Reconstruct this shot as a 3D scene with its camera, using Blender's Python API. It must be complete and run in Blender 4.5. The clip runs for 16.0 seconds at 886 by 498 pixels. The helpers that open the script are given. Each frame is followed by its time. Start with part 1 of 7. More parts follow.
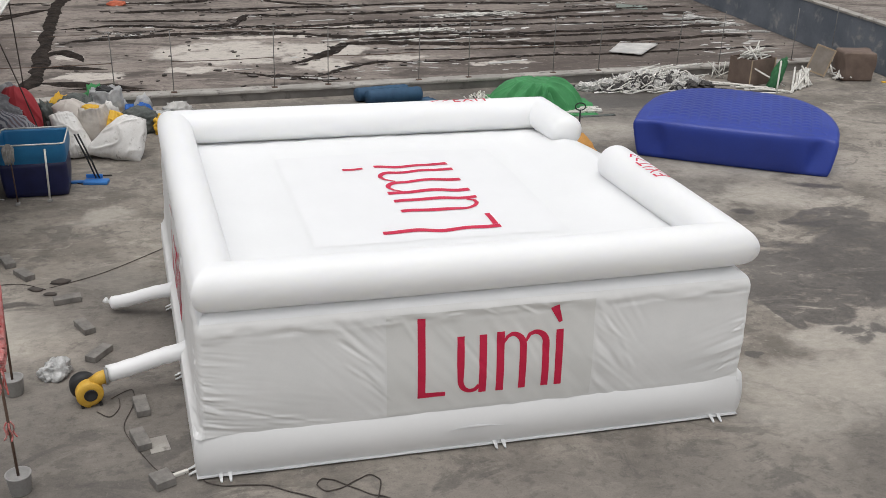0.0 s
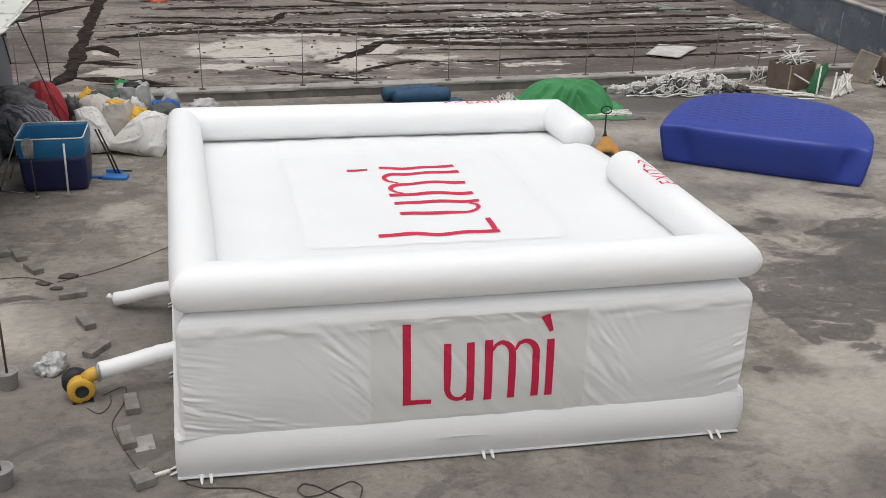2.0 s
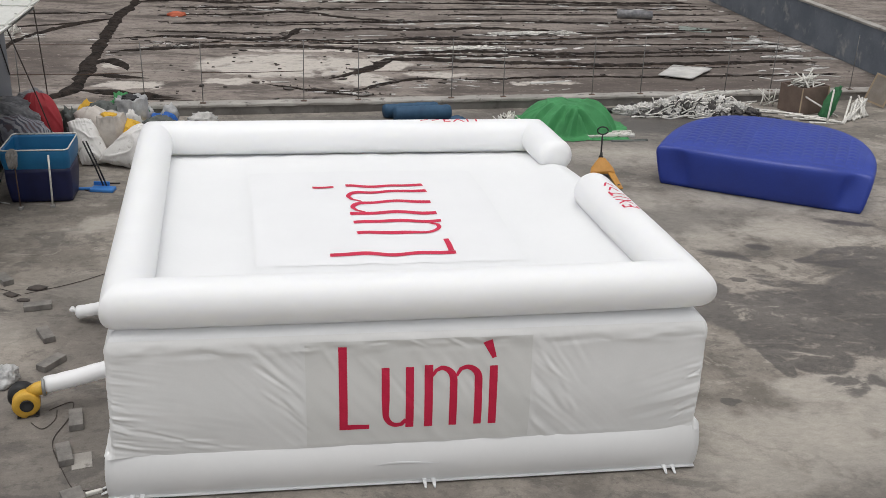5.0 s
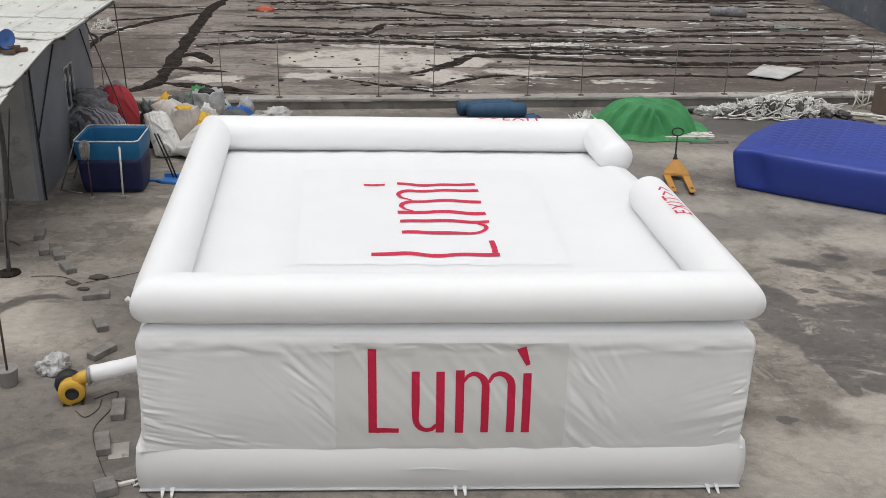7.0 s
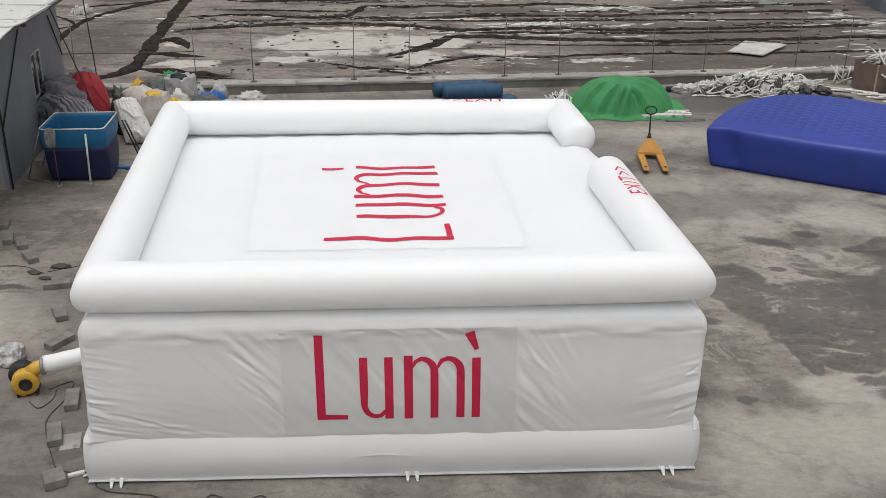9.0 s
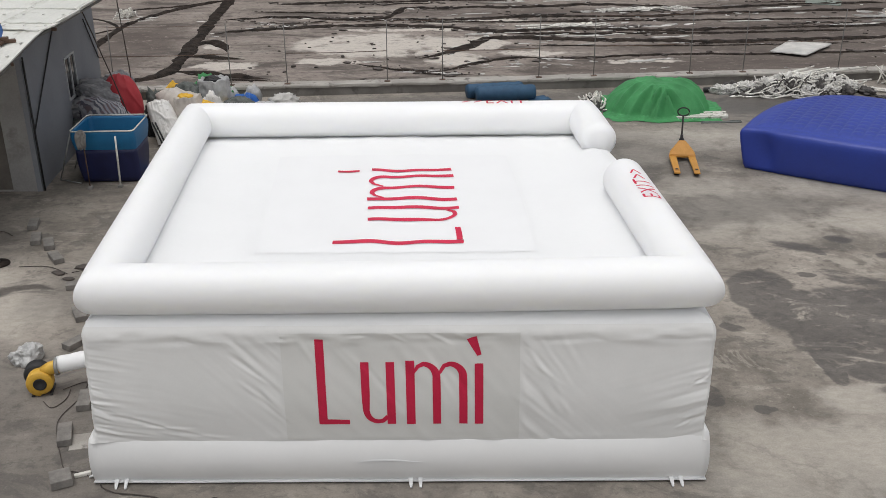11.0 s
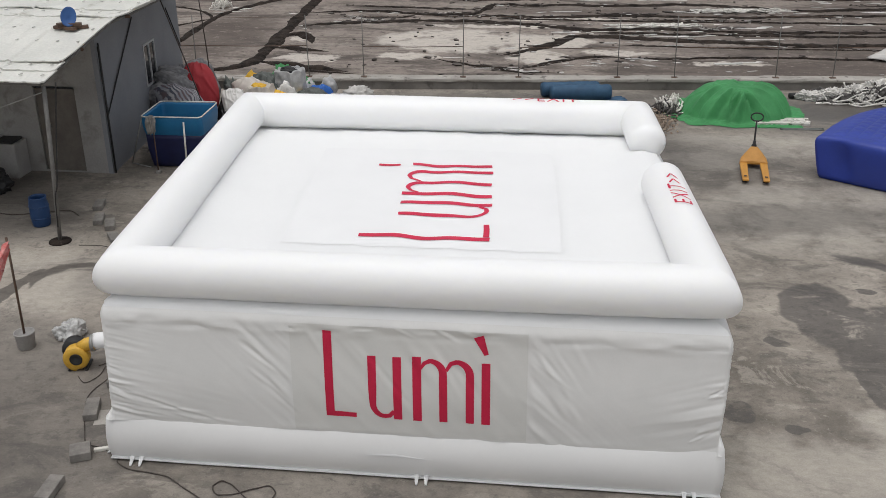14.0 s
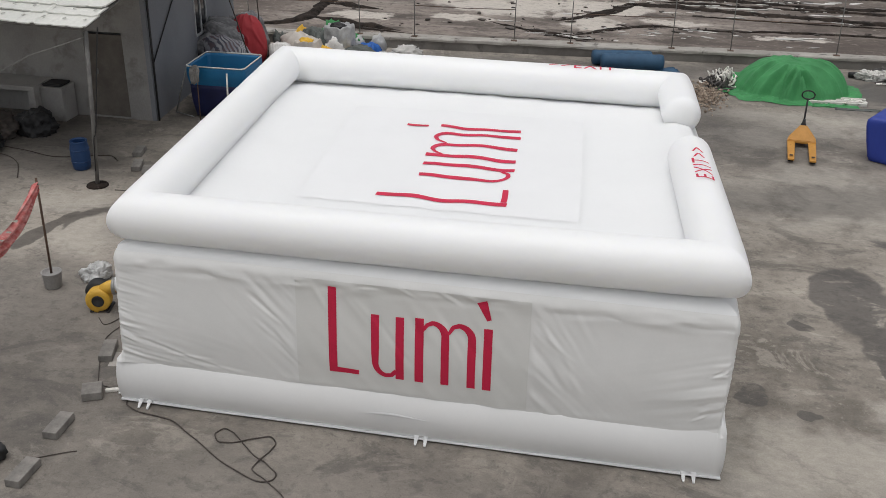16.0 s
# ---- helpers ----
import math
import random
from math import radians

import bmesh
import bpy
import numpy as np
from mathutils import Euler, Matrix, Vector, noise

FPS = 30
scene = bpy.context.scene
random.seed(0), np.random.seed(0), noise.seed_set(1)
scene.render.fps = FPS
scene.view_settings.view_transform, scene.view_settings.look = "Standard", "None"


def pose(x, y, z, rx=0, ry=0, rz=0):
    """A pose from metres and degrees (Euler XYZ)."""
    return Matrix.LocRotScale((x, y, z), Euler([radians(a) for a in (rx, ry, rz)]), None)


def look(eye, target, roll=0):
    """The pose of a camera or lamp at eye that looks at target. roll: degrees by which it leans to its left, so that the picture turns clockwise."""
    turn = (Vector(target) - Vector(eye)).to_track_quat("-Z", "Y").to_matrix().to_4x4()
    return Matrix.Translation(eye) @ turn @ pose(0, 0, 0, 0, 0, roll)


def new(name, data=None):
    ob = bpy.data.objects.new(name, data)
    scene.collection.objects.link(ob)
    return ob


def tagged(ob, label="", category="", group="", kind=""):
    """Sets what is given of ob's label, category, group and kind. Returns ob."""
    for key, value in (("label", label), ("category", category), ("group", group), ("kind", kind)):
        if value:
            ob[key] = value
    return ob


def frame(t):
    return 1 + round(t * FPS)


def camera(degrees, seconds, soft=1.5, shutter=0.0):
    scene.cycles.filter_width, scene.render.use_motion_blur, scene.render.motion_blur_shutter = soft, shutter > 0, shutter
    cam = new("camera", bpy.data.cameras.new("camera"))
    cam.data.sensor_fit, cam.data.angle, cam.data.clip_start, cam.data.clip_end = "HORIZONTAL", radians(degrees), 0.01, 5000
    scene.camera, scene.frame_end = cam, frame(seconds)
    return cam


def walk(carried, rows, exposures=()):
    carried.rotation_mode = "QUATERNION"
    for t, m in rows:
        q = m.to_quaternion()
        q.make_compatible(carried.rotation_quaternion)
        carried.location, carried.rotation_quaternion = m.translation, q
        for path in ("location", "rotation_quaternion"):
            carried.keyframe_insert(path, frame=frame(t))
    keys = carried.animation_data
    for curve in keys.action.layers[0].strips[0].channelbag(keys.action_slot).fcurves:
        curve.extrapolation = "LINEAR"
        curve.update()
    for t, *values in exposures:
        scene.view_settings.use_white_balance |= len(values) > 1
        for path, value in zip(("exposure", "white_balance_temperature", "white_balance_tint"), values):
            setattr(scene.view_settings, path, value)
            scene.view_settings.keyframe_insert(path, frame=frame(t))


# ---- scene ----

# ---------------------------------------------------------------- camera
cam = camera(47.64, 16.0, soft=0.8)
PATH = [
    (0, (-1.853, -10.435, 7.342), (-0.008, -1.447, 3.365), 1.60),
    (0.5, (-1.674, -10.344, 7.325), (-0.063, -1.297, 3.381), 1.29),
    (1, (-1.492, -10.297, 7.332), (-0.047, -1.229, 3.371), 1.13),
    (1.5, (-1.270, -10.315, 7.330), (0.112, -1.255, 3.330), 1.92),
    (2, (-1.072, -10.305, 7.319), (0.266, -1.235, 3.326), 1.67),
    (2.5, (-0.856, -10.247, 7.299), (0.438, -1.183, 3.278), 1.99),
    (3, (-0.658, -10.223, 7.305), (0.590, -1.152, 3.284), 1.39),
    (3.5, (-0.421, -10.258, 7.313), (0.737, -1.150, 3.350), 1.84),
    (4, (-0.244, -10.228, 7.301), (0.918, -1.092, 3.404), 1.60),
    (6.5, (0.634, -9.937, 7.255), (0.902, -0.709, 3.412), 1.90),
    (7, (0.811, -9.866, 7.247), (0.804, -0.660, 3.342), 1.27),
    (7.5, (1.026, -9.795, 7.225), (0.744, -0.596, 3.313), 1.54),
    (8, (1.172, -9.779, 7.217), (1.032, -0.607, 3.235), 0.56),
    (8.5, (1.295, -9.749, 7.218), (1.290, -0.614, 3.149), 0.37),
    (11, (1.968, -9.561, 7.184), (1.431, -0.436, 3.128), -0.64),
    (11.5, (2.135, -9.488, 7.169), (1.174, -0.347, 3.232), -1.03),
    (12, (2.320, -9.469, 7.149), (0.940, -0.310, 3.381), 0.27),
    (12.5, (2.468, -9.432, 7.133), (1.011, -0.259, 3.427), 0.06),
    (13, (2.647, -9.380, 7.128), (1.240, -0.250, 3.300), -0.79),
    (13.5, (2.784, -9.328, 7.127), (1.286, -0.265, 3.175), -1.78),
    (14, (2.961, -9.338, 7.115), (1.387, -0.340, 3.047), -0.62),
    (14.5, (3.111, -9.324, 7.102), (1.500, -0.347, 3.002), -0.34),
    (15, (3.200, -9.247, 7.099), (1.545, -0.290, 2.973), -0.49),
    (15.5, (3.307, -9.180, 7.065), (1.323, -0.405, 2.699), -0.83),
    (16, (3.515, -9.159, 7.066), (1.374, -0.433, 2.675), 0.90),
]
walk(cam, [(t, look(eye, target, roll)) for t, eye, target, roll in PATH], ((0, -0.17), (2, -0.18), (3.0, -0.26), (4.0, -0.26), (6.0, -0.22), (12.5, -0.24), (14.5, -0.29), (16, -0.33)))

# ---------------------------------------------------------------- sky and sun
world = bpy.data.worlds.new("overcast_sky")
scene.world = world
world.use_nodes = True
wn = world.node_tree.nodes
wl = world.node_tree.links
sky = wn.new("ShaderNodeTexSky")
sky.sky_type = "NISHITA"
sky.sun_disc = False
sky.sun_elevation = radians(78)
sky.sun_rotation = radians(200)
sky.air_density = 1.0
sky.dust_density = 4.0
veil = wn.new("ShaderNodeHueSaturation")
veil.inputs["Saturation"].default_value = 0.18
wl.new(sky.outputs["Color"], veil.inputs["Color"])
wl.new(veil.outputs["Color"], wn["Background"].inputs["Color"])
wn["Background"].inputs["Strength"].default_value = 0.15
sun_data = bpy.data.lights.new("sun", "SUN")
sun_data.energy = 0.9
sun_data.angle = radians(60)
sun_data.color = (1.0, 0.985, 0.96)
sun = new("sun", sun_data)
sun.matrix_world = look((0, 0, 30), (0.7, 0.5, 20.0))


# ---------------------------------------------------------------- materials
def nodes_of(name):
    m = bpy.data.materials.new(name)
    m.use_nodes = True
    return m, m.node_tree.nodes, m.node_tree.links, m.node_tree.nodes["Principled BSDF"]


def math_node(n, l, op, a, b=None, clamp=False):
    k = n.new("ShaderNodeMath")
    k.operation = op
    k.use_clamp = clamp
    for i, v in enumerate((a, b)):
        if v is None:
            continue
        if isinstance(v, (int, float)):
            k.inputs[i].default_value = v
        else:
            l.new(v, k.inputs[i])
    return k.outputs[0]


def noise_node(n, l, vec, scale, detail=4.0, rough=0.55, distort=0.0):
    k = n.new("ShaderNodeTexNoise")
    k.inputs["Scale"].default_value = scale
    k.inputs["Detail"].default_value = detail
    k.inputs["Roughness"].default_value = rough
    k.inputs["Distortion"].default_value = distort
    l.new(vec, k.inputs["Vector"])
    return k


def ramp_node(n, l, fac, lo, hi):
    k = n.new("ShaderNodeMapRange")
    k.interpolation_type = "SMOOTHSTEP"
    k.inputs[1].default_value = lo
    k.inputs[2].default_value = hi
    l.new(fac, k.inputs[0])
    return k.outputs[0]


def mix_node(n, l, fac, a, b):
    k = n.new("ShaderNodeMix")
    k.data_type = "RGBA"
    if isinstance(fac, (int, float)):
        k.inputs[0].default_value = fac
    else:
        l.new(fac, k.inputs[0])
    for i, v in ((6, a), (7, b)):
        if isinstance(v, tuple):
            k.inputs[i].default_value = (*v, 1)
        else:
            l.new(v, k.inputs[i])
    return k.outputs[2]


def bump_node(n, l, height, strength, distance, bsdf):
    k = n.new("ShaderNodeBump")
    k.inputs["Strength"].default_value = strength
    k.inputs["Distance"].default_value = distance
    l.new(height, k.inputs["Height"])
    l.new(k.outputs[0], bsdf.inputs["Normal"])


def surface(name, c1, c2, scale=3.0, rough=0.6, rough2=None, fine=60.0, bump=0.25, depth=0.004, metal=0.0, dirt=None, dirt_at=0.62, island=0.0, speckle=0.3):
    """Two colours in broad clouds, fine grain over them, an optional dirt colour in blotches."""
    m, n, l, b = nodes_of(name)
    vec = n.new("ShaderNodeTexCoord").outputs["Object"]
    broad = noise_node(n, l, vec, scale, 5.0, 0.6)
    grain = noise_node(n, l, vec, fine, 3.0, 0.6)
    fac = ramp_node(n, l, broad.outputs["Fac"], 0.3, 0.7)
    col = mix_node(n, l, fac, c1, c2)
    k = n.new("ShaderNodeHueSaturation")
    l.new(col, k.inputs["Color"])
    v = math_node(n, l, "ADD", math_node(n, l, "MULTIPLY", grain.outputs["Fac"], speckle), 1 - speckle / 2)
    if island:
        geo = n.new("ShaderNodeNewGeometry")
        r = math_node(n, l, "MULTIPLY", geo.outputs["Random Per Island"], island)
        obi = n.new("ShaderNodeObjectInfo")
        r = math_node(n, l, "ADD", r, math_node(n, l, "MULTIPLY", obi.outputs["Random"], island))
        v = math_node(n, l, "ADD", v, math_node(n, l, "SUBTRACT", r, island))
    l.new(v, k.inputs["Value"])
    col = k.outputs[0]
    if dirt:
        blot = noise_node(n, l, vec, scale * 2.3, 6.0, 0.65, 0.4)
        col = mix_node(n, l, ramp_node(n, l, blot.outputs["Fac"], dirt_at - 0.06, dirt_at + 0.12), col, dirt)
    l.new(col, b.inputs["Base Color"])
    b.inputs["Metallic"].default_value = metal
    rr = n.new("ShaderNodeMapRange")
    rr.inputs[3].default_value = rough
    rr.inputs[4].default_value = rough2 if rough2 is not None else min(1.0, rough + 0.15)
    l.new(broad.outputs["Fac"], rr.inputs[0])
    l.new(rr.outputs[0], b.inputs["Roughness"])
    if bump:
        bump_node(n, l, grain.outputs["Fac"], bump, depth, b)
    return m


def ellipses(n, l, vec, spots, soft=0.12):
    """A mask of irregular patches: (x, y, rx, ry, turn) each."""
    out = None
    for x, y, rx, ry, turn in spots:
        k = n.new("ShaderNodeMapping")
        k.vector_type = "TEXTURE"
        k.inputs["Location"].default_value = (x, y, 0)
        k.inputs["Rotation"].default_value = (0, 0, radians(turn))
        k.inputs["Scale"].default_value = (rx, ry, 1000)
        l.new(vec, k.inputs["Vector"])
        d = n.new("ShaderNodeVectorMath")
        d.operation = "LENGTH"
        l.new(k.outputs[0], d.inputs[0])
        one = ramp_node(n, l, d.outputs["Value"], 1.0 + soft, 1.0 - soft)
        out = one if out is None else math_node(n, l, "MAXIMUM", out, one)
    return out


def finish(m, n, l, b, col, grain, small, place, lay, wet=None):
    """Hairline cracks, scuffs, grain and relief, alike on both sides of the kerb."""
    crack = n.new("ShaderNodeTexVoronoi")
    crack.feature = "DISTANCE_TO_EDGE"
    crack.inputs["Scale"].default_value = 0.22
    l.new(place, crack.inputs["Vector"])
    thin = ramp_node(n, l, crack.outputs["Distance"], 0.006, 0.001)
    col = mix_node(n, l, math_node(n, l, "MULTIPLY", thin, 0.18), col, (0.07, 0.064, 0.06))
    k = n.new("ShaderNodeHueSaturation")
    l.new(col, k.inputs["Color"])
    scuff = noise_node(n, l, lay, 9.0, 7.0, 0.72, 0.5)
    worn = math_node(n, l, "ADD", math_node(n, l, "MULTIPLY", scuff.outputs["Fac"], 0.7), 0.40)
    l.new(math_node(n, l, "ADD", math_node(n, l, "MULTIPLY", grain.outputs["Fac"], 0.5), worn), k.inputs["Value"])
    l.new(k.outputs[0], b.inputs["Base Color"])
    if wet is None:
        b.inputs["Roughness"].default_value = 0.88
    else:
        l.new(math_node(n, l, "SUBTRACT", 0.88, math_node(n, l, "MULTIPLY", wet, 0.38)), b.inputs["Roughness"])
    bump_node(n, l, math_node(n, l, "ADD", math_node(n, l, "MULTIPLY", grain.outputs["Fac"], 0.3), small.outputs["Fac"]), 0.35, 0.02, b)
    return m


def warped(n, l, vec, noise_color, reach):
    """The place pushed about by noise, for ragged outlines."""
    sub = n.new("ShaderNodeVectorMath")
    sub.operation = "SUBTRACT"
    l.new(noise_color, sub.inputs[0])
    sub.inputs[1].default_value = (0.5, 0.5, 0.5)
    sc = n.new("ShaderNodeVectorMath")
    sc.operation = "MULTIPLY_ADD"
    l.new(sub.outputs[0], sc.inputs[0])
    sc.inputs[1].default_value = (reach, reach, 0.0)
    l.new(vec, sc.inputs[2])
    return sc.outputs[0]


def brushed(n, l, vec):
    lay = n.new("ShaderNodeMapping")
    lay.inputs["Rotation"].default_value = (0, 0, radians(-14))
    lay.inputs["Scale"].default_value = (0.62, 1.05, 1.0)
    l.new(vec, lay.inputs["Vector"])
    return lay.outputs[0]


def ground_material():
    m, n, l, b = nodes_of("stained_concrete")
    vec = n.new("ShaderNodeTexCoord").outputs["Object"]
    big = noise_node(n, l, vec, 0.16, 5.0, 0.6)
    mid = noise_node(n, l, vec, 0.8, 6.0, 0.62, 0.3)
    small = noise_node(n, l, vec, 4.5, 6.0, 0.65)
    grain = noise_node(n, l, vec, 45.0, 3.0, 0.7)
    col = mix_node(n, l, ramp_node(n, l, mid.outputs["Fac"], 0.34, 0.64), (0.158, 0.139, 0.118), (0.290, 0.258, 0.221))
    col = mix_node(n, l, ramp_node(n, l, big.outputs["Fac"], 0.44, 0.66), col, (0.385, 0.345, 0.297))
    # brushed streaks of cement and old wash marks
    lay = brushed(n, l, vec)
    wash = noise_node(n, l, lay, 1.1, 8.0, 0.7, 0.9)
    col = mix_node(n, l, math_node(n, l, "MULTIPLY", ramp_node(n, l, wash.outputs["Fac"], 0.54, 0.61), 0.58), col, (0.112, 0.102, 0.092))
    col = mix_node(n, l, math_node(n, l, "MULTIPLY", ramp_node(n, l, wash.outputs["Fac"], 0.44, 0.385), 0.50), col, (0.43, 0.39, 0.335))
    col = mix_node(n, l, math_node(n, l, "MULTIPLY", ramp_node(n, l, small.outputs["Fac"], 0.52, 0.64), 0.42), col, (0.11, 0.101, 0.092))
    fleck = noise_node(n, l, vec, 14.0, 6.0, 0.75, 0.6)
    col = mix_node(n, l, math_node(n, l, "MULTIPLY", ramp_node(n, l, fleck.outputs["Fac"], 0.56, 0.66), 0.45), col, (0.095, 0.087, 0.079))
    col = mix_node(n, l, math_node(n, l, "MULTIPLY", ramp_node(n, l, fleck.outputs["Fac"], 0.42, 0.34), 0.40), col, (0.42, 0.385, 0.335))
    warp = noise_node(n, l, vec, 1.6, 5.0, 0.6)
    place = warped(n, l, vec, warp.outputs["Color"], 1.3)
    # wet patches
    close = warped(n, l, vec, warp.outputs["Color"], 0.35)
    wet = ellipses(n, l, close, (
        (6.22, 5.15, 0.55, 0.80, -12), (6.62, 4.45, 0.75, 0.80, 0), (6.85, 3.55, 0.58, 0.80, 0), (6.58, 2.75, 0.17, 0.50, 8), (7.5, 4.15, 1.1, 1.15, 0), (7.25, 2.85, 0.55, 0.52, 0), (8.7, 4.1, 1.6, 1.30, 0), (9.7, 4.9, 1.4, 1.2, 20), (8.3, 5.42, 0.75, 0.12, -6),
        (9.7, 6.75, 0.95, 0.50, 14), (8.85, 6.62, 0.34, 0.16, 20), (10.1, 5.9, 0.8, 0.6, 0), (8.05, 7.24, 0.25, 0.15, -28), (5.45, 1.66, 0.16, 0.09, 5), (5.47, 3.87, 0.19, 0.12, -28), (4.78, 1.92, 0.20, 0.25, -20), (7.53, 6.80, 0.10, 0.28, 20), (7.08, 5.76, 0.16, 0.09, -10), (10.4, 8.55, 0.6, 0.14, -20)), 0.07)
    scrub = ellipses(n, l, place, ((7.45, 6.35, 0.42, 1.2, 35), (8.4, 5.95, 0.9, 0.30, -8), (7.6, 2.05, 0.5, 0.22, 0)), 0.35)
    wet = math_node(n, l, "MULTIPLY", wet, ramp_node(n, l, wash.outputs["Fac"], 0.29, 0.38))
    gap = noise_node(n, l, lay, 3.4, 9.0, 0.72, 1.0)
    wet = math_node(n, l, "MULTIPLY", wet, math_node(n, l, "SUBTRACT", 1.0, math_node(n, l, "MULTIPLY", ramp_node(n, l, gap.outputs["Fac"], 0.54, 0.62), 0.62)))
    wet = math_node(n, l, "MAXIMUM", wet, math_node(n, l, "MULTIPLY", scrub, ramp_node(n, l, wash.outputs["Fac"], 0.47, 0.55)))
    bow = ellipses(n, l, close, ((-5.65, 4.29, 0.66, 0.66, 0), (-6.47, 3.55, 0.17, 0.48, -5), (-6.40, 4.15, 0.14, 0.48, -12)), 0.05)
    hole = ellipses(n, l, close, ((-5.38, 4.02, 0.77, 0.77, 0), ), 0.04)
    wet = math_node(n, l, "MAXIMUM", wet, math_node(n, l, "SUBTRACT", bow, hole, True))
    soak = ellipses(n, l, place, ((8.4, 16.0, 2.2, 0.85, 4), (9.6, 15.6, 1.3, 0.6, -10)), 0.4)
    wet = math_node(n, l, "MAXIMUM", wet, math_node(n, l, "MULTIPLY", soak, 0.95))
    # damp ground, plus shade painted on the concrete beneath the hose heap
    damp_and_shade = ellipses(n, l, place, ((3.5, 12.0, 3.6, 2.0, -15), (4.0, 16.6, 9.0, 0.8, 6.8), (8.6, 14.8, 3.0, 1.2, 0), (9.6, 17.0, 2.4, 0.6, 4), (8.9, 15.6, 1.6, 0.5, 5), (8.3, 15.9, 1.5, 0.55, 5), (6.0, 8.6, 2.8, 0.8, 12), (-9.5, 7.0, 2.0, 2.6, 0), (-3.9, -0.6, 1.7, 1.3, 20), (7.5, -1.5, 3.0, 1.6, 0), (1.0, -1.5, 4.6, 1.3, 3), (-4.8, 0.9, 1.6, 1.7, 0), (-5.2, 2.1, 1.5, 1.0, 0), (-3.5, 2.6, 1.0, 2.6, 4), (-3.3, 0.6, 0.9, 1.6, 0), (-4.3, 4.9, 1.2, 1.2, 20), (-8.6, 6.7, 1.9, 1.3, 10)), 0.5)
    light = ellipses(n, l, place, ((6.4, 8.5, 2.3, 1.2, 0), (8.2, 8.2, 1.8, 0.9, -8), (9.4, 9.8, 2.2, 0.9, 0), (8.2, 13.4, 1.6, 0.7, 0), (5.6, 0.5, 1.3, 1.1, 0), (8.5, 1.6, 1.8, 1.0, 10), (6.6, 12.9, 1.5, 0.7, 5), (5.2, 11.9, 0.9, 0.5, 0), (6.6, 0.6, 1.4, 0.9, 10), (7.0, 2.0, 1.0, 0.35, 15), (7.6, 4.75, 0.5, 0.10, 8), (6.3, 9.7, 1.2, 0.8, -20), (9.3, 7.9, 1.6, 0.3, -12), (-4.6, 8.6, 0.6, 0.35, 20), (5.6, 13.2, 1.3, 0.5, 0), (-3.9, 5.4, 0.8, 0.5, 0), (-5.55, 3.9, 0.8, 0.65, 0), (-6.7, 4.9, 0.9, 0.3, 10)), 0.45)
    col = mix_node(n, l, math_node(n, l, "MULTIPLY", light, math_node(n, l, "MULTIPLY", ramp_node(n, l, mid.outputs["Fac"], 0.30, 0.52), 0.72)), col, (0.43, 0.395, 0.345))
    col = mix_node(n, l, math_node(n, l, "MULTIPLY", damp_and_shade, 0.54), col, (0.085, 0.078, 0.073))
    col = mix_node(n, l, math_node(n, l, "MULTIPLY", wet, 0.72), col, (0.062, 0.055, 0.050))
    return finish(m, n, l, b, col, grain, small, place, lay, wet)


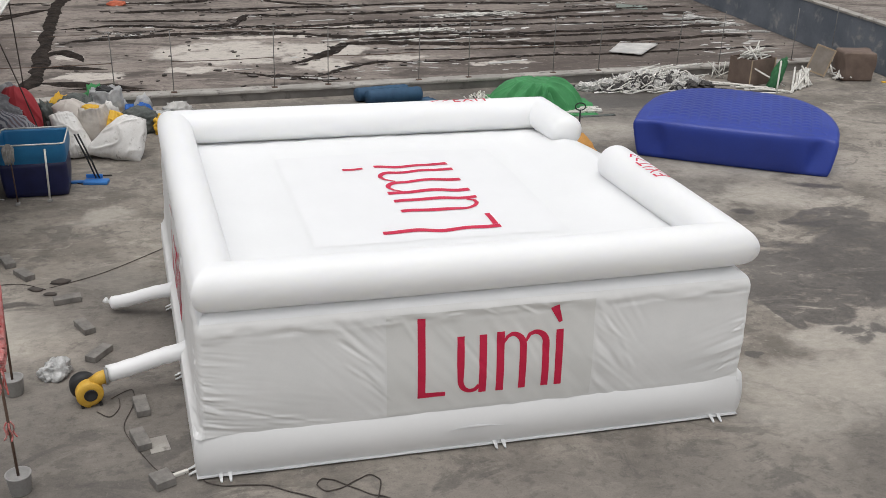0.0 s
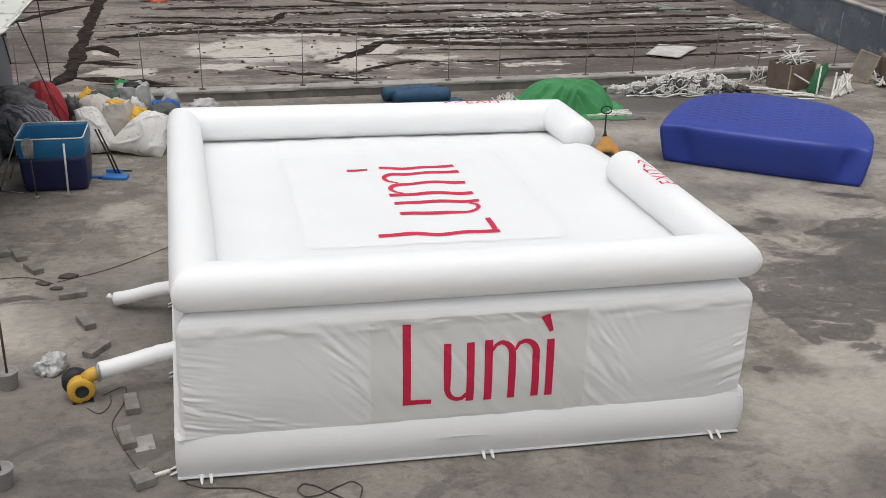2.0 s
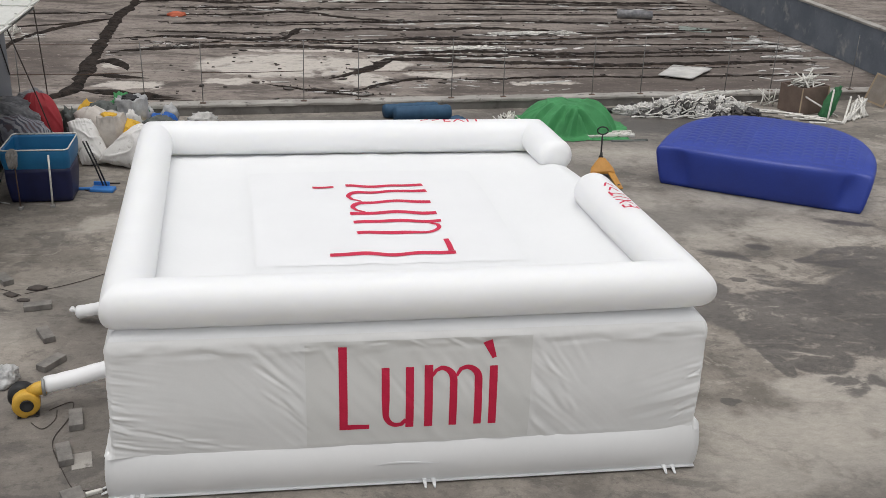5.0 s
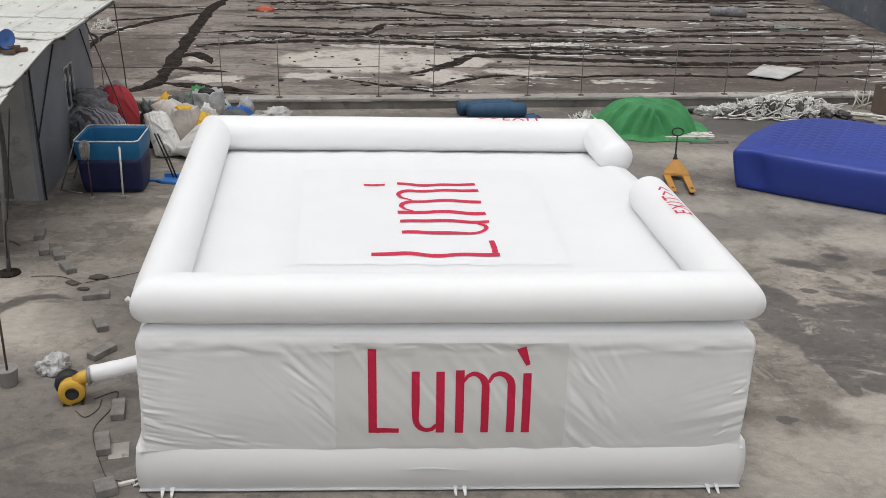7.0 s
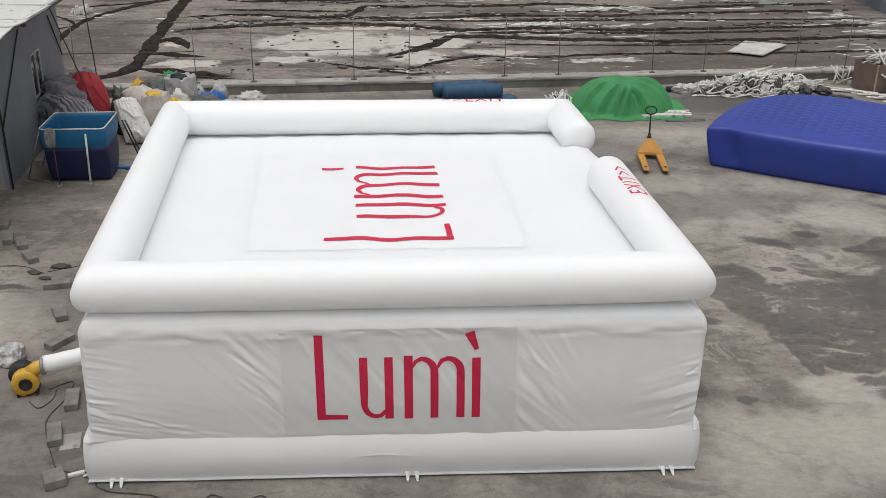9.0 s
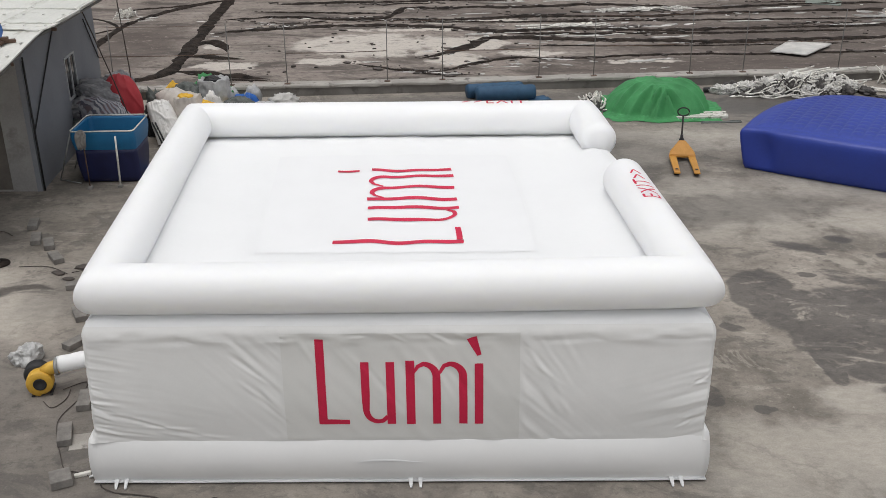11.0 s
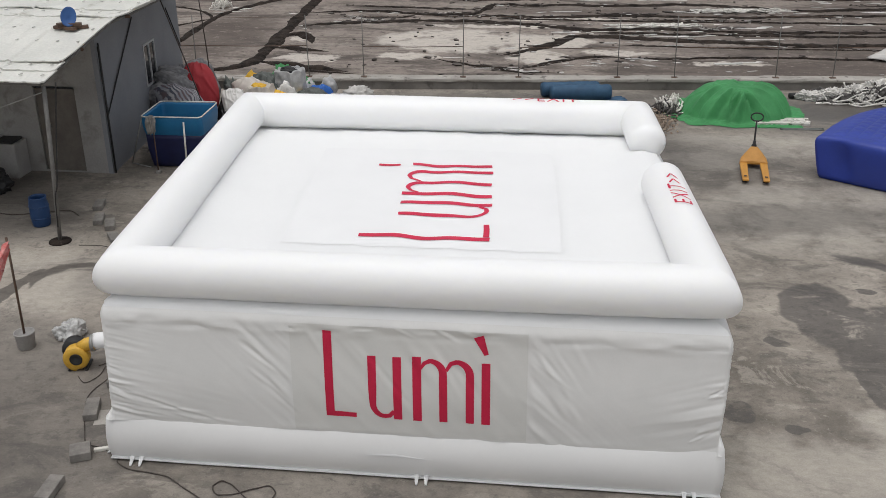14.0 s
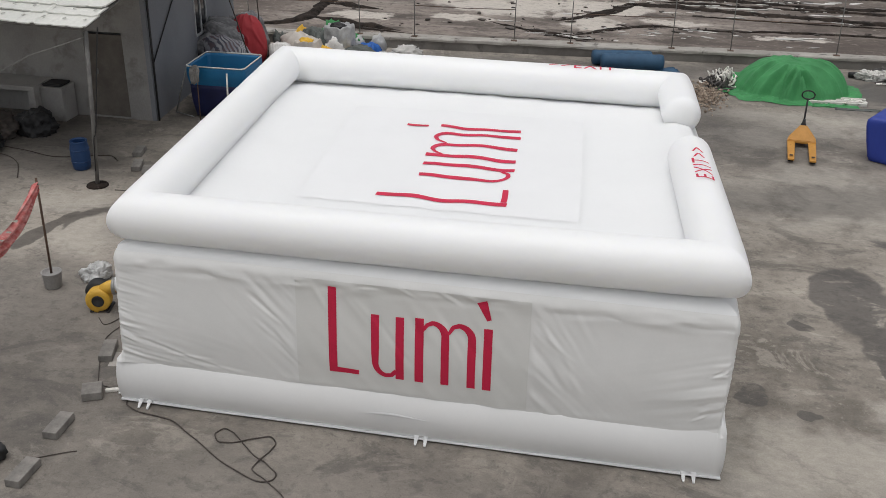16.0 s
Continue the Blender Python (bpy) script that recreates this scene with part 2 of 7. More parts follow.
def yard_material():
    """The yard beyond the kerb: darker, browner, streaked along the old strips."""
    m, n, l, b = nodes_of("old_yard_screed")
    vec = n.new("ShaderNodeTexCoord").outputs["Object"]
    mid = noise_node(n, l, vec, 0.8, 6.0, 0.62, 0.3)
    small = noise_node(n, l, vec, 4.5, 6.0, 0.65)
    grain = noise_node(n, l, vec, 45.0, 3.0, 0.7)
    lay = brushed(n, l, vec)
    warp = noise_node(n, l, vec, 1.6, 5.0, 0.6)
    place = warped(n, l, vec, warp.outputs["Color"], 1.3)
    grit_lay = n.new("ShaderNodeMapping")
    grit_lay.inputs["Scale"].default_value = (1.0, 2.2, 1.0)
    l.new(vec, grit_lay.inputs["Vector"])
    grit = noise_node(n, l, grit_lay.outputs[0], 2.2, 9.0, 0.72, 0.6)
    stretch = n.new("ShaderNodeMapping")
    stretch.inputs["Rotation"].default_value = (0, 0, radians(-5))
    stretch.inputs["Scale"].default_value = (0.30, 0.80, 1.0)
    l.new(vec, stretch.inputs["Vector"])
    streak = noise_node(n, l, stretch.outputs[0], 1.2, 7.0, 0.68, 0.5)
    yard = mix_node(n, l, ramp_node(n, l, streak.outputs["Fac"], 0.38, 0.56), (0.090, 0.073, 0.063), (0.262, 0.222, 0.194))
    yard = mix_node(n, l, ramp_node(n, l, small.outputs["Fac"], 0.52, 0.7), yard, (0.085, 0.071, 0.061))
    yard = mix_node(n, l, ramp_node(n, l, streak.outputs["Fac"], 0.58, 0.68), yard, (0.31, 0.285, 0.25))
    yard = mix_node(n, l, math_node(n, l, "MULTIPLY", ramp_node(n, l, mid.outputs["Fac"], 0.54, 0.68), 0.5), yard, (0.10, 0.085, 0.074))
    brown = ellipses(n, l, place, ((10.5, 20.4, 7.0, 1.7, 6), (12.0, 25.4, 6.5, 1.6, 4), (11.0, 23.0, 6.0, 0.8, 5), (13.5, 29.5, 4.0, 1.8, 4), (-10.2, 22.5, 1.6, 4.0, 0), (4.5, 28.6, 6.0, 0.9, 5)), 0.4)
    yard = mix_node(n, l, math_node(n, l, "MULTIPLY", brown, 0.78), yard, (0.094, 0.073, 0.062))
    pale = ellipses(n, l, place, ((-1.9, 23.0, 2.8, 1.7, 3), (1.0, 23.2, 1.3, 0.9, 0), (-3.2, 20.6, 1.1, 0.45, 0), (-6.3, 20.0, 1.0, 0.5, 0), (6.4, 20.8, 1.0, 0.25, 5), (-7.3, 22.6, 0.5, 0.4, 0), (0.6, 21.0, 0.9, 0.8, 0), (-1.0, 25.4, 2.6, 0.25, 4), (1.0, 26.9, 2.2, 0.3, 4), (3.0, 21.9, 1.0, 0.35, 0)), 0.12)
    yard = mix_node(n, l, math_node(n, l, "MULTIPLY", pale, ramp_node(n, l, mid.outputs["Fac"], 0.30, 0.46)), yard, (0.52, 0.475, 0.425))
    yard = mix_node(n, l, math_node(n, l, "MULTIPLY", ramp_node(n, l, grit.outputs["Fac"], 0.53, 0.63), 0.5), yard, (0.09, 0.077, 0.067))
    yard = mix_node(n, l, math_node(n, l, "MULTIPLY", ramp_node(n, l, grit.outputs["Fac"], 0.43, 0.35), 0.55), yard, (0.40, 0.355, 0.31))
    return finish(m, n, l, b, yard, grain, small, place, lay)


M_ground = ground_material()
M_yard = yard_material()
M_white = surface("white_pvc", (0.865, 0.87, 0.872), (0.885, 0.89, 0.892), 0.8, 0.38, 0.5, 25, 0.0, 0.002, speckle=0.03)
M_white.node_tree.nodes["Principled BSDF"].inputs["Subsurface Weight"].default_value = 0.4
M_white.node_tree.nodes["Principled BSDF"].inputs["Subsurface Radius"].default_value = (1.0, 1.0, 1.0)
M_white.node_tree.nodes["Principled BSDF"].inputs["Subsurface Scale"].default_value = 0.22
M_beam = surface("white_beam_film", (0.90, 0.905, 0.90), (0.915, 0.92, 0.915), 0.8, 0.42, 0.5, 25, 0.0, 0.002, speckle=0.02)
M_beam.node_tree.nodes["Principled BSDF"].inputs["Subsurface Weight"].default_value = 0.95
M_beam.node_tree.nodes["Principled BSDF"].inputs["Subsurface Radius"].default_value = (1.0, 1.0, 0.95)
M_beam.node_tree.nodes["Principled BSDF"].inputs["Subsurface Scale"].default_value = 0.42
M_cloth = surface("white_wall_cloth", (0.795, 0.795, 0.78), (0.845, 0.84, 0.825), 1.2, 0.6, 0.7, 40, 0.0, 0.002, speckle=0.05)
M_panel = surface("print_panel_cloth", (0.735, 0.735, 0.71), (0.775, 0.77, 0.745), 1.2, 0.55, 0.65, 40, 0.0, 0.002, speckle=0.05)
M_base = surface("white_base_pvc", (0.82, 0.82, 0.812), (0.86, 0.858, 0.85), 0.8, 0.4, 0.5, 25, 0.0, 0.002, speckle=0.03)
M_deckpanel = surface("deck_print_panel", (0.85, 0.853, 0.858), (0.87, 0.873, 0.878), 1.0, 0.5, 0.6, 40, 0.0, 0.002, speckle=0.03)
M_red = surface("crimson_print", (0.58, 0.010, 0.055), (0.64, 0.014, 0.068), 2.0, 0.5, 0.6, 60, 0.05, 0.001)
M_blue = surface("royal_blue_pvc", (0.012, 0.034, 0.265), (0.018, 0.047, 0.33), 0.7, 0.40, 0.52, 30, 0.06, 0.002)
M_blue.node_tree.nodes["Principled BSDF"].inputs["Specular IOR Level"].default_value = 0.62
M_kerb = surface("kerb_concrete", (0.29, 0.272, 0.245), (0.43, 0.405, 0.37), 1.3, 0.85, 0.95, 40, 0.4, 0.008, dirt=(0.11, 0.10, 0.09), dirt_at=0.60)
# kerb face: stained concrete, with its shade put into the darker colour too
M_kerbdark = surface("stained_shaded_kerb", (0.125, 0.115, 0.105), (0.25, 0.235, 0.215), 0.55, 0.9, 1.0, 40, 0.4, 0.008, dirt=(0.075, 0.068, 0.061), dirt_at=0.60)
M_tar = surface("black_tar", (0.011, 0.009, 0.008), (0.045, 0.035, 0.029), 3.5, 0.9, 1.0, 18, 0.9, 0.03, dirt=(0.075, 0.058, 0.050), dirt_at=0.64)
M_tar.node_tree.nodes["Principled BSDF"].inputs["Specular IOR Level"].default_value = 0.15
M_scrap = surface("pale_scraps", (0.45, 0.44, 0.42), (0.62, 0.60, 0.57), 2.0, 0.7, 0.8, 30, 0.2, 0.004, island=0.45)
M_chip = surface("dark_crumbs", (0.05, 0.045, 0.04), (0.12, 0.10, 0.09), 2.0, 0.9, 1.0, 30, 0.3, 0.006, island=0.3)
M_backwall = surface("dark_sheet_wall", (0.10, 0.10, 0.105), (0.16, 0.16, 0.165), 0.5, 0.6, 0.8, 20, 0.1, 0.004, dirt=(0.06, 0.055, 0.05), dirt_at=0.58)
M_palewall = surface("pale_render_wall", (0.38, 0.38, 0.36), (0.46, 0.46, 0.44), 0.6, 0.8, 0.9, 20, 0.2, 0.004)
M_bluewall = surface("blue_grey_painted_wall", (0.12, 0.14, 0.17), (0.18, 0.20, 0.23), 0.7, 0.7, 0.85, 20, 0.25, 0.006, dirt=(0.32, 0.32, 0.31), dirt_at=0.60)
M_shed = surface("grey_sheet_cladding", (0.205, 0.215, 0.237), (0.255, 0.265, 0.288), 0.8, 0.55, 0.7, 30, 0.08, 0.003)
M_shedfront = surface("dusty_plaster", (0.29, 0.28, 0.27), (0.38, 0.37, 0.355), 0.8, 0.85, 0.95, 30, 0.2, 0.006, dirt=(0.24, 0.23, 0.215), dirt_at=0.56)
M_roof = surface("cream_roof_sheet", (0.61, 0.61, 0.57), (0.72, 0.715, 0.67), 0.7, 0.5, 0.7, 20, 0.1, 0.003, dirt=(0.36, 0.34, 0.29), dirt_at=0.64)
M_fixing = surface("grimy_roof_fixing", (0.30, 0.295, 0.275), (0.48, 0.475, 0.44), 9.0, 0.8, 0.9, 50, 0.2, 0.003, island=0.4)
M_rust = surface("rusty_steel", (0.09, 0.06, 0.045), (0.17, 0.11, 0.08), 6.0, 0.7, 0.9, 50, 0.4, 0.003, metal=0.3)
M_steel = surface("grey_steel", (0.30, 0.30, 0.29), (0.42, 0.42, 0.41), 6.0, 0.45, 0.65, 50, 0.2, 0.002, metal=0.6)
M_black = surface("black_plastic", (0.012, 0.012, 0.013), (0.025, 0.025, 0.026), 5.0, 0.5, 0.7, 60, 0.1, 0.002)
M_cord = surface("dusty_dark_cord", (0.05, 0.04, 0.035), (0.09, 0.075, 0.065), 8.0, 0.8, 0.9, 50, 0.2, 0.002)
M_faded = surface("faded_green_sheet", (0.16, 0.19, 0.165), (0.24, 0.27, 0.24), 2.0, 0.6, 0.75, 40, 0.2, 0.004)
M_panelboard = surface("pale_mesh_panel", (0.26, 0.225, 0.19), (0.34, 0.30, 0.26), 3.0, 0.7, 0.85, 60, 0.3, 0.003)
M_yellow = surface("yellow_plastic", (0.60, 0.34, 0.035), (0.68, 0.41, 0.06), 5.0, 0.4, 0.55, 60, 0.1, 0.002)
M_orange = surface("orange_paint", (0.48, 0.225, 0.035), (0.55, 0.265, 0.05), 5.0, 0.45, 0.6, 60, 0.1, 0.002, dirt=(0.22, 0.12, 0.04), dirt_at=0.68)
M_green = surface("green_tarp", (0.040, 0.215, 0.070), (0.060, 0.29, 0.10), 2.0, 0.65, 0.8, 40, 0.2, 0.004)
M_net = surface("dark_green_netting", (0.020, 0.105, 0.040), (0.040, 0.17, 0.065), 6.0, 0.75, 0.9, 40, 0.5, 0.006)
M_bluetarp = surface("blue_roll_cloth", (0.018, 0.062, 0.125), (0.032, 0.095, 0.175), 2.0, 0.6, 0.75, 40, 0.2, 0.004)
M_rope = surface("dirty_white_rope", (0.58, 0.56, 0.52), (0.76, 0.74, 0.69), 4.0, 0.8, 0.9, 50, 0.3, 0.004, dirt=(0.22, 0.20, 0.175), dirt_at=0.58, island=0.45)
M_rag = surface("wet_dark_rag", (0.035, 0.032, 0.03), (0.11, 0.10, 0.095), 6.0, 0.6, 0.8, 50, 0.3, 0.004)
M_wad = surface("dirty_bundled_cloth", (0.55, 0.535, 0.51), (0.78, 0.76, 0.72), 4.0, 0.8, 0.9, 50, 0.3, 0.004, dirt=(0.20, 0.185, 0.165), dirt_at=0.58)
M_post = surface("dull_grey_post", (0.13, 0.125, 0.12), (0.20, 0.195, 0.185), 6.0, 0.6, 0.8, 50, 0.2, 0.002)
M_pipe = surface("white_pipe", (0.62, 0.60, 0.55), (0.74, 0.72, 0.67), 3.0, 0.5, 0.7, 40, 0.1, 0.002, island=0.25, dirt=(0.33, 0.30, 0.25), dirt_at=0.60)
M_crate = surface("brown_crate", (0.14, 0.10, 0.08), (0.20, 0.145, 0.115), 2.5, 0.7, 0.85, 40, 0.3, 0.004)
M_wood = surface("pale_wood", (0.36, 0.27, 0.18), (0.46, 0.36, 0.25), 3.0, 0.7, 0.85, 40, 0.3, 0.003)
M_block = surface("grey_block", (0.15, 0.14, 0.13), (0.25, 0.235, 0.215), 5.0, 0.9, 1.0, 50, 0.5, 0.005, island=0.12)
M_tubtop = surface("sky_blue_pvc", (0.010, 0.135, 0.31), (0.015, 0.17, 0.36), 2.0, 0.4, 0.55, 40, 0.1, 0.002)
M_tubdark = surface("navy_pvc", (0.007, 0.010, 0.055), (0.011, 0.016, 0.080), 2.0, 0.4, 0.55, 40, 0.1, 0.002)
M_drum = surface("blue_drum_plastic", (0.010, 0.042, 0.125), (0.015, 0.055, 0.16), 3.0, 0.4, 0.55, 40, 0.1, 0.002)
M_sack = surface("white_woven_sack", (0.66, 0.64, 0.61), (0.78, 0.765, 0.74), 3.0, 0.6, 0.75, 70, 0.25, 0.004, dirt=(0.36, 0.335, 0.30), dirt_at=0.60)
M_sackbeige = surface("beige_woven_sack", (0.50, 0.455, 0.41), (0.62, 0.575, 0.525), 3.0, 0.65, 0.8, 70, 0.25, 0.004, dirt=(0.33, 0.29, 0.25), dirt_at=0.66)
M_sackyellow = surface("yellow_sack", (0.70, 0.40, 0.03), (0.78, 0.48, 0.05), 3.0, 0.6, 0.75, 70, 0.3, 0.004)
M_redsack = surface("red_cloth", (0.38, 0.028, 0.038), (0.47, 0.042, 0.052), 3.0, 0.65, 0.8, 60, 0.3, 0.004)
M_greysack = surface("grey_cloth", (0.15, 0.15, 0.16), (0.34, 0.335, 0.335), 4.0, 0.7, 0.85, 60, 0.3, 0.004)
M_darkbag = surface("dark_green_grey_bag", (0.05, 0.06, 0.055), (0.12, 0.13, 0.12), 4.0, 0.5, 0.7, 60, 0.2, 0.004)
M_mop = surface("grey_mop", (0.20, 0.19, 0.18), (0.30, 0.29, 0.27), 8.0, 0.9, 1.0, 60, 0.4, 0.004)
M_bluebag = surface("blue_bag", (0.02, 0.11, 0.42), (0.03, 0.15, 0.5), 3.0, 0.55, 0.7, 60, 0.2, 0.004)
M_pan = surface("blue_dustpan_plastic", (0.03, 0.17, 0.5), (0.045, 0.21, 0.56), 3.0, 0.45, 0.6, 60, 0.1, 0.002)
M_clearbag = surface("clear_grey_plastic", (0.42, 0.42, 0.41), (0.62, 0.62, 0.61), 6.0, 0.22, 0.35, 60, 0.2, 0.004)
M_greybag = surface("grey_plastic_bag", (0.36, 0.36, 0.36), (0.5, 0.5, 0.5), 6.0, 0.35, 0.5, 60, 0.2, 0.004)
M_wood2 = surface("brown_door_board", (0.12, 0.105, 0.09), (0.18, 0.16, 0.14), 2.0, 0.7, 0.85, 40, 0.2, 0.003)
M_redmesh = surface("red_warning_mesh", (0.50, 0.10, 0.09), (0.62, 0.30, 0.28), 10.0, 0.7, 0.8, 60, 0.1, 0.002)
M_nuts = surface("brown_shells", (0.27, 0.19, 0.14), (0.52, 0.43, 0.34), 8.0, 0.8, 0.9, 60, 0.2, 0.003, island=0.5)
M_frame = surface("white_window_frame", (0.40, 0.41, 0.42), (0.48, 0.49, 0.50), 3.0, 0.5, 0.6, 40, 0.05, 0.002)
M_redcloth = surface("orange_red_rag", (0.55, 0.12, 0.06), (0.62, 0.17, 0.09), 3.0, 0.7, 0.8, 60, 0.2, 0.004)
M_dish = surface("blue_dish_paint", (0.03, 0.09, 0.27), (0.04, 0.12, 0.33), 3.0, 0.45, 0.6, 40, 0.05, 0.002)


def striped_material():
    m, n, l, b = nodes_of("striped_cloth")
    vec = n.new("ShaderNodeTexCoord").outputs["Object"]
    w = n.new("ShaderNodeTexWave")
    w.bands_direction = "X"
    w.inputs["Scale"].default_value = 4.6
    w.inputs["Distortion"].default_value = 3.2
    w.inputs["Detail"].default_value = 3.0
    w.inputs["Detail Scale"].default_value = 1.4
    l.new(vec, w.inputs["Vector"])
    hue = noise_node(n, l, vec, 3.0, 3.0)
    dark = mix_node(n, l, ramp_node(n, l, hue.outputs["Fac"], 0.42, 0.58), (0.085, 0.092, 0.12), (0.15, 0.11, 0.12))
    pale = mix_node(n, l, ramp_node(n, l, hue.outputs["Fac"], 0.35, 0.6), (0.42, 0.41, 0.42), (0.26, 0.265, 0.30))
    col = mix_node(n, l, ramp_node(n, l, w.outputs["Fac"], 0.25, 0.62), dark, pale)
    l.new(col, b.inputs["Base Color"])
    b.inputs["Roughness"].default_value = 0.8
    return m


def glass_material():
    m, n, l, b = nodes_of("dark_window_glass")
    b.inputs["Base Color"].default_value = (0.02, 0.022, 0.025, 1)
    b.inputs["Roughness"].default_value = 0.08
    return m


M_striped = striped_material()
M_glass = glass_material()


# ---------------------------------------------------------------- mesh helpers
def mesh_of(name, verts, faces, material, smooth=False):
    me = bpy.data.meshes.new(name)
    me.from_pydata([tuple(v) for v in verts], [], faces)
    me.materials.append(material)
    if smooth:
        me.polygons.foreach_set("use_smooth", [True] * len(me.polygons))
    me.update()
    return me


def bm_mesh(name, bm, material, smooth=False):
    bmesh.ops.recalc_face_normals(bm, faces=bm.faces)
    me = bpy.data.meshes.new(name)
    bm.to_mesh(me)
    bm.free()
    me.materials.append(material)
    if smooth:
        me.polygons.foreach_set("use_smooth", [True] * len(me.polygons))
    return me


def part(name, data, parent=None, label="", m=None):
    ob = new(name, data)
    ob.parent = parent
    if m is not None:
        ob.matrix_basis = m
    return tagged(ob, label)


def thing(name, m, label, category, group="", kind="", data=None):
    ob = new(name, data)
    ob.matrix_basis = m
    return tagged(ob, label, category, group, kind)


def soft_box(sx, sy, sz, bevel=0.01, m=None, segments=2):
    """A bevelled box that stands on z = 0, centred in x and y."""
    bm = bmesh.new()
    bmesh.ops.create_cube(bm, size=1)
    bmesh.ops.transform(bm, matrix=Matrix.Translation((0, 0, sz / 2)) @ Matrix.Diagonal((sx, sy, sz, 1)), verts=bm.verts)
    if bevel:
        bmesh.ops.bevel(bm, geom=bm.edges[:], offset=bevel, segments=segments, affect="EDGES", profile=0.5)
    if m is not None:
        bmesh.ops.transform(bm, matrix=m, verts=bm.verts)
    return bm


def tube_data(points, radius, sides=8, caps=True):
    """Verts and faces of a tube along points; radius is one number or one for each point."""
    pts = [Vector(p) for p in points]
    rad = radius if isinstance(radius, (list, tuple)) else [radius] * len(pts)
    verts, faces = [], []
    up = Vector((0, 0, 1))
    for i, p in enumerate(pts):
        d = (pts[min(i + 1, len(pts) - 1)] - pts[max(i - 1, 0)]).normalized()
        ref = up if abs(d.dot(up)) < 0.95 else Vector((1, 0, 0))
        a = d.cross(ref).normalized()
        b = a.cross(d).normalized()
        for k in range(sides):
            t = 2 * math.pi * k / sides
            verts.append(p + rad[i] * (math.cos(t) * a + math.sin(t) * b))
    for i in range(len(pts) - 1):
        for k in range(sides):
            j = (k + 1) % sides
            faces.append((i * sides + k, i * sides + j, (i + 1) * sides + j, (i + 1) * sides + k))
    if caps:
        faces.append(tuple(range(sides - 1, -1, -1)))
        faces.append(tuple(range((len(pts) - 1) * sides, len(pts) * sides)))
    return verts, faces


def tube(name, points, radius, material, sides=8):
    v, f = tube_data(points, radius, sides)
    return mesh_of(name, v, f, material, True)


def many_tubes(name, runs, material, sides=6):
    verts, faces = [], []
    for pts, r in runs:
        v, f = tube_data(pts, r, sides)
        k = len(verts)
        verts += v
        faces += [tuple(i + k for i in face) for face in f]
    return mesh_of(name, verts, faces, material, True)


def grid_data(nu, nv, fn):
    verts = [fn(i / nu, j / nv) for j in range(nv + 1) for i in range(nu + 1)]
    faces = [(j * (nu + 1) + i, j * (nu + 1) + i + 1, (j + 1) * (nu + 1) + i + 1, (j + 1) * (nu + 1) + i) for j in range(nv) for i in range(nu)]
    return verts, faces


def lathe(name, profile, material, sides=24, m=None):
    verts, faces = [], []
    for r, z in profile:
        for k in range(sides):
            a = 2 * math.pi * k / sides
            verts.append(Vector((r * math.cos(a), r * math.sin(a), z)))
    for i in range(len(profile) - 1):
        for k in range(sides):
            j = (k + 1) % sides
            faces.append((i * sides + k, i * sides + j, (i + 1) * sides + j, (i + 1) * sides + k))
    faces.append(tuple(range(sides - 1, -1, -1)))
    faces.append(tuple(range((len(profile) - 1) * sides, len(profile) * sides)))
    if m is not None:
        verts = [m @ v for v in verts]
    return mesh_of(name, verts, faces, material, True)


def smooth_path(points, n=8):
    """A smooth run through the points."""
    p = [Vector(q) for q in points]
    out = []
    for i in range(len(p) - 1):
        a, b, c, d = p[max(i - 1, 0)], p[i], p[i + 1], p[min(i + 2, len(p) - 1)]
        for k in range(n):
            t = k / n
            out.append(0.5 * (2 * b + (c - a) * t + (2 * a - 5 * b + 4 * c - d) * t * t + (3 * b - a - 3 * c + d) * t ** 3))
    out.append(p[-1])
    return out


def lump(name, size, material, seed, rough=0.25, freq=1.6, detail=4, flat=0.75, crease=0.0, grain=(1, 1, 1)):
    """A crumpled heap that sits flat on z = 0: an uneven ball with sharp standing folds; grain stretches the folds."""
    bm = bmesh.new()
    bmesh.ops.create_icosphere(bm, subdivisions=detail, radius=1)
    off = Vector((seed * 7.3, seed * 3.1, seed * 1.7))
    for v in bm.verts:
        d = v.co.normalized()
        k = 1 + rough * noise.fractal(d * freq + off, 0.9, 2.1, 3)
        if crease:
            w = d + 0.25 * Vector((noise.noise(d * 2 + off), noise.noise(d * 2 - off), noise.noise(d * 2.3 + off * 2)))
            g = Vector((w.x * grain[0], w.y * grain[1], w.z * grain[2]))
            for f, amp in ((freq * 1.6, 1.0), (freq * 3.3, 0.5), (freq * 6.5, 0.25)):
                k += crease * 0.5 * amp * ((1 - min(1.0, abs(noise.noise(g * f + off)) * 2.6)) ** 2 - 0.35)
        p = d * k
        p.z = max(p.z, -flat)
        v.co = Vector((p.x * size[0] / 2, p.y * size[1] / 2, (p.z + flat) * size[2] / (1 + flat)))
    return bm_mesh(name, bm, material, True)


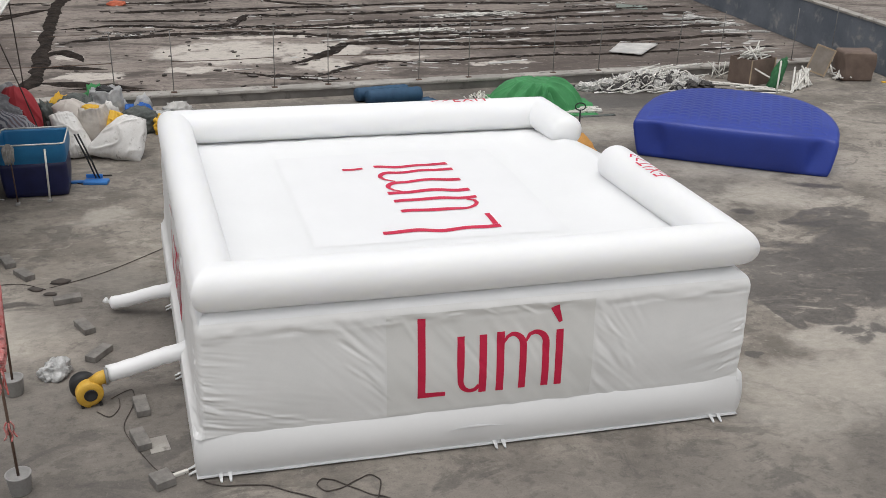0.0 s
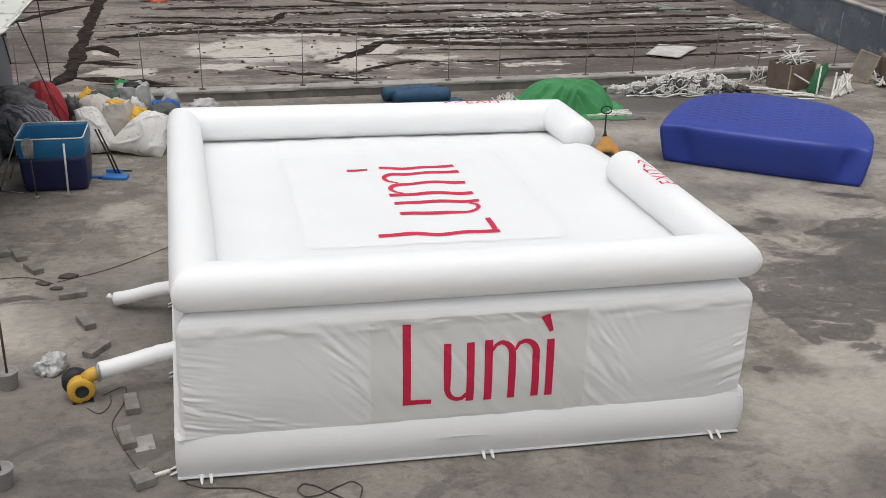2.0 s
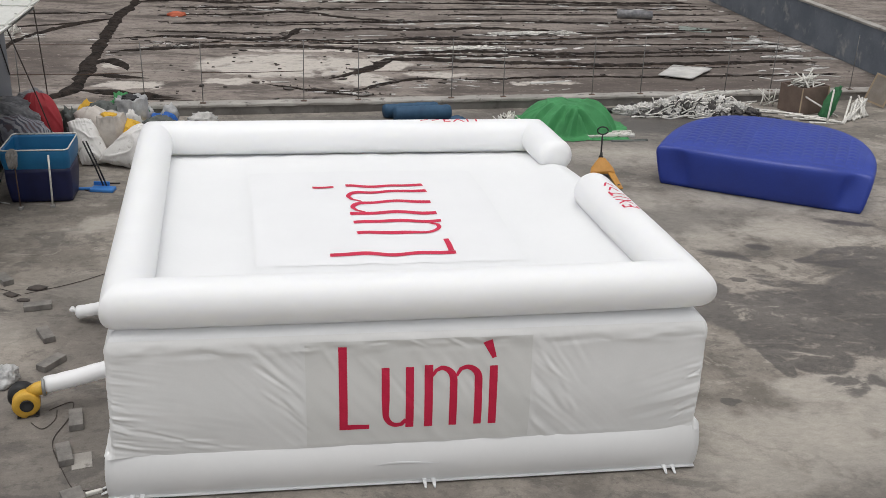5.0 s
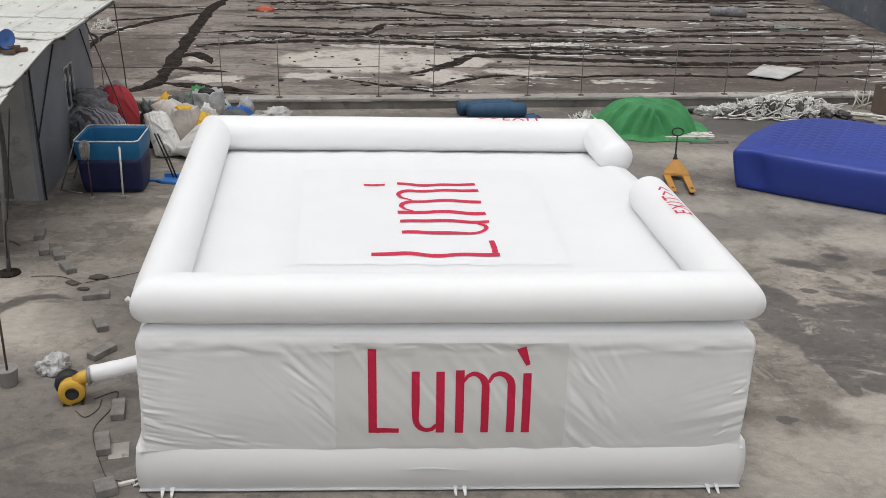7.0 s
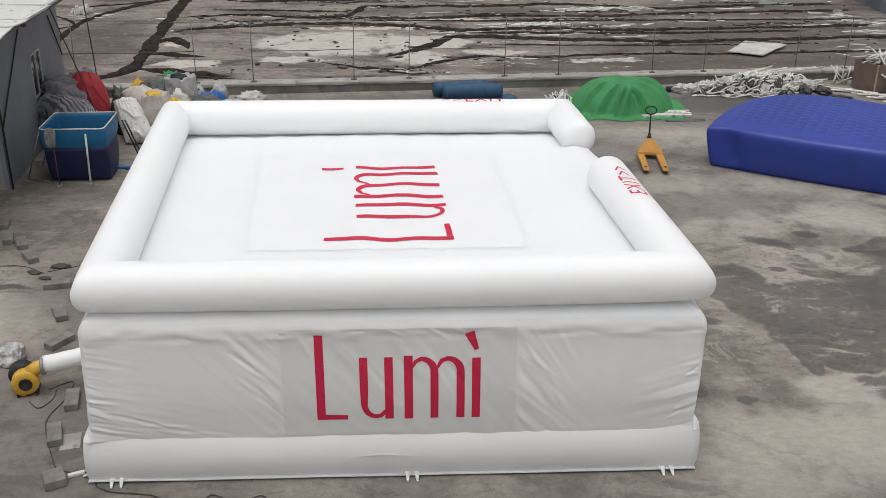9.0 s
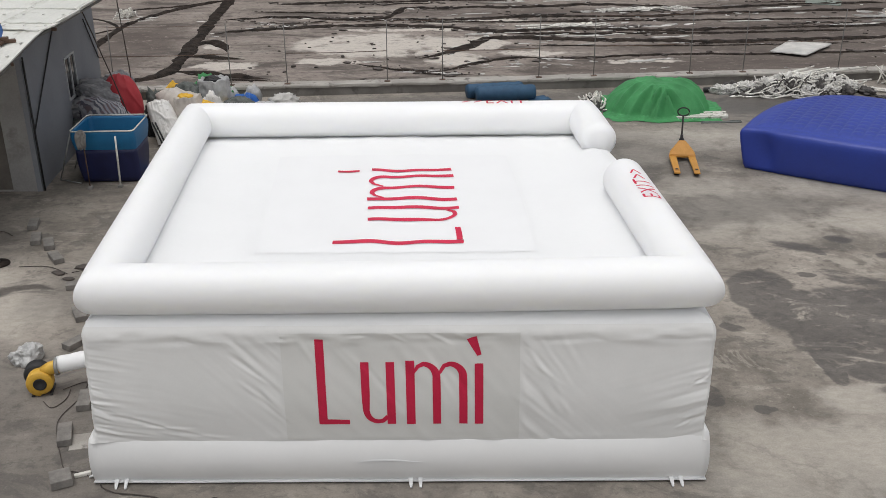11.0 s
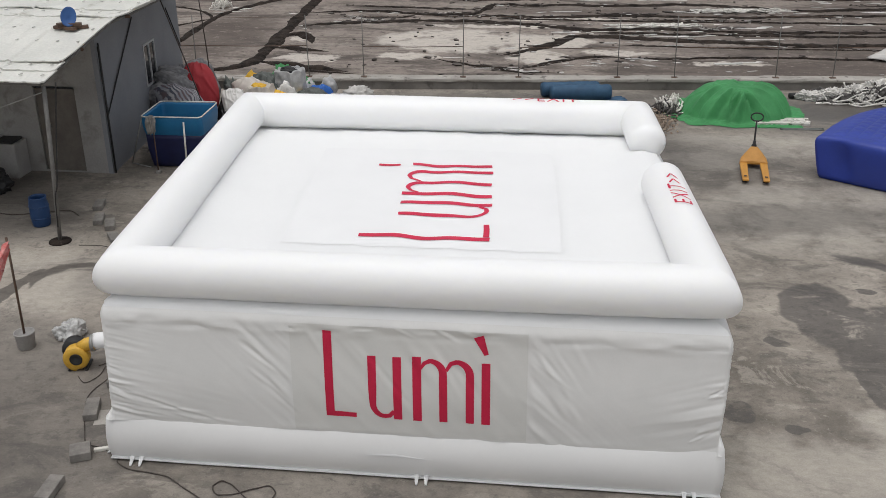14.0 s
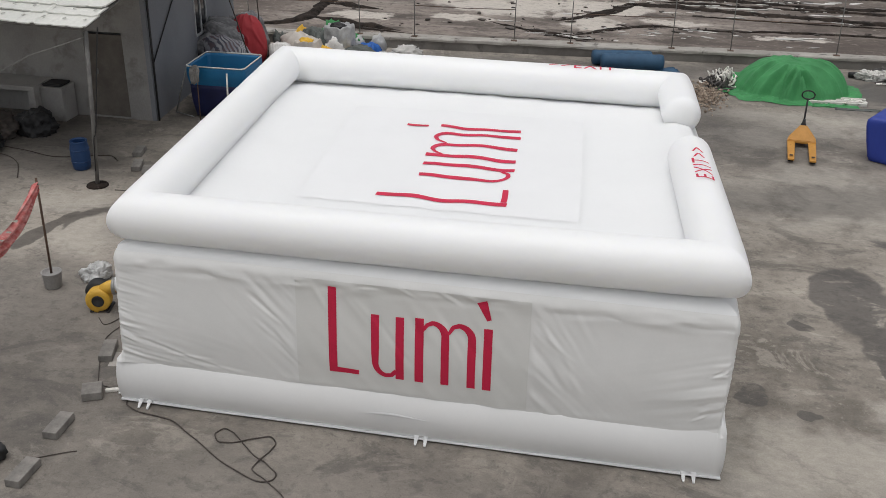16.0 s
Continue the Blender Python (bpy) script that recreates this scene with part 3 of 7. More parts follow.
def sack_body(name, w, d, h, material, seed, neck=0.4, lean=(0.0, 0.0), cone=0.0):
    """A filled woven sack: bulging body, pulled folds that run up to a gathered mouth."""
    na, nz = 72, 44
    verts, faces = [], []
    for j in range(nz + 1):
        t = j / nz
        foot = min(1.0, t / 0.14) ** 0.45
        top = max(0.0, (t - 0.58) / 0.42)
        r0 = (0.80 + 0.20 * foot) * (1 + 0.06 * math.sin(math.pi * t)) * (1 - (1 - neck) * (3 * top ** 2 - 2 * top ** 3))
        r0 = r0 * (1 - cone) + cone * (0.85 + 0.15 * foot) * (1 - (1 - neck) * t)
        for i in range(na):
            a = 2 * math.pi * i / na
            c, s = math.cos(a), math.sin(a)
            n = Vector((c * 1.2, s * 1.2, t * 2.2 + seed))
            r = r0 * (1 + 0.08 * noise.fractal(n, 0.9, 2, 2))
            g = Vector((c * 3.4, s * 3.4, seed * 3 + t * 1.1))
            r += (0.015 + 0.14 * top) * ((1 - min(1.0, abs(noise.noise(g)) * 2.6)) ** 2 - 0.3)
            r += 0.025 * ((1 - min(1.0, abs(noise.noise(Vector((c * 1.5, s * 1.5, t * 6 + seed)))) * 3.0)) ** 2 - 0.3)
            z = h * t + (0.10 * h * noise.noise(Vector((c * 2.5, s * 2.5, seed))) * top)
            verts.append(Vector((w / 2 * r * math.copysign(abs(c) ** 0.8, c) + lean[0] * h * t, d / 2 * r * math.copysign(abs(s) ** 0.8, s) + lean[1] * h * t, max(0.0, z))))
    for j in range(nz):
        for i in range(na):
            m = (i + 1) % na
            faces.append((j * na + i, j * na + m, (j + 1) * na + m, (j + 1) * na + i))
    mid = len(verts)
    verts.append(sum((verts[nz * na + i] for i in range(na)), Vector()) / na - Vector((0, 0, 0.06 * h)))
    faces += [(nz * na + i, nz * na + (i + 1) % na, mid) for i in range(na)]
    faces.append(tuple(range(na - 1, -1, -1)))
    return mesh_of(name, verts, faces, material, True)


def gauss(x, c, s):
    return math.exp(-((x - c) / s) ** 2)


# ---------------------------------------------------------------- ground, kerb, walls
def ground_sheet():
    """One sheet to the horizon; beyond the line of the kerb it is the old yard."""
    xs = [-400 + 20 * i for i in range(41)]
    verts, faces, old = [], [], []
    rows = [lambda x, k=k: -400 + (417.25 + 0.119 * x) * k / 20 for k in range(21)] + [lambda x, k=k: 17.25 + 0.119 * x + (382.75 - 0.119 * x) * k / 20 for k in range(1, 21)]
    for row in rows:
        verts += [(x, row(x), 0.0) for x in xs]
    for j in range(len(rows) - 1):
        for i in range(40):
            k = j * 41 + i
            faces.append((k, k + 1, k + 42, k + 41))
            old.append(1 if j >= 20 else 0)
    me = mesh_of("ground", verts, faces, M_ground)
    me.materials.append(M_yard)
    me.polygons.foreach_set("material_index", old)
    return me


tagged(new("ground", ground_sheet()), "worn grey-brown concrete yard with wet stains and cracks", "ground", kind="structure")

kerb_m = pose(0, 17.05, 0, 0, 0, 6.8)


def kerb_data(name, prof, material):
    verts, faces = [], []
    n, m = 160, len(prof)
    for i in range(n + 1):
        x = -13.2 + 34.5 * i / n
        for k, (y, z) in enumerate(prof):
            w = 0.018 * noise.fractal(Vector((x * 1.7, k * 3.3, 0)), 0.8, 2, 3) if z > 0 else 0
            verts.append((x, y + w, z + (0.8 * w if z > 0.2 else 0)))
    for i in range(n):
        for k in range(m - 1):
            faces.append((i * m + k, i * m + k + 1, (i + 1) * m + k + 1, (i + 1) * m + k))
    faces += [tuple(range(m)), tuple(range(n * m + m - 1, n * m - 1, -1))]
    return mesh_of(name, verts, faces, material)


kerb = tagged(part("kerb", kerb_data("kerb", ((0.03, 0.0), (0.03, 0.13), (0.03, 0.245), (0.42, 0.245), (0.42, 0.0)), M_kerbdark), m=kerb_m), "low worn concrete kerb with a stained face, coloured darker for shade", "kerb", kind="structure")
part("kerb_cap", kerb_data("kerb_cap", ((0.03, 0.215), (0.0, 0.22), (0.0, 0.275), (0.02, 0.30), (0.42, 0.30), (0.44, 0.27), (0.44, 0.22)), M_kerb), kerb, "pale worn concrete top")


def corrugated(name, length, height, material, pitch=0.30, depth=0.035, thick=0.06):
    verts, faces = [], []
    n = int(length / pitch) * 4
    for side in (0, 1):
        for i in range(n + 1):
            d = depth if i % 4 in (1, 2) else 0.0
            for z in (0.0, height):
                verts.append((length * i / n, (-d if side == 0 else thick), z))
    k = 2 * (n + 1)
    for i in range(n):
        a = 2 * i
        faces += [(a, a + 2, a + 3, a + 1), (k + a + 1, k + a + 3, k + a + 2, k + a), (a + 1, a + 3, k + a + 3, k + a + 1)]
    faces += [(0, 1, k + 1, k), (2 * n, k + 2 * n, k + 2 * n + 1, 2 * n + 1)]
    return mesh_of(name, verts, faces, material)


back_m = pose(-30, 34.3, 0, 0, 0, 8.5)
tagged(part("wall_back", corrugated("wall_back", 39.4, 4.5, M_backwall), m=back_m), "dark grey corrugated sheet wall closing the yard", "wall", kind="structure")
tagged(part("wall_back_pale", bm_mesh("wall_back_pale", soft_box(5.6, 0.2, 4.5, 0.02, Matrix.Translation((2.8, 0.1, 0))), M_palewall), m=back_m @ pose(39.42, 0, 0)), "pale rendered stretch of the yard wall", "wall", kind="structure")
tagged(part("wall_back_end", corrugated("wall_back_end", 24, 4.5, M_backwall), m=back_m @ pose(45.05, 0, 0)), "dark grey corrugated sheet wall closing the yard", "wall", kind="structure")


def side_wall():
    """Painted parapet with a pale coping."""
    bm = soft_box(0.24, 29.0, 1.5, 0.015, Matrix.Translation((0, 14.5, 0)))
    return bm_mesh("wall_side", bm, M_bluewall)


side_m = pose(18.35, 17.6, 0, 0, 0, 1.2)
wall_side = tagged(part("wall_side", side_wall(), m=side_m), "blue-grey painted parapet wall with pale coping", "wall", kind="structure")
part("coping", bm_mesh("coping", soft_box(0.32, 29.06, 0.08, 0.015, Matrix.Translation((0, 14.5, 1.503))), M_kerb), wall_side, "pale concrete coping")

# ---------------------------------------------------------------- the white air bag
BO = Vector((-2.66, -0.20, 0.0))
BX = Vector((math.cos(radians(2.8)), math.sin(radians(2.8)), 0))
BY = Vector((-math.sin(radians(6.6)), math.cos(radians(6.6)), 0))
BW, BD, BR = 7.10, 6.92, 0.285
DECK = 2.09
BEAM_Z = 2.355


def bag(u, v, z):
    """A place on the bag from metres along its front, its side and up, about the bag's own foot."""
    return u * (1 + 0.0172 * math.sin(math.pi * max(v, 0.0) / 8.8)) * BX + v * BY + Vector((0, 0, z))


air_bag = thing("inflatable_air_bag", Matrix.Translation(BO), "large white inflatable jump bag with red printed lettering", "inflatable")


def around(profile, steps=24, left=0.0, right=0.0):
    """Sweep a profile of (inset, height) round the bag's rectangle with mitred corners."""
    verts, faces = [], []
    corners = ((0, 0), (1, 0), (1, 1), (0, 1))
    ring = []
    for c in range(4):
        a, b = corners[c], corners[(c + 1) % 4]
        for s in range(steps):
            t = s / steps
            ring.append((a[0] + (b[0] - a[0]) * t, a[1] + (b[1] - a[1]) * t))
    for inset, z, pinch in profile:
        for x, y in ring:
            # a blown-up wall is pinched in a little where it meets the corners
            e = min(abs(x - 0.5), abs(y - 0.5)) * 2
            k = inset + pinch * e ** 6
            side_k = 0.35 * k if k < 0.05 else k
            verts.append(bag(side_k + left + x * (BW - 2 * side_k - left - right), k + y * (BD - 2 * k) - 0.07 * (1 - y) ** 6, z * (1 + 0.17 * gauss(1 - x, 0, 0.055) * gauss(y, 0, 0.09) + 0.05 * gauss(x, 0, 0.05) * gauss(y, 0, 0.09)) + 0.006 * noise.noise(Vector((x * 9, y * 9, z * 3)))))
    n = len(ring)
    for i in range(len(profile) - 1):
        for k in range(n):
            j = (k + 1) % n
            faces.append((i * n + k, i * n + j, (i + 1) * n + j, (i + 1) * n + k))
    return verts, faces


base_profile = [(0.035 - 0.075 * math.sin(math.pi * t) ** 0.8 + 0.03 * t, 0.045 + 0.57 * t, 0.015 * math.sin(math.pi * t)) for t in [i / 12 for i in range(13)]]
base_profile += [(0.11, 0.606, 0.0), (0.30, 0.59, 0.0)]
part("base_tube", mesh_of("base_tube", *around(base_profile, 64, -0.01, 0.03), M_base, True), air_bag, "white inflated base cushion")
hem_profile = [(0.07, 0.05, 0), (0.03, 0.046, 0), (0.0, 0.034, 0), (0.002, 0.026, 0), (0.035, 0.036, 0), (0.07, 0.036, 0)]
part("hem", mesh_of("hem", *around(hem_profile, 60, -0.01, 0.03), M_white, True), air_bag, "welded white hem along the foot")
SIDE_IN = 0.06


def pulls(u, z, slope, across, along, seed):
    """Irregular pulled creases that run down a slope: narrow across, long along."""
    d, e = z + slope * u, u - slope * z
    k = noise.noise(Vector((d * across, e * along, seed))) + 0.5 * noise.noise(Vector((d * across * 2.1, e * along * 1.4, seed + 3)))
    return k * abs(k) ** 0.3


CREASES = {0: [], 3: []}


def crease_run(side, num, u, z, angle, length, width, amp, seed):
    """A family of sharp creases: ranges of place, slope in degrees, length, width and depth."""
    q = random.Random(seed)
    for k in range(num):
        t = (k + q.random()) / num
        a = radians(q.uniform(*angle))
        CREASES[side].append((u[0] + (u[1] - u[0]) * t, z[0] + (z[1] - z[0]) * (t if q.random() < 0.7 else q.random()), math.cos(a), math.sin(a), q.uniform(*length), q.uniform(*width), q.uniform(*amp) * q.choice((1, 1, -1))))


# tight folds at the lower corners, pulls on both sides of the welds, tongues under the rim
crease_run(0, 16, (0.05, 0.25), (1.45, 0.70), (-28, -8), (0.12, 0.38), (0.012, 0.024), (0.005, 0.011), 1)
crease_run(0, 9, (0.3, 1.3), (0.95, 0.64), (-20, -3), (0.25, 0.6), (0.014, 0.024), (0.003, 0.007), 2)
crease_run(0, 8, (1.75, 2.16), (1.80, 0.95), (-52, -34), (0.14, 0.34), (0.02, 0.04), (0.006, 0.012), 3)
crease_run(0, 8, (2.5, 4.6), (1.72, 1.25), (-62, -46), (0.22, 0.5), (0.03, 0.06), (0.004, 0.009), 4)
crease_run(0, 9, (5.0, 5.45), (1.75, 0.95), (-62, -34), (0.16, 0.42), (0.02, 0.04), (0.006, 0.013), 5)
crease_run(0, 9, (6.75, 7.0), (0.72, 1.5), (8, 40), (0.10, 0.26), (0.014, 0.03), (0.006, 0.013), 6)
crease_run(0, 5, (0.2, 0.75), (1.87, 1.93), (-6, 10), (0.14, 0.24), (0.018, 0.03), (0.012, 0.020), 7)
crease_run(0, 5, (6.3, 6.95), (1.93, 1.87), (-8, 6), (0.14, 0.24), (0.018, 0.03), (0.010, 0.018), 8)
crease_run(0, 12, (1.0, 6.2), (1.86, 1.92), (-30, 10), (0.10, 0.22), (0.018, 0.03), (0.005, 0.012), 9)
crease_run(3, 12, (0.1, 0.6), (1.6, 0.7), (-25, 5), (0.12, 0.35), (0.016, 0.03), (0.006, 0.013), 10)


def creased(side, u, z):
    out = 0.0
    for u0, z0, c, s, length, width, amp in CREASES.get(side, ()):
        x, y = u - u0, z - z0
        along = (x * c + y * s) / length
        if abs(along) > 1:
            continue
        d = (y * c - x * s) / width
        if abs(d) < 3:
            out += amp * (1 - along * along) ** 1.5 * (math.exp(-d * d) - 0.55 * math.exp(-(d - 1.3) ** 2))
    return out


def wrinkle(u, z, seed):
    """How far the hanging cloth stands out: folds from the corners, slack near the foot, pulls beside the print."""
    a = 0.004 * noise.fractal(Vector((u * 1.1, z * 1.6, seed)), 0.9, 2.0, 3)
    low = min(1.0, max(0.0, (1.32 - z) / 0.5))
    a += 0.015 * low * gauss(u, 0.0, 1.1) * pulls(u, z, 0.26, 9.0, 0.9, seed + 1) + 0.010 * gauss(u, 0.0, 0.55) * pulls(u, z, 0.16, 17.0, 1.6, seed + 2)
    a += 0.020 * gauss(u, BW, 0.8) * min(1.0, max(0.0, (1.75 - z) / 0.4)) * pulls(u, z, -0.30, 7.0, 0.9, seed + 7)
    # pulls beside the two welds of the print panel, and broad diagonals across it
    left = min(1.0, max(0.0, 2.28 - u) / 0.07) * gauss(u, 2.28, 0.24 + 0.38 * max(0.0, z - 0.7))
    a += 0.018 * left * pulls(u, z, 1.0, 6.0, 0.8, seed + 11)
    right = min(1.0, max(0.0, u - 4.90) / 0.07) * gauss(u, 4.90, 0.25 + 0.40 * max(0.0, 1.9 - z))
    a += 0.020 * right * pulls(u, z, 1.0, 5.5, 0.7, seed + 17)
    if 2.28 <= u <= 4.90:
        inside = min(1.0, (u - 2.28) / 0.4, (4.90 - u) / 0.3)
        a += 0.017 * inside * pulls(u, z, 1.2, 2.4, 0.45, seed + 23)
    a += creased(round(seed / 13.0), u, z)
    # puckers below the rim seam and above the foot
    a += 0.024 * gauss(z, 1.88, 0.09) * noise.noise(Vector((u * 2.6, z * 9, seed + 5)))
    a += 0.006 * gauss(z, 0.62, 0.05) * noise.noise(Vector((u * 3.5, z * 4, seed + 6)))
    return a


def cloth_inset(z):
    return 0.004 + 0.042 * max(0.0, 1 - (z - 0.575) / 1.2) ** 2


def front_out(z):
    """The front wall swells outwards towards its foot."""
    t = min(1.0, max(0.0, (1.85 - z) / 0.95))
    return 0.075 * t * t * (3 - 2 * t)


def left_lean(z):
    """The left wall leans in towards its top, and its foot is drawn out over the base cushion."""
    return 0.045 * min(1.0, max(0.0, (z - 0.8) / 1.0)) - 0.03 * max(0.0, 1 - (z - 0.575) / 0.5)


def wall_place(side, s, z, proud=0.0):
    """A place on the hanging cloth: side 0 front, 1 right, 2 back, 3 left; s metres along it."""
    n = cloth_inset(z) - wrinkle(s, z, side * 13.0) - proud
    if side == 0:
        return bag(s, n - front_out(z), z)
    if side == 1:
        return bag(BW - SIDE_IN - n, s, z)
    if side == 2:
        return bag(s, BD - n, z)
    return bag(SIDE_IN + n + left_lean(z), s, z)


def skin_ring():
    """Stops round the wall with rounded corners: (u, v, normal u, normal v, ((side, s, weight), ...))."""
    r, out = 0.07, []
    u0, u1, v0, v1 = SIDE_IN, BW - SIDE_IN, 0.0, BD
    for i in range(421):
        u = u0 + r + (u1 - u0 - 2 * r) * i / 420
        out.append((u, v0, 0, -1, ((0, u, 1.0),)))
    corner = lambda cu, cv, a0, one, two: [(cu + r * math.cos(radians(a0 + 15 * k)), cv + r * math.sin(radians(a0 + 15 * k)), math.cos(radians(a0 + 15 * k)), math.sin(radians(a0 + 15 * k)), ((*one, 1 - k / 6), (*two, k / 6))) for k in range(1, 6)]
    out += corner(u1 - r, v0 + r, -90, (0, u1), (1, 0.0))
    out += [(u1, v0 + r + (v1 - v0 - 2 * r) * i / 60, 1, 0, ((1, v0 + r + (v1 - v0 - 2 * r) * i / 60, 1.0),)) for i in range(61)]
    out += corner(u1 - r, v1 - r, 0, (1, BD), (2, u1))
    out += [(u1 - r - (u1 - u0 - 2 * r) * i / 60, v1, 0, 1, ((2, u1 - r - (u1 - u0 - 2 * r) * i / 60, 1.0),)) for i in range(61)]
    out += corner(u0 + r, v1 - r, 90, (2, u0), (3, BD))
    out += [(u0, v1 - r - (v1 - v0 - 2 * r) * i / 200, -1, 0, ((3, v1 - r - (v1 - v0 - 2 * r) * i / 200, 1.0),)) for i in range(201)]
    out += corner(u0 + r, v0 + r, 180, (3, 0.0), (0, u0))
    return out


SKIN = skin_ring()


def skin(stops):
    """The wall's skin through stops of (inset, height, share of the wrinkles)."""
    verts, faces = [], []
    for inset, z, share in stops:
        flare = 0.085 * max(0.0, 1 - (z - 0.575) / 0.20) ** 2
        for u, v, nu, nv, runs in SKIN:
            w = sum(k * wrinkle(s, z, side * 13.0) for side, s, k in runs) * share
            edge = gauss(min(abs(u - SIDE_IN), abs(BW - SIDE_IN - u)), 0, 0.25)
            o = w - inset + flare * (abs(nu) + 0.3 * edge * abs(nv))
            uu, vv = u + nu * o + left_lean(z) * max(0.0, 1 - u / 0.5), v + nv * o + min(0.0, nv) * front_out(z)
            if inset > 0.03 and z > 1.9:
                uu = min(max(uu, SIDE_IN + inset), BW - SIDE_IN - inset)
                vv = min(max(vv, inset), BD - inset)
            verts.append(bag(uu, vv, z))
    n = len(SKIN)
    for i in range(len(stops) - 1):
        for k in range(n):
            j = (k + 1) % n
            faces.append((i * n + k, i * n + j, (i + 1) * n + j, (i + 1) * n + k))
    return verts, faces


cloth_stops = [(cloth_inset(0.575 + 1.275 * i / 104), 0.575 + 1.275 * i / 104, 1.0) for i in range(105)] + [(0.004, 1.885, 1.0), (0.007, 1.92, 0.8), (0.015, 1.955, 0.55), (0.030, 1.99, 0.3), (0.047, 2.017, 0.2)]
part("wall_cloth", mesh_of("wall_cloth", *skin(cloth_stops), M_cloth, True), air_bag, "grey-white creased wall cloth")
rim_stops = [(0.044, 2.014, 0.2), (0.062, 2.035, 0.15), (0.09, 2.060, 0.08), (0.13, 2.083, 0), (0.18, 2.10, 0), (0.26, 2.11, 0), (0.4, 2.10, 0), (0.6, DECK - 0.02, 0)]
part("rim", mesh_of("rim", *skin(rim_stops), M_white, True), air_bag, "white rolled rim under the beams")

PANEL_U = 2.28
for side, u0 in ((0, PANEL_U), (3, 2.15)):
    v, f = grid_data(160, 90, lambda a, b: wall_place(side, u0 + a * 2.62, 0.60 + b * 1.34, 0.004))
    part("print_panel", mesh_of("print_panel", v, f, M_panel, True), air_bag, "grey print panel welded to the wall")

# Strokes of the print, in metres across and up, with their widths.
ARC = [i / 10 for i in range(11)]
STROKES = [
    ([(0.048, 0.0), (0.048, 1.06)], 0.096),
    ([(0.09, 0.034), (0.345, 0.030)], (0.068, 0.060)),
    ([(0.535, 0.78), (0.535, 0.22)] + [(0.535 + 0.13 * (1 - math.cos(math.pi * t / 2)), 0.20 - 0.165 * math.sin(math.pi * t / 2)) for t in ARC] + [(0.72, 0.045), (0.775, 0.105)], (0.092, 0.092, 0.092, 0.075, 0.062, 0.05)),
    ([(0.815, 0.0), (0.815, 0.78)], 0.095),
    ([(1.035, 0.0), (1.035, 0.80)], 0.098),
    ([(1.07, 0.655), (1.12, 0.728)] + [(1.18 + 0.145 * math.sin(math.pi * t / 2), 0.60 + 0.155 * math.cos(math.pi * t / 2)) for t in ARC] + [(1.325, 0.0)], (0.035, 0.06, 0.085, 0.09, 0.09, 0.09, 0.09)),
    ([(1.36, 0.645), (1.41, 0.728)] + [(1.475 + 0.145 * math.sin(math.pi * t / 2), 0.60 + 0.155 * math.cos(math.pi * t / 2)) for t in ARC] + [(1.62, 0.0)], (0.035, 0.06, 0.085, 0.092, 0.092, 0.092, 0.092)),
    ([(1.795, 0.0), (1.795, 0.76)], 0.095),
    ([(1.715, 1.075), (1.80, 0.86)], (0.115, 0.05)),
]


def ribbon(points, width, place, step=0.03, thin=1.0):
    """A flat strip along points, laid on a surface by place(x, y)."""
    pts = []
    for a, b in zip(points, points[1:]):
        d = math.dist(a, b)
        k = max(1, int(d / step))
        pts += [(a[0] + (b[0] - a[0]) * i / k, a[1] + (b[1] - a[1]) * i / k) for i in range(k)]
    pts.append(points[-1])
    verts, faces = [], []
    cross = (-0.5, 0.0, 0.5)
    widths = width if isinstance(width, tuple) else (width, width)
    for i, p in enumerate(pts):
        a, b = pts[max(i - 1, 0)], pts[min(i + 1, len(pts) - 1)]
        d = math.dist(a, b) or 1.0
        at = i / (len(pts) - 1) * (len(widths) - 1)
        lo = min(int(at), len(widths) - 2)
        w = (widths[lo] + (widths[lo + 1] - widths[lo]) * (at - lo)) * thin
        nx, ny = -(b[1] - a[1]) / d, (b[0] - a[0]) / d
        for c in cross:
            verts.append(place(p[0] + nx * w * c, p[1] + ny * w * c))
    for i in range(len(pts) - 1):
        for k in range(2):
            faces.append((3 * i + k, 3 * i + k + 1, 3 * i + k + 4, 3 * i + k + 3))
    return verts, faces


def beam_lift(u, v):
    """How much higher the beams lie towards the back and at the free end beside the exit."""
    s = min(1.0, max(0.0, u / BW))
    free = 0.045 + 0.020 * v if v < 4.2 else max(0.0, 0.129 - 0.1 * (v - 4.2))
    return 0.004 * v + free * s ** 3


def deck_z(u, v):
    e = min(u - 0.5, BW - 0.5 - u, v - 0.5, BD - 0.5 - v)
    rise = min(1.0, max(0.0, e / 1.2))
    fill = 1 - gauss(v, BD, 1.1)
    return DECK - 0.02 - 0.02 * (1 - fill) + 0.085 * gauss(v, 4.9, 1.9) * gauss(u, BW / 2, 3.0) + fill * (0.09 * (1 - rise) ** 2 + 0.07 * gauss(e, 0, 0.22) + 0.035 * gauss(min(u - 0.5, BW - 0.5 - u), 0, 0.3)) + beam_lift(u, v) * gauss(u, BW, 1.2) * 0.8 + 0.012 * noise.fractal(Vector((u * 0.8, v * 0.8, 3)), 0.9, 2, 3) + 0.006 * math.sin(u * 2 * math.pi / 0.62)


v, f = grid_data(120, 120, lambda a, b: bag(0.28 + a * (BW - 0.56), 0.28 + b * (BD - 0.56), deck_z(0.28 + a * (BW - 0.56), 0.28 + b * (BD - 0.56))))
part("deck", mesh_of("deck", v, f, M_white, True), air_bag, "smooth white landing deck")
v, f = grid_data(60, 60, lambda a, b: bag(1.80 + a * 3.5, 1.84 + b * 3.6, deck_z(1.80 + a * 3.5, 1.84 + b * 3.6) + 0.003))
part("deck_panel", mesh_of("deck_panel", v, f, M_deckpanel, True), air_bag, "faint grey print panel on the deck")

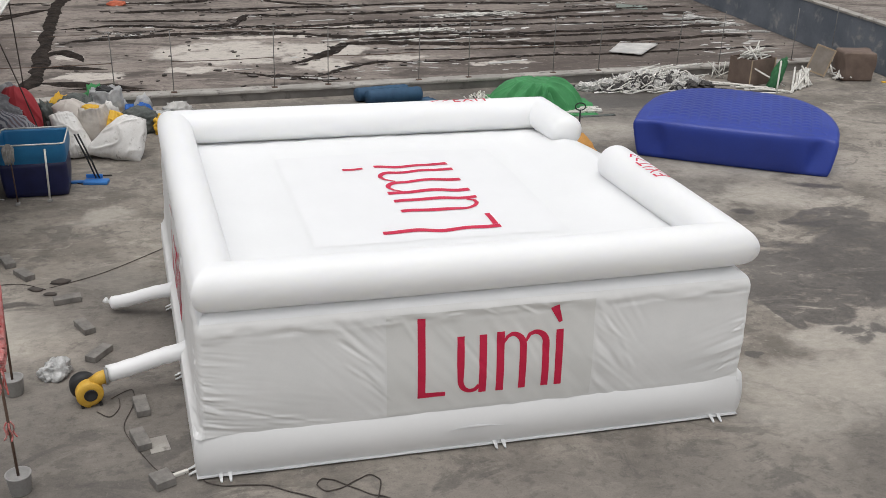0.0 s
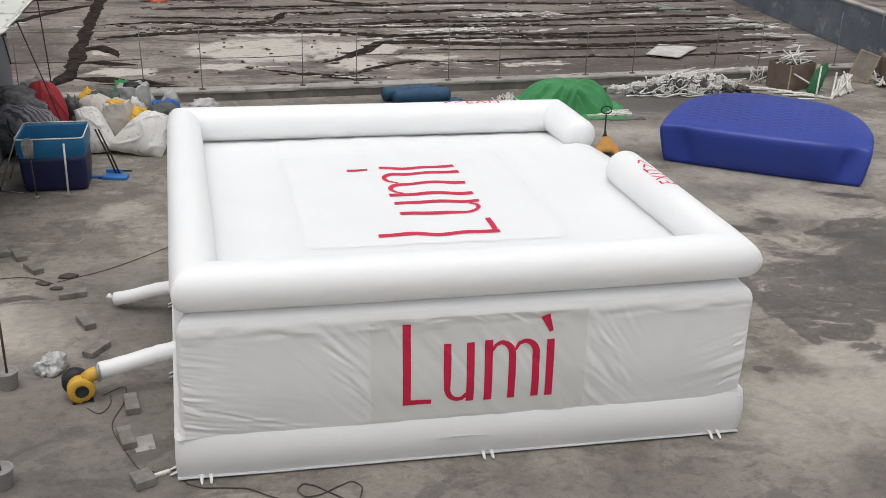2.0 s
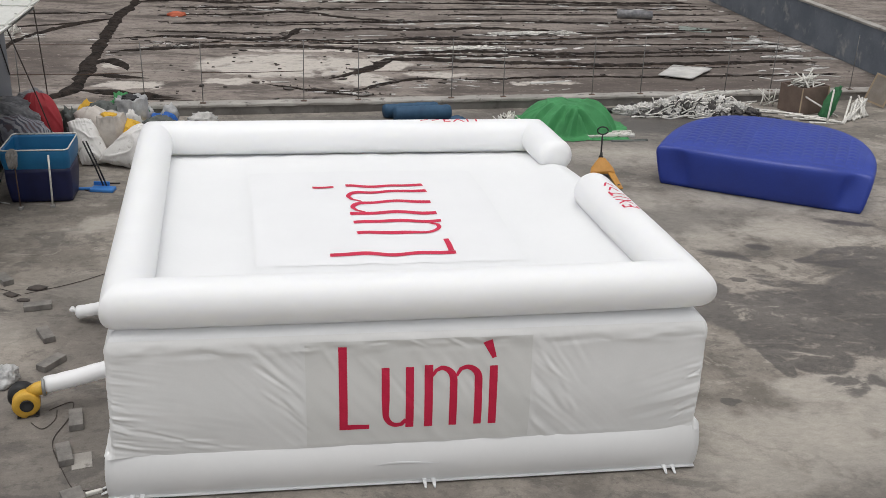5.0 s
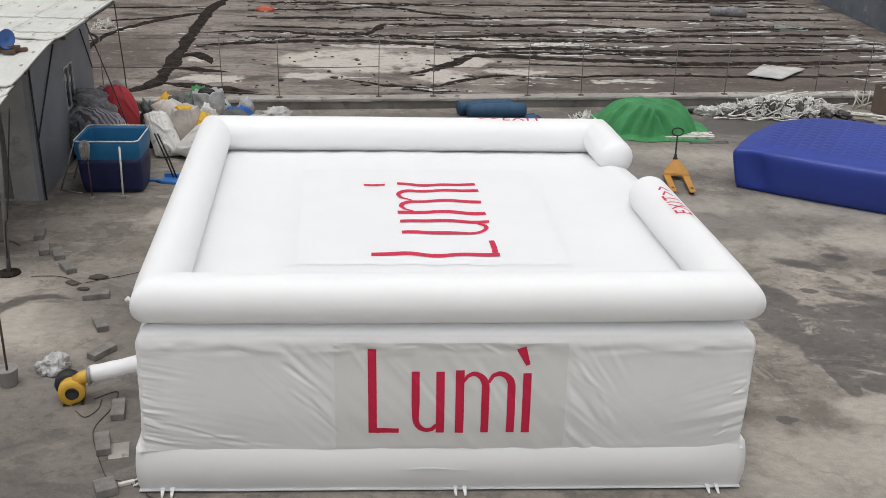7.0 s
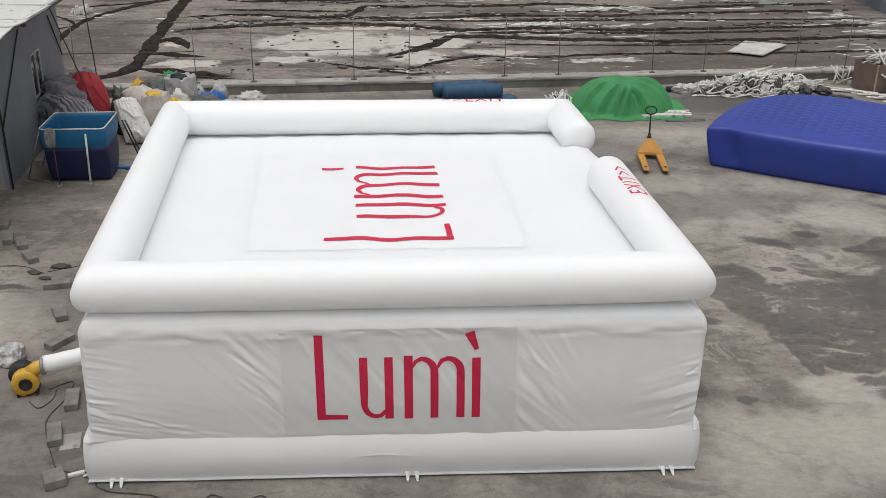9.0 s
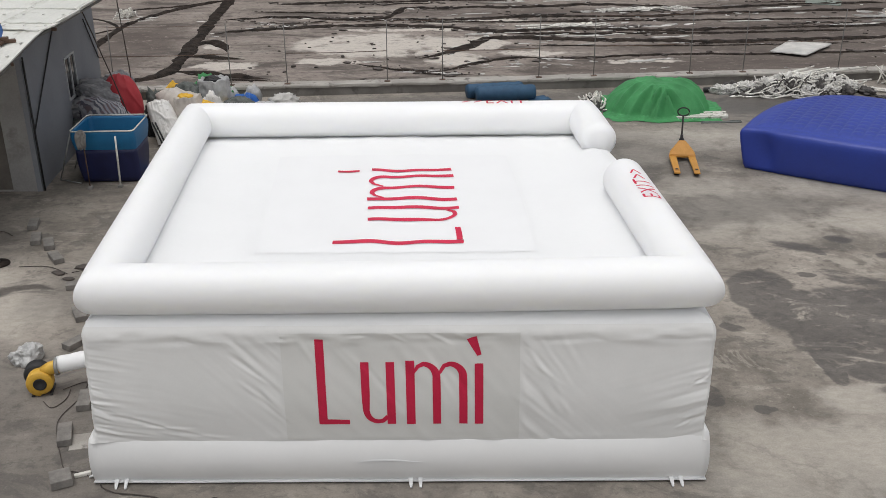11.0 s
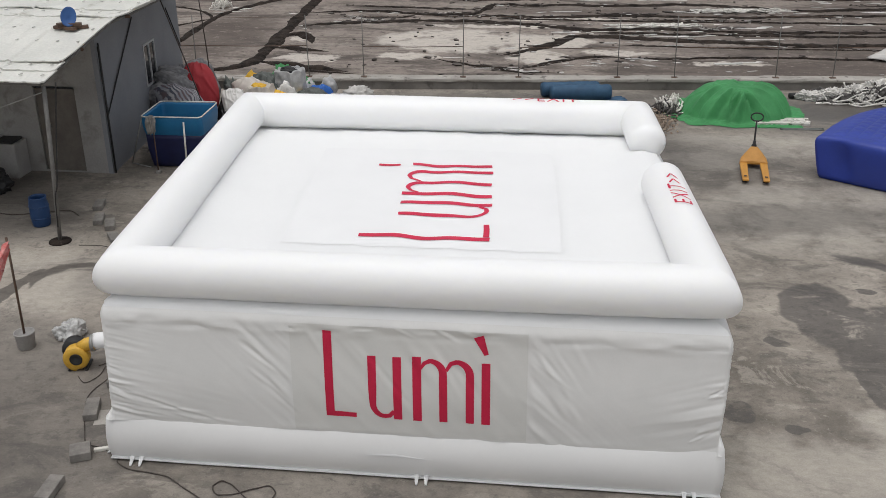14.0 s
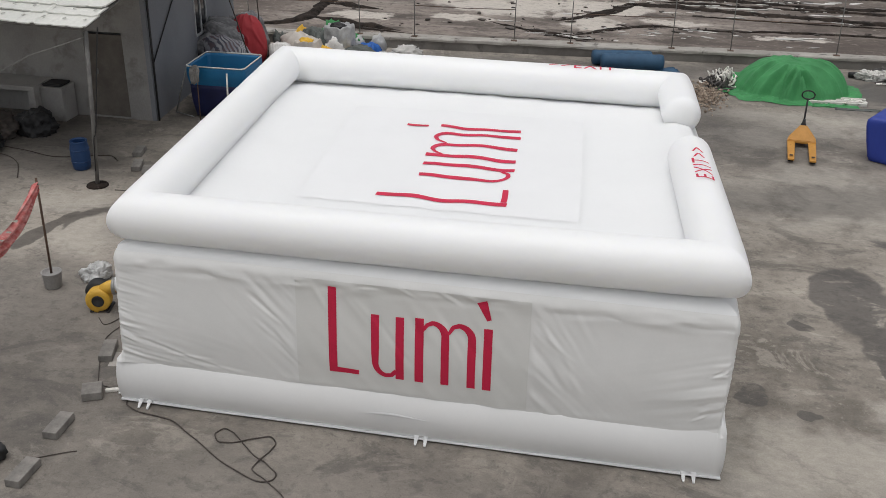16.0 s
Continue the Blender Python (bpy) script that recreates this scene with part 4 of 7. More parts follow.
for points, width in STROKES:
    v, f = ribbon(points, width, lambda x, y: wall_place(0, 2.655 + x, 0.808 + y * 1.0, 0.009))
    part("red_stroke", mesh_of("red_stroke", v, f, M_red), air_bag, "crimson printed stroke on the wall")
    v, f = ribbon(points, width, lambda x, y: wall_place(3, 4.40 - x, 0.765 + y * 1.03, 0.009))
    part("red_stroke", mesh_of("red_stroke", v, f, M_red), air_bag, "crimson printed stroke on the wall")


def deck_stroke(x, y):
    u = 4.42 - y * 1.56 - 0.02 + 0.012 * math.sin(x * 9 + y * 6)
    w = 2.075 + x * 1.45 + 0.022 * math.sin(y * 9.0 + x * 4)
    return bag(u, w, deck_z(u, w) + 0.011)


for points, width in STROKES[:-1] + [([(1.80, 1.07), (1.785, 0.875)], 0.075)]:
    v, f = ribbon(points, width, deck_stroke, thin=0.74)
    part("red_stroke", mesh_of("red_stroke", v, f, M_red), air_bag, "crimson printed stroke on the deck")


def beam_place(u, v, z):
    """A place on the beams: the sides stand in a little, and the ends beside the exit lean inwards."""
    s = min(1.0, max(0.0, u / BW))
    lean = -0.005 - 0.024 * v if v < 4.2 else min(-0.01, -0.106 + 0.12 * (v - 4.2))
    return u * BX + v * BY + Vector((lean * s ** 3 + 0.045 * (1 - s) ** 3, 0, z + beam_lift(u, v)))


def beam_ring():
    """Rings of the open square of beams, from one cap round three corners to the other: each a list of (u, v, z)."""
    sides = 40
    low, left = BR, BR + 0.03
    path = [(BW - BR, GAP_A), (BW - BR, low), (left, low), (left, BD - BR), (BW - BR, BD - BR), (BW - BR, GAP_B)]
    turn = [2 * math.pi * k / sides for k in range(sides)]
    hw = [(BR * math.cos(t), BR * math.sin(t)) for t in turn]
    rings = []

    def ring(p, d, k=1.0):
        o = Vector((d.y, -d.x))
        o = -o
        return [(p.x + o.x * h * k, p.y + o.y * h * k, w * k) for h, w in hw]

    pts = [Vector(p) for p in path]
    S, cap = 0.34, 0.20
    for i in range(len(pts) - 1):
        a, b = pts[i], pts[i + 1]
        d = (b - a).normalized()
        length = (b - a).length
        s0, s1 = (S if i else cap), (S if i < len(pts) - 2 else cap)
        if i == 0:
            for k in range(9):
                rings.append(ring(a + d * cap * (1 - math.cos(math.pi / 2 * k / 8)), d, max(0.02, math.sin(math.pi / 2 * k / 8) ** 0.6)))
        n = max(2, int((length - s0 - s1) / 0.16))
        for k in range(1 if i == 0 else 0, n + 1):
            rings.append(ring(a + d * (s0 + (length - s0 - s1) * k / n), d))
        if i == len(pts) - 2:
            for k in range(7, -1, -1):
                rings.append(ring(b - d * cap * (1 - math.cos(math.pi / 2 * k / 8)), d, max(0.02, math.sin(math.pi / 2 * k / 8) ** 0.6)))
            break
        # the corner: a sharp mitre inside, rounded outside
        e = (pts[i + 2] - b).normalized()
        one, two = ring(b - d * S, d), ring(b + e * S, e)
        oa, ob = Vector((-d.y, d.x)), Vector((-e.y, e.x))
        mid = [(b.x + (oa.x + ob.x) * h, b.y + (oa.y + ob.y) * h, w) for h, w in hw]
        for k in range(1, 12):
            t = k / 12
            out = []
            for j in range(sides):
                p, q, m = Vector(one[j]), Vector(two[j]), Vector(mid[j])
                line = p.lerp(m, 2 * t) if t <= 0.5 else m.lerp(q, 2 * t - 1)
                curve = p * (1 - t) ** 2 + m * 2 * t * (1 - t) + q * t * t
                # which way is inside: towards the middle of the bag
                inner = (Vector((BW / 2, BD / 2)) - b).normalized()
                g = (Vector((m.x, m.y)) - b).dot(inner) / (BR * 1.42)
                out.append(tuple(curve.lerp(line, max(0.86, min(1.0, max(0.0, 0.5 + g * 1.2)) ** 2))))
            rings.append(out)
    return rings


GAP_A, GAP_B = 3.56, 5.24
verts, faces = [], []
for r_ in beam_ring():
    for u, v, z in r_:
        k = 1 + 0.015 * noise.noise(Vector((u * 1.1, v * 1.1, z * 2.5)))
        verts.append(beam_place(u, v, BEAM_Z + z * k))
m_ = len(verts) // 40
for i in range(m_ - 1):
    for k in range(40):
        j = (k + 1) % 40
        faces.append((i * 40 + k, (i + 1) * 40 + k, (i + 1) * 40 + j, i * 40 + j))
faces += [tuple(range(40)), tuple(range((m_ - 1) * 40 + 39, (m_ - 1) * 40 - 1, -1))]
part("beam", mesh_of("beam", verts, faces, M_beam, True), air_bag, "white inflated beam round the deck, open at the exit")


def word_on_beam(text, size, place):
    """Red writing laid on a beam: place(x along the word, y up the letters) gives the point."""
    curve = bpy.data.curves.new("word", "FONT")
    curve.body = text
    curve.size = size
    curve.space_character = 1.15
    tmp = bpy.data.objects.new("word", curve)
    me = bpy.data.meshes.new_from_object(tmp)
    bpy.data.objects.remove(tmp)
    bm = bmesh.new()
    bm.from_mesh(me)
    bpy.data.meshes.remove(me)
    bmesh.ops.triangulate(bm, faces=bm.faces)
    for _ in range(2):
        bmesh.ops.subdivide_edges(bm, edges=[e for e in bm.edges if e.calc_length() > 0.06], cuts=1)
        bmesh.ops.triangulate(bm, faces=bm.faces)
    for vert in bm.verts:
        vert.co = place(vert.co.x, vert.co.y)
    me = bpy.data.meshes.new("exit_word")
    bm.to_mesh(me)
    bm.free()
    me.materials.append(M_red)
    return me


def on_right_beam(x, y):
    a = radians(66) + y / BR
    r = BR * 1.006 + 0.003
    return beam_place(BW - BR + r * math.cos(a), 1.97 + x * 0.9 + 0.25 * y, BEAM_Z + r * math.sin(a))


def on_back_beam(x, y):
    a = radians(73) + y / BR
    r = BR * 1.006 + 0.003
    return beam_place(4.77 + x, BD - BR - r * math.cos(a), BEAM_Z + r * math.sin(a))


part("exit_word", word_on_beam("EXIT>>", 0.305, on_right_beam), air_bag, "red exit sign with two arrows")
part("exit_word", word_on_beam(">>EXIT", 0.30, on_back_beam), air_bag, "red exit sign with two arrows")


def strap(u, v, du, dv):
    """One tongue of a folded white anchor loop at the foot."""
    a = bag(u, v, 0.06)
    pts = [a, a + bag(0.05 * du, 0.05 * dv, -0.01), a + bag(0.10 * du, 0.10 * dv, -0.035), a + bag(0.13 * du, 0.13 * dv, -0.05)]
    verts, faces = [], []
    for k_, p in enumerate(pts):
        w = bag(0.028 * abs(dv), 0.028 * abs(du), 0) * (1 - 0.2 * k_)
        q = Vector((p.x, p.y, max(p.z, 0.012)))
        verts += [q - w, q + w, q + w + Vector((0, 0, 0.012)), q - w + Vector((0, 0, 0.012))]
    for i in range(len(pts) - 1):
        for j in range(4):
            m = (j + 1) % 4
            faces.append((4 * i + j, 4 * i + m, 4 * i + 4 + m, 4 * i + 4 + j))
    faces += [(0, 3, 2, 1), tuple(4 * (len(pts) - 1) + j for j in range(4))]
    return mesh_of("anchor_strap", verts, faces, M_white)


for k in (-0.055, 0.055):
    for u in (0.32, 3.72, 6.72):
        part("anchor_strap", strap(u + k, -0.04, 0, -1), air_bag, "folded white anchor strap")
    for v0 in (0.12, 2.4, 4.6):
        part("anchor_strap", strap(0.03, v0 + k, -1, 0), air_bag, "folded white anchor strap")
v, f = grid_data(24, 4, lambda a, b: bag(3.05 + 0.75 * a + 0.05 * b, -0.1145 - 0.010 * math.sin(math.pi * b) * math.sin(math.pi * a), 0.325 + 0.045 * b * (0.6 + 0.4 * math.sin(5 * a)) + 0.012 * math.sin(3 * a)))
part("flap", mesh_of("flap", v, f, M_white, True), air_bag, "small white welded flap")


def duct(points, r):
    pts = smooth_path(points, 6)
    rad = [r * (1 + 0.07 * noise.noise(Vector((i * 0.9, r, 1))) + 0.45 * max(0.0, 1 - i / 5) ** 2) for i in range(len(pts))]
    return tube("air_duct", [p - BO for p in pts], rad, M_white, 18)


part("air_duct", duct(((-2.80, 1.95, 0.56), (-3.1, 1.93, 0.52), (-3.5, 1.85, 0.44), (-3.86, 1.77, 0.385)), 0.115), air_bag, "white air duct to the blower")
part("air_duct", duct(((-3.05, 4.05, 0.50), (-3.4, 4.18, 0.40), (-3.8, 4.32, 0.24), (-4.08, 4.42, 0.15)), 0.105), air_bag, "tied-off white air duct")
part("duct_tie", tube("duct_tie", [p - BO for p in smooth_path(((-4.08, 4.42, 0.15), (-4.16, 4.45, 0.16), (-4.22, 4.46, 0.20)), 5)], [0.085, 0.06, 0.03, 0.022, 0.02, 0.028, 0.04, 0.05, 0.05, 0.045, 0.035], M_white, 10), air_bag, "gathered duct end")


# ---------------------------------------------------------------- fence on the kerb
fence = thing("fence", kerb_m, "thin rusty steel post-and-rail fence standing on the kerb", "fence")
POSTS = [-9.6, -8.35, -5.25, -3.75, -1.05, 0.45, 3.1, 4.62, 7.3, 8.8, 11.5, 13.0, 15.7, 17.2]
post_me = tube("post", [(0, 0, 0.0), (0, 0, 0.9), (0.004, 0.003, 1.66)], 0.0115, M_post, 8)
foot_me = bm_mesh("post_foot", soft_box(0.16, 0.12, 0.02, 0.004), M_rust)
for x in POSTS:
    p = part("post", post_me, fence, m=pose(x, 0.20, 0.302, 0.6 * math.sin(x * 3), 0.8 * math.sin(x * 5), 0))
    part("post_foot", foot_me, p, m=pose(0, 0, -0.004))
for a, b, heights in ((-9.6, -8.35, (0.85, 1.62)), (-8.35, -5.25, (0.85, 1.62)), (-3.75, -1.05, (0.83,)), (-1.05, 0.45, (1.63,)), (0.45, 3.1, (0.80,)), (-3.75, -1.05, (1.63,)), (4.62, 7.3, (0.82, 1.63)), (7.3, 8.8, (1.63,)), (11.5, 13.0, (1.63,)), (8.8, 11.5, (0.82,))):
    for h in heights:
        sag = -0.02
        part("rail", tube("rail", [(a, 0.20, 0.302 + h), ((a + b) / 2, 0.20, 0.302 + h + sag), (b, 0.20, 0.302 + h)], 0.010 if h < 1 else 0.005, M_rust, 6), fence)

# leaning rusty rods by the sacks
for foot, head in (((-6.93, 13.95, 0.0), (-6.92, 13.60, 3.25)), ((-6.10, 11.88, 0.0), (-6.94, 11.55, 3.32))):
    a, b = Vector(foot), Vector(head)
    thing("steel_rod", Matrix.Translation(a), "thin rusty steel rod leaning upright over the sacks", "rod", "rods by the sacks", data=tube("steel_rod", [(0, 0, 0), (b - a) * 0.5 + Vector((0.02, 0, 0)), b - a], 0.014, M_cord, 8))

# ---------------------------------------------------------------- the strips and litter of the far yard
rng = random.Random(5)


def strip_data(points, width, height=0.03, ragged=0.5, seed=0.0, step=0.2, freq=1.1):
    """A low, ragged ridge of tar along points."""
    pts = []
    for a, b in zip(points, points[1:]):
        a, b = Vector((*a, 0)), Vector((*b, 0))
        k = max(1, int((b - a).length / step))
        pts += [a.lerp(b, i / k) for i in range(k)]
    pts.append(Vector((*points[-1], 0)))
    verts, faces = [], []
    n = len(pts)
    for i, p in enumerate(pts):
        d = (pts[min(i + 1, n - 1)] - pts[max(i - 1, 0)]).normalized()
        s = Vector((-d.y, d.x, 0))
        taper = min(1.0, (i + 0.6) / 12, (n - i - 0.4) / 12)
        wob = noise.fractal(Vector((p.x * 0.3, p.y * 0.3, seed)), 0.9, 2.2, 2) * min(width, 0.30) * 0.25
        wl_ = width * taper * max(0.12, 0.55 + ragged * noise.fractal(Vector((p.x * freq, p.y * freq, seed + 5)), 0.8, 2.2, 4))
        wr_ = width * taper * max(0.12, 0.55 + ragged * noise.fractal(Vector((p.x * freq, p.y * freq, seed + 11)), 0.8, 2.2, 4))
        h = height * taper * (0.7 + 0.6 * noise.noise(Vector((p.x * 3, p.y * 3, seed))))
        c = p + s * wob
        verts += [c - s * wl_ + Vector((0, 0, -0.004)), c - s * wl_ * 0.55 + Vector((0, 0, h * 0.8)), c + Vector((0, 0, max(0.008, h))), c + s * wr_ * 0.55 + Vector((0, 0, h * 0.8)), c + s * wr_ + Vector((0, 0, -0.004))]
    for i in range(n - 1):
        for k in range(4):
            faces.append((5 * i + k, 5 * i + k + 1, 5 * i + 5 + k + 1, 5 * i + 5 + k))
    return verts, faces


RIDGE_LINES = []


def ridge(points, width, height, broad=False):
    """One ridge of tar through the points, a thing of its own."""
    k = len(RIDGE_LINES)
    width *= 1.0 if broad else 1.12
    pts = [(p.x, p.y) for p in smooth_path([(x, y, 0) for x, y in points], 5)]
    v, f = strip_data(pts, width, height, ragged=0.42 if broad else 0.60, seed=k * 3.7, step=0.07, freq=0.8 if broad else 1.3)
    thing("tar_ridge", Matrix.Identity(4), "broad ragged black tar seam on the far yard" if broad else "thin ragged black tar ridge across the far yard", "tar ridge", "tar ridges of the far yard", data=mesh_of("tar_ridge", v, f, M_tar, True))
    RIDGE_LINES.append((pts, width))


# the broad dark seam and its branches
ridge([(-9.3, 17.95), (-8.4, 18.25), (-7.95, 19.0), (-7.85, 20.2), (-7.98, 21.6), (-8.15, 23.2), (-8.35, 25.2), (-8.5, 26.6), (-8.65, 28.2), (-8.85, 30.2), (-9.0, 32.4), (-8.95, 34.4), (-9.1, 36.2)], 0.42, 0.10, True)
ridge([(-7.9, 19.4), (-7.07, 19.15), (-6.5, 18.98), (-5.5, 18.7), (-4.6, 18.45)], 0.44, 0.11, True)
ridge([(-8.1, 22.3), (-7.9, 23.1), (-7.5, 23.2), (-7.0, 22.5), (-6.75, 21.9)], 0.44, 0.11, True)
ridge([(-8.0, 21.1), (-7.4, 21.3), (-6.65, 21.05), (-5.9, 20.9)], 0.44, 0.11, True)
ridge([(-6.9, 18.6), (-5.6, 18.35), (-4.2, 18.2)], 0.14, 0.05, True)
ridge([(-11.2, 20.6), (-11.25, 22.4), (-11.4, 24.6), (-11.4, 26.2), (-11.0, 27.9), (-10.2, 29.6), (-8.9, 31.2)], 0.26, 0.08, True)
ridge([(-8.95, 31.3), (-9.65, 30.5), (-10.76, 29.6), (-11.9, 29.1), (-12.8, 28.5)], 0.15, 0.06, True)
ridge([(-11.3, 25.0), (-12.2, 26.5), (-13.5, 27.4), (-16.0, 28.0)], 0.14, 0.05, True)
ridge([(-12.9, 21.0), (-12.6, 23.4), (-11.5, 25.6)], 0.14, 0.05, True)
ridge([(-9.1, 35.1), (-7.0, 35.9), (-5.45, 35.4), (-3.4, 35.7), (-2.6, 36.6)], 0.40, 0.08, True)
# ridges that run across, from near to far
ridge([(-2.5, 20.4), (-1.2, 19.7), (-0.2, 19.4), (0.8, 19.3)], 0.14, 0.05)
ridge([(-1.0, 19.9), (0.2, 19.0), (1.4, 19.2)], 0.10, 0.04)
ridge([(0.2, 19.4), (0.95, 20.1), (1.6, 20.75), (2.6, 21.2), (3.5, 21.15)], 0.20, 0.06)
ridge([(3.5, 21.15), (4.8, 21.2), (6.6, 21.6), (8.4, 21.75), (10.6, 21.8), (17.3, 22.6)], 0.15, 0.05)
ridge([(3.0, 22.9), (8.0, 22.9), (13.5, 23.4)], 0.10, 0.04)
ridge([(-0.5, 21.0), (0.3, 21.8), (0.95, 22.8), (1.5, 23.9), (2.3, 24.15), (3.5, 24.05), (4.9, 23.8), (6.3, 23.7), (7.8, 23.6), (8.6, 23.4), (11.3, 23.8), (17.0, 24.6)], 0.32, 0.08)
ridge([(-7.9, 24.8), (-5.6, 25.55), (-3.5, 26.0), (-1.4, 26.05), (0.0, 25.75), (1.4, 25.3), (2.5, 25.1), (4.4, 25.55), (6.4, 25.3), (8.3, 25.35), (11.8, 25.8), (17.0, 26.5)], 0.30, 0.07)
ridge([(2.2, 24.7), (5.0, 24.75), (9.0, 24.9), (14.0, 25.4)], 0.22, 0.06)
ridge([(-8.3, 27.0), (-6.0, 27.55), (-4.5, 27.2), (-3.5, 27.1), (-2.3, 27.35), (-1.9, 28.4), (-1.6, 29.4), (-0.3, 29.3), (1.2, 29.7), (2.4, 29.5), (5.7, 30.1), (6.8, 29.95), (8.2, 29.7), (9.5, 29.3), (12.8, 30.05), (17.0, 30.6)], 0.28, 0.07)
ridge([(-2.3, 27.3), (0.0, 27.0), (2.4, 27.6), (4.5, 27.75), (7.3, 27.85), (10.1, 28.4), (12.5, 28.7), (17.0, 29.3)], 0.28, 0.07)
ridge([(-1.5, 26.7), (2.0, 26.7), (6.0, 26.9), (11.0, 27.2), (17.3, 27.6)], 0.16, 0.05)
ridge([(-7.2, 28.5), (-4.5, 28.4), (-2.2, 28.3)], 0.16, 0.05)
ridge([(-6.8, 30.1), (-4.3, 30.55), (-1.9, 30.7), (0.4, 31.1), (2.4, 31.2), (4.7, 31.7), (7.7, 31.8), (10.7, 31.7), (13.3, 32.1), (17.2, 32.6)], 0.24, 0.06)
ridge([(-6.9, 32.3), (-5.4, 32.25), (-3.8, 32.5), (-2.6, 33.2), (-1.4, 33.15), (-0.5, 32.4), (1.1, 31.7), (2.4, 31.2)], 0.26, 0.06)
ridge([(-7.5, 33.9), (-3.0, 34.1), (3.0, 34.4), (9.0, 34.9), (17.0, 35.8)], 0.22, 0.06)
ridge([(4.0, 33.2), (9.0, 33.6), (17.2, 34.3)], 0.20, 0.05)
ridge([(-2.6, 36.6), (-0.9, 37.4), (2.3, 37.5), (5.8, 37.4), (8.7, 37.1), (12.4, 37.0), (16.8, 37.6)], 0.42, 0.08)
ridge([(-1.0, 36.0), (4.0, 36.2), (10.0, 36.4), (17.0, 36.6)], 0.20, 0.05)
ridge([(-16.0, 31.5), (-12.0, 31.9), (-9.2, 32.6)], 0.16, 0.05)
more = random.Random(31)
for _ in range(16):
    x0, y0 = more.uniform(-7.0, 12.0), more.uniform(25.0, 36.5)
    ln = more.uniform(1.2, 4.0)
    ridge([(x0 + ln * k / 4, y0 + 0.085 * ln * k / 4 + more.gauss(0, 0.12)) for k in range(5)], more.choice((0.07, 0.10, 0.14)), 0.04)


def scraps(name, spots, material, label, category, thick=0.012):
    """Flat torn scraps, each (x, y, length, width, turn)."""
    verts, faces = [], []
    for x, y, a, b, turn in spots:
        k = len(verts)
        c, s = math.cos(turn), math.sin(turn)
        n = 6
        for z in (0.006, 0.006 + thick):
            for i in range(n):
                t = 2 * math.pi * i / n
                r = 0.35 + 0.9 * rng.random()
                px, py = a / 2 * r * math.cos(t), b / 2 * r * math.sin(t)
                verts.append((x + c * px - s * py, y + s * px + c * py, z + (0.05 * rng.random() * b if z > 0.01 else 0)))
        faces.append(tuple(range(k + 2 * n - 1, k + n - 1, -1))[::-1])
        for i in range(n):
            j = (i + 1) % n
            faces.append((k + i, k + j, k + n + j, k + n + i))
    return tagged(new(name, mesh_of(name, verts, faces, material)), label, category, kind="stuff")


spots = []
for cx, cy, sx, sy, num, big in ((4.0, 24.7, 3.5, 0.6, 40, 0.5), (9.5, 28.5, 5.0, 1.0, 34, 0.45), (15.5, 22.5, 1.5, 1.2, 38, 0.5), (2.5, 20.3, 2.2, 0.6, 44, 0.22), (-1.0, 36.5, 5.0, 0.7, 40, 0.8), (12.5, 35.5, 4.0, 1.2, 40, 0.7), (13.0, 31.5, 3.0, 1.0, 26, 0.5), (5.0, 30.5, 6.0, 2.0, 30, 0.4), (-4.5, 27.2, 2.5, 0.5, 12, 0.5), (9.5, 19.8, 4.5, 0.6, 20, 0.3), (-7.9, 24.5, 0.6, 2.5, 12, 0.22), (7.0, 26.2, 4.0, 0.5, 26, 0.5), (-11.5, 27.0, 0.6, 0.7, 22, 0.5), (16.5, 25.0, 0.6, 3.0, 26, 0.5)):
    for _ in range(int(num * 0.42)):
        spots.append((rng.gauss(cx, sx * 0.6), rng.gauss(cy, sy * 0.6), big * rng.choice((0.5, 0.8, 1.2, 2.4)), big * rng.uniform(0.12, 0.4), rng.gauss(0.08, 0.25)))
for x, y, ln, w in ((3.4, 24.4, 1.5, 0.10), (4.3, 24.3, 1.9, 0.14), (5.2, 24.35, 1.2, 0.10), (6.1, 25.7, 1.3, 0.16), (7.2, 25.95, 1.5, 0.2), (7.5, 24.2, 1.6, 0.12), (5.8, 23.9, 1.0, 0.08), (1.3, 24.6, 0.9, 0.2), (6.2, 20.75, 0.9, 0.22), (6.9, 21.0, 0.7, 0.12), (2.2, 30.6, 1.4, 0.16), (4.6, 31.0, 2.0, 0.2), (8.6, 29.2, 1.6, 0.18), (-3.6, 33.6, 2.0, 0.3), (0.6, 34.2, 1.8, 0.3), (10.8, 26.9, 1.5, 0.14), (14.2, 26.3, 1.8, 0.2), (12.4, 29.4, 1.6, 0.25), (1.0, 28.2, 1.1, 0.12)):
    spots.append((x, y, ln, w, 0.09))
    spots.append((x + 0.4 * ln, y + 0.12, ln * 0.35, w * 1.2, 0.2))
for pts, width in RIDGE_LINES[9:]:
    for x, y in pts:
        if rng.random() < 0.19 + 0.16 * math.sin(x * 0.9 + y):
            spots.append((x + rng.gauss(0, 0.3), y + rng.gauss(0.05, width * 1.2), rng.choice((0.15, 0.25, 0.4, 0.8)), rng.uniform(0.04, 0.13), rng.gauss(0.06, 0.25)))
scraps("pale_litter", [s for s in spots if s[1] - 0.118 * s[0] > 17.75 and s[0] < 17.6], M_scrap, "torn pale plastic and paper scraps strewn over the far yard", "litter")
crumbs = []
for _ in range(170):
    x = rng.uniform(-8, 17)
    y = rng.uniform(17.8, 35) + 0.118 * x
    if x < 17.4:
        crumbs.append((x, y, rng.uniform(0.05, 0.22), rng.uniform(0.04, 0.12), rng.uniform(-0.5, 0.7)))
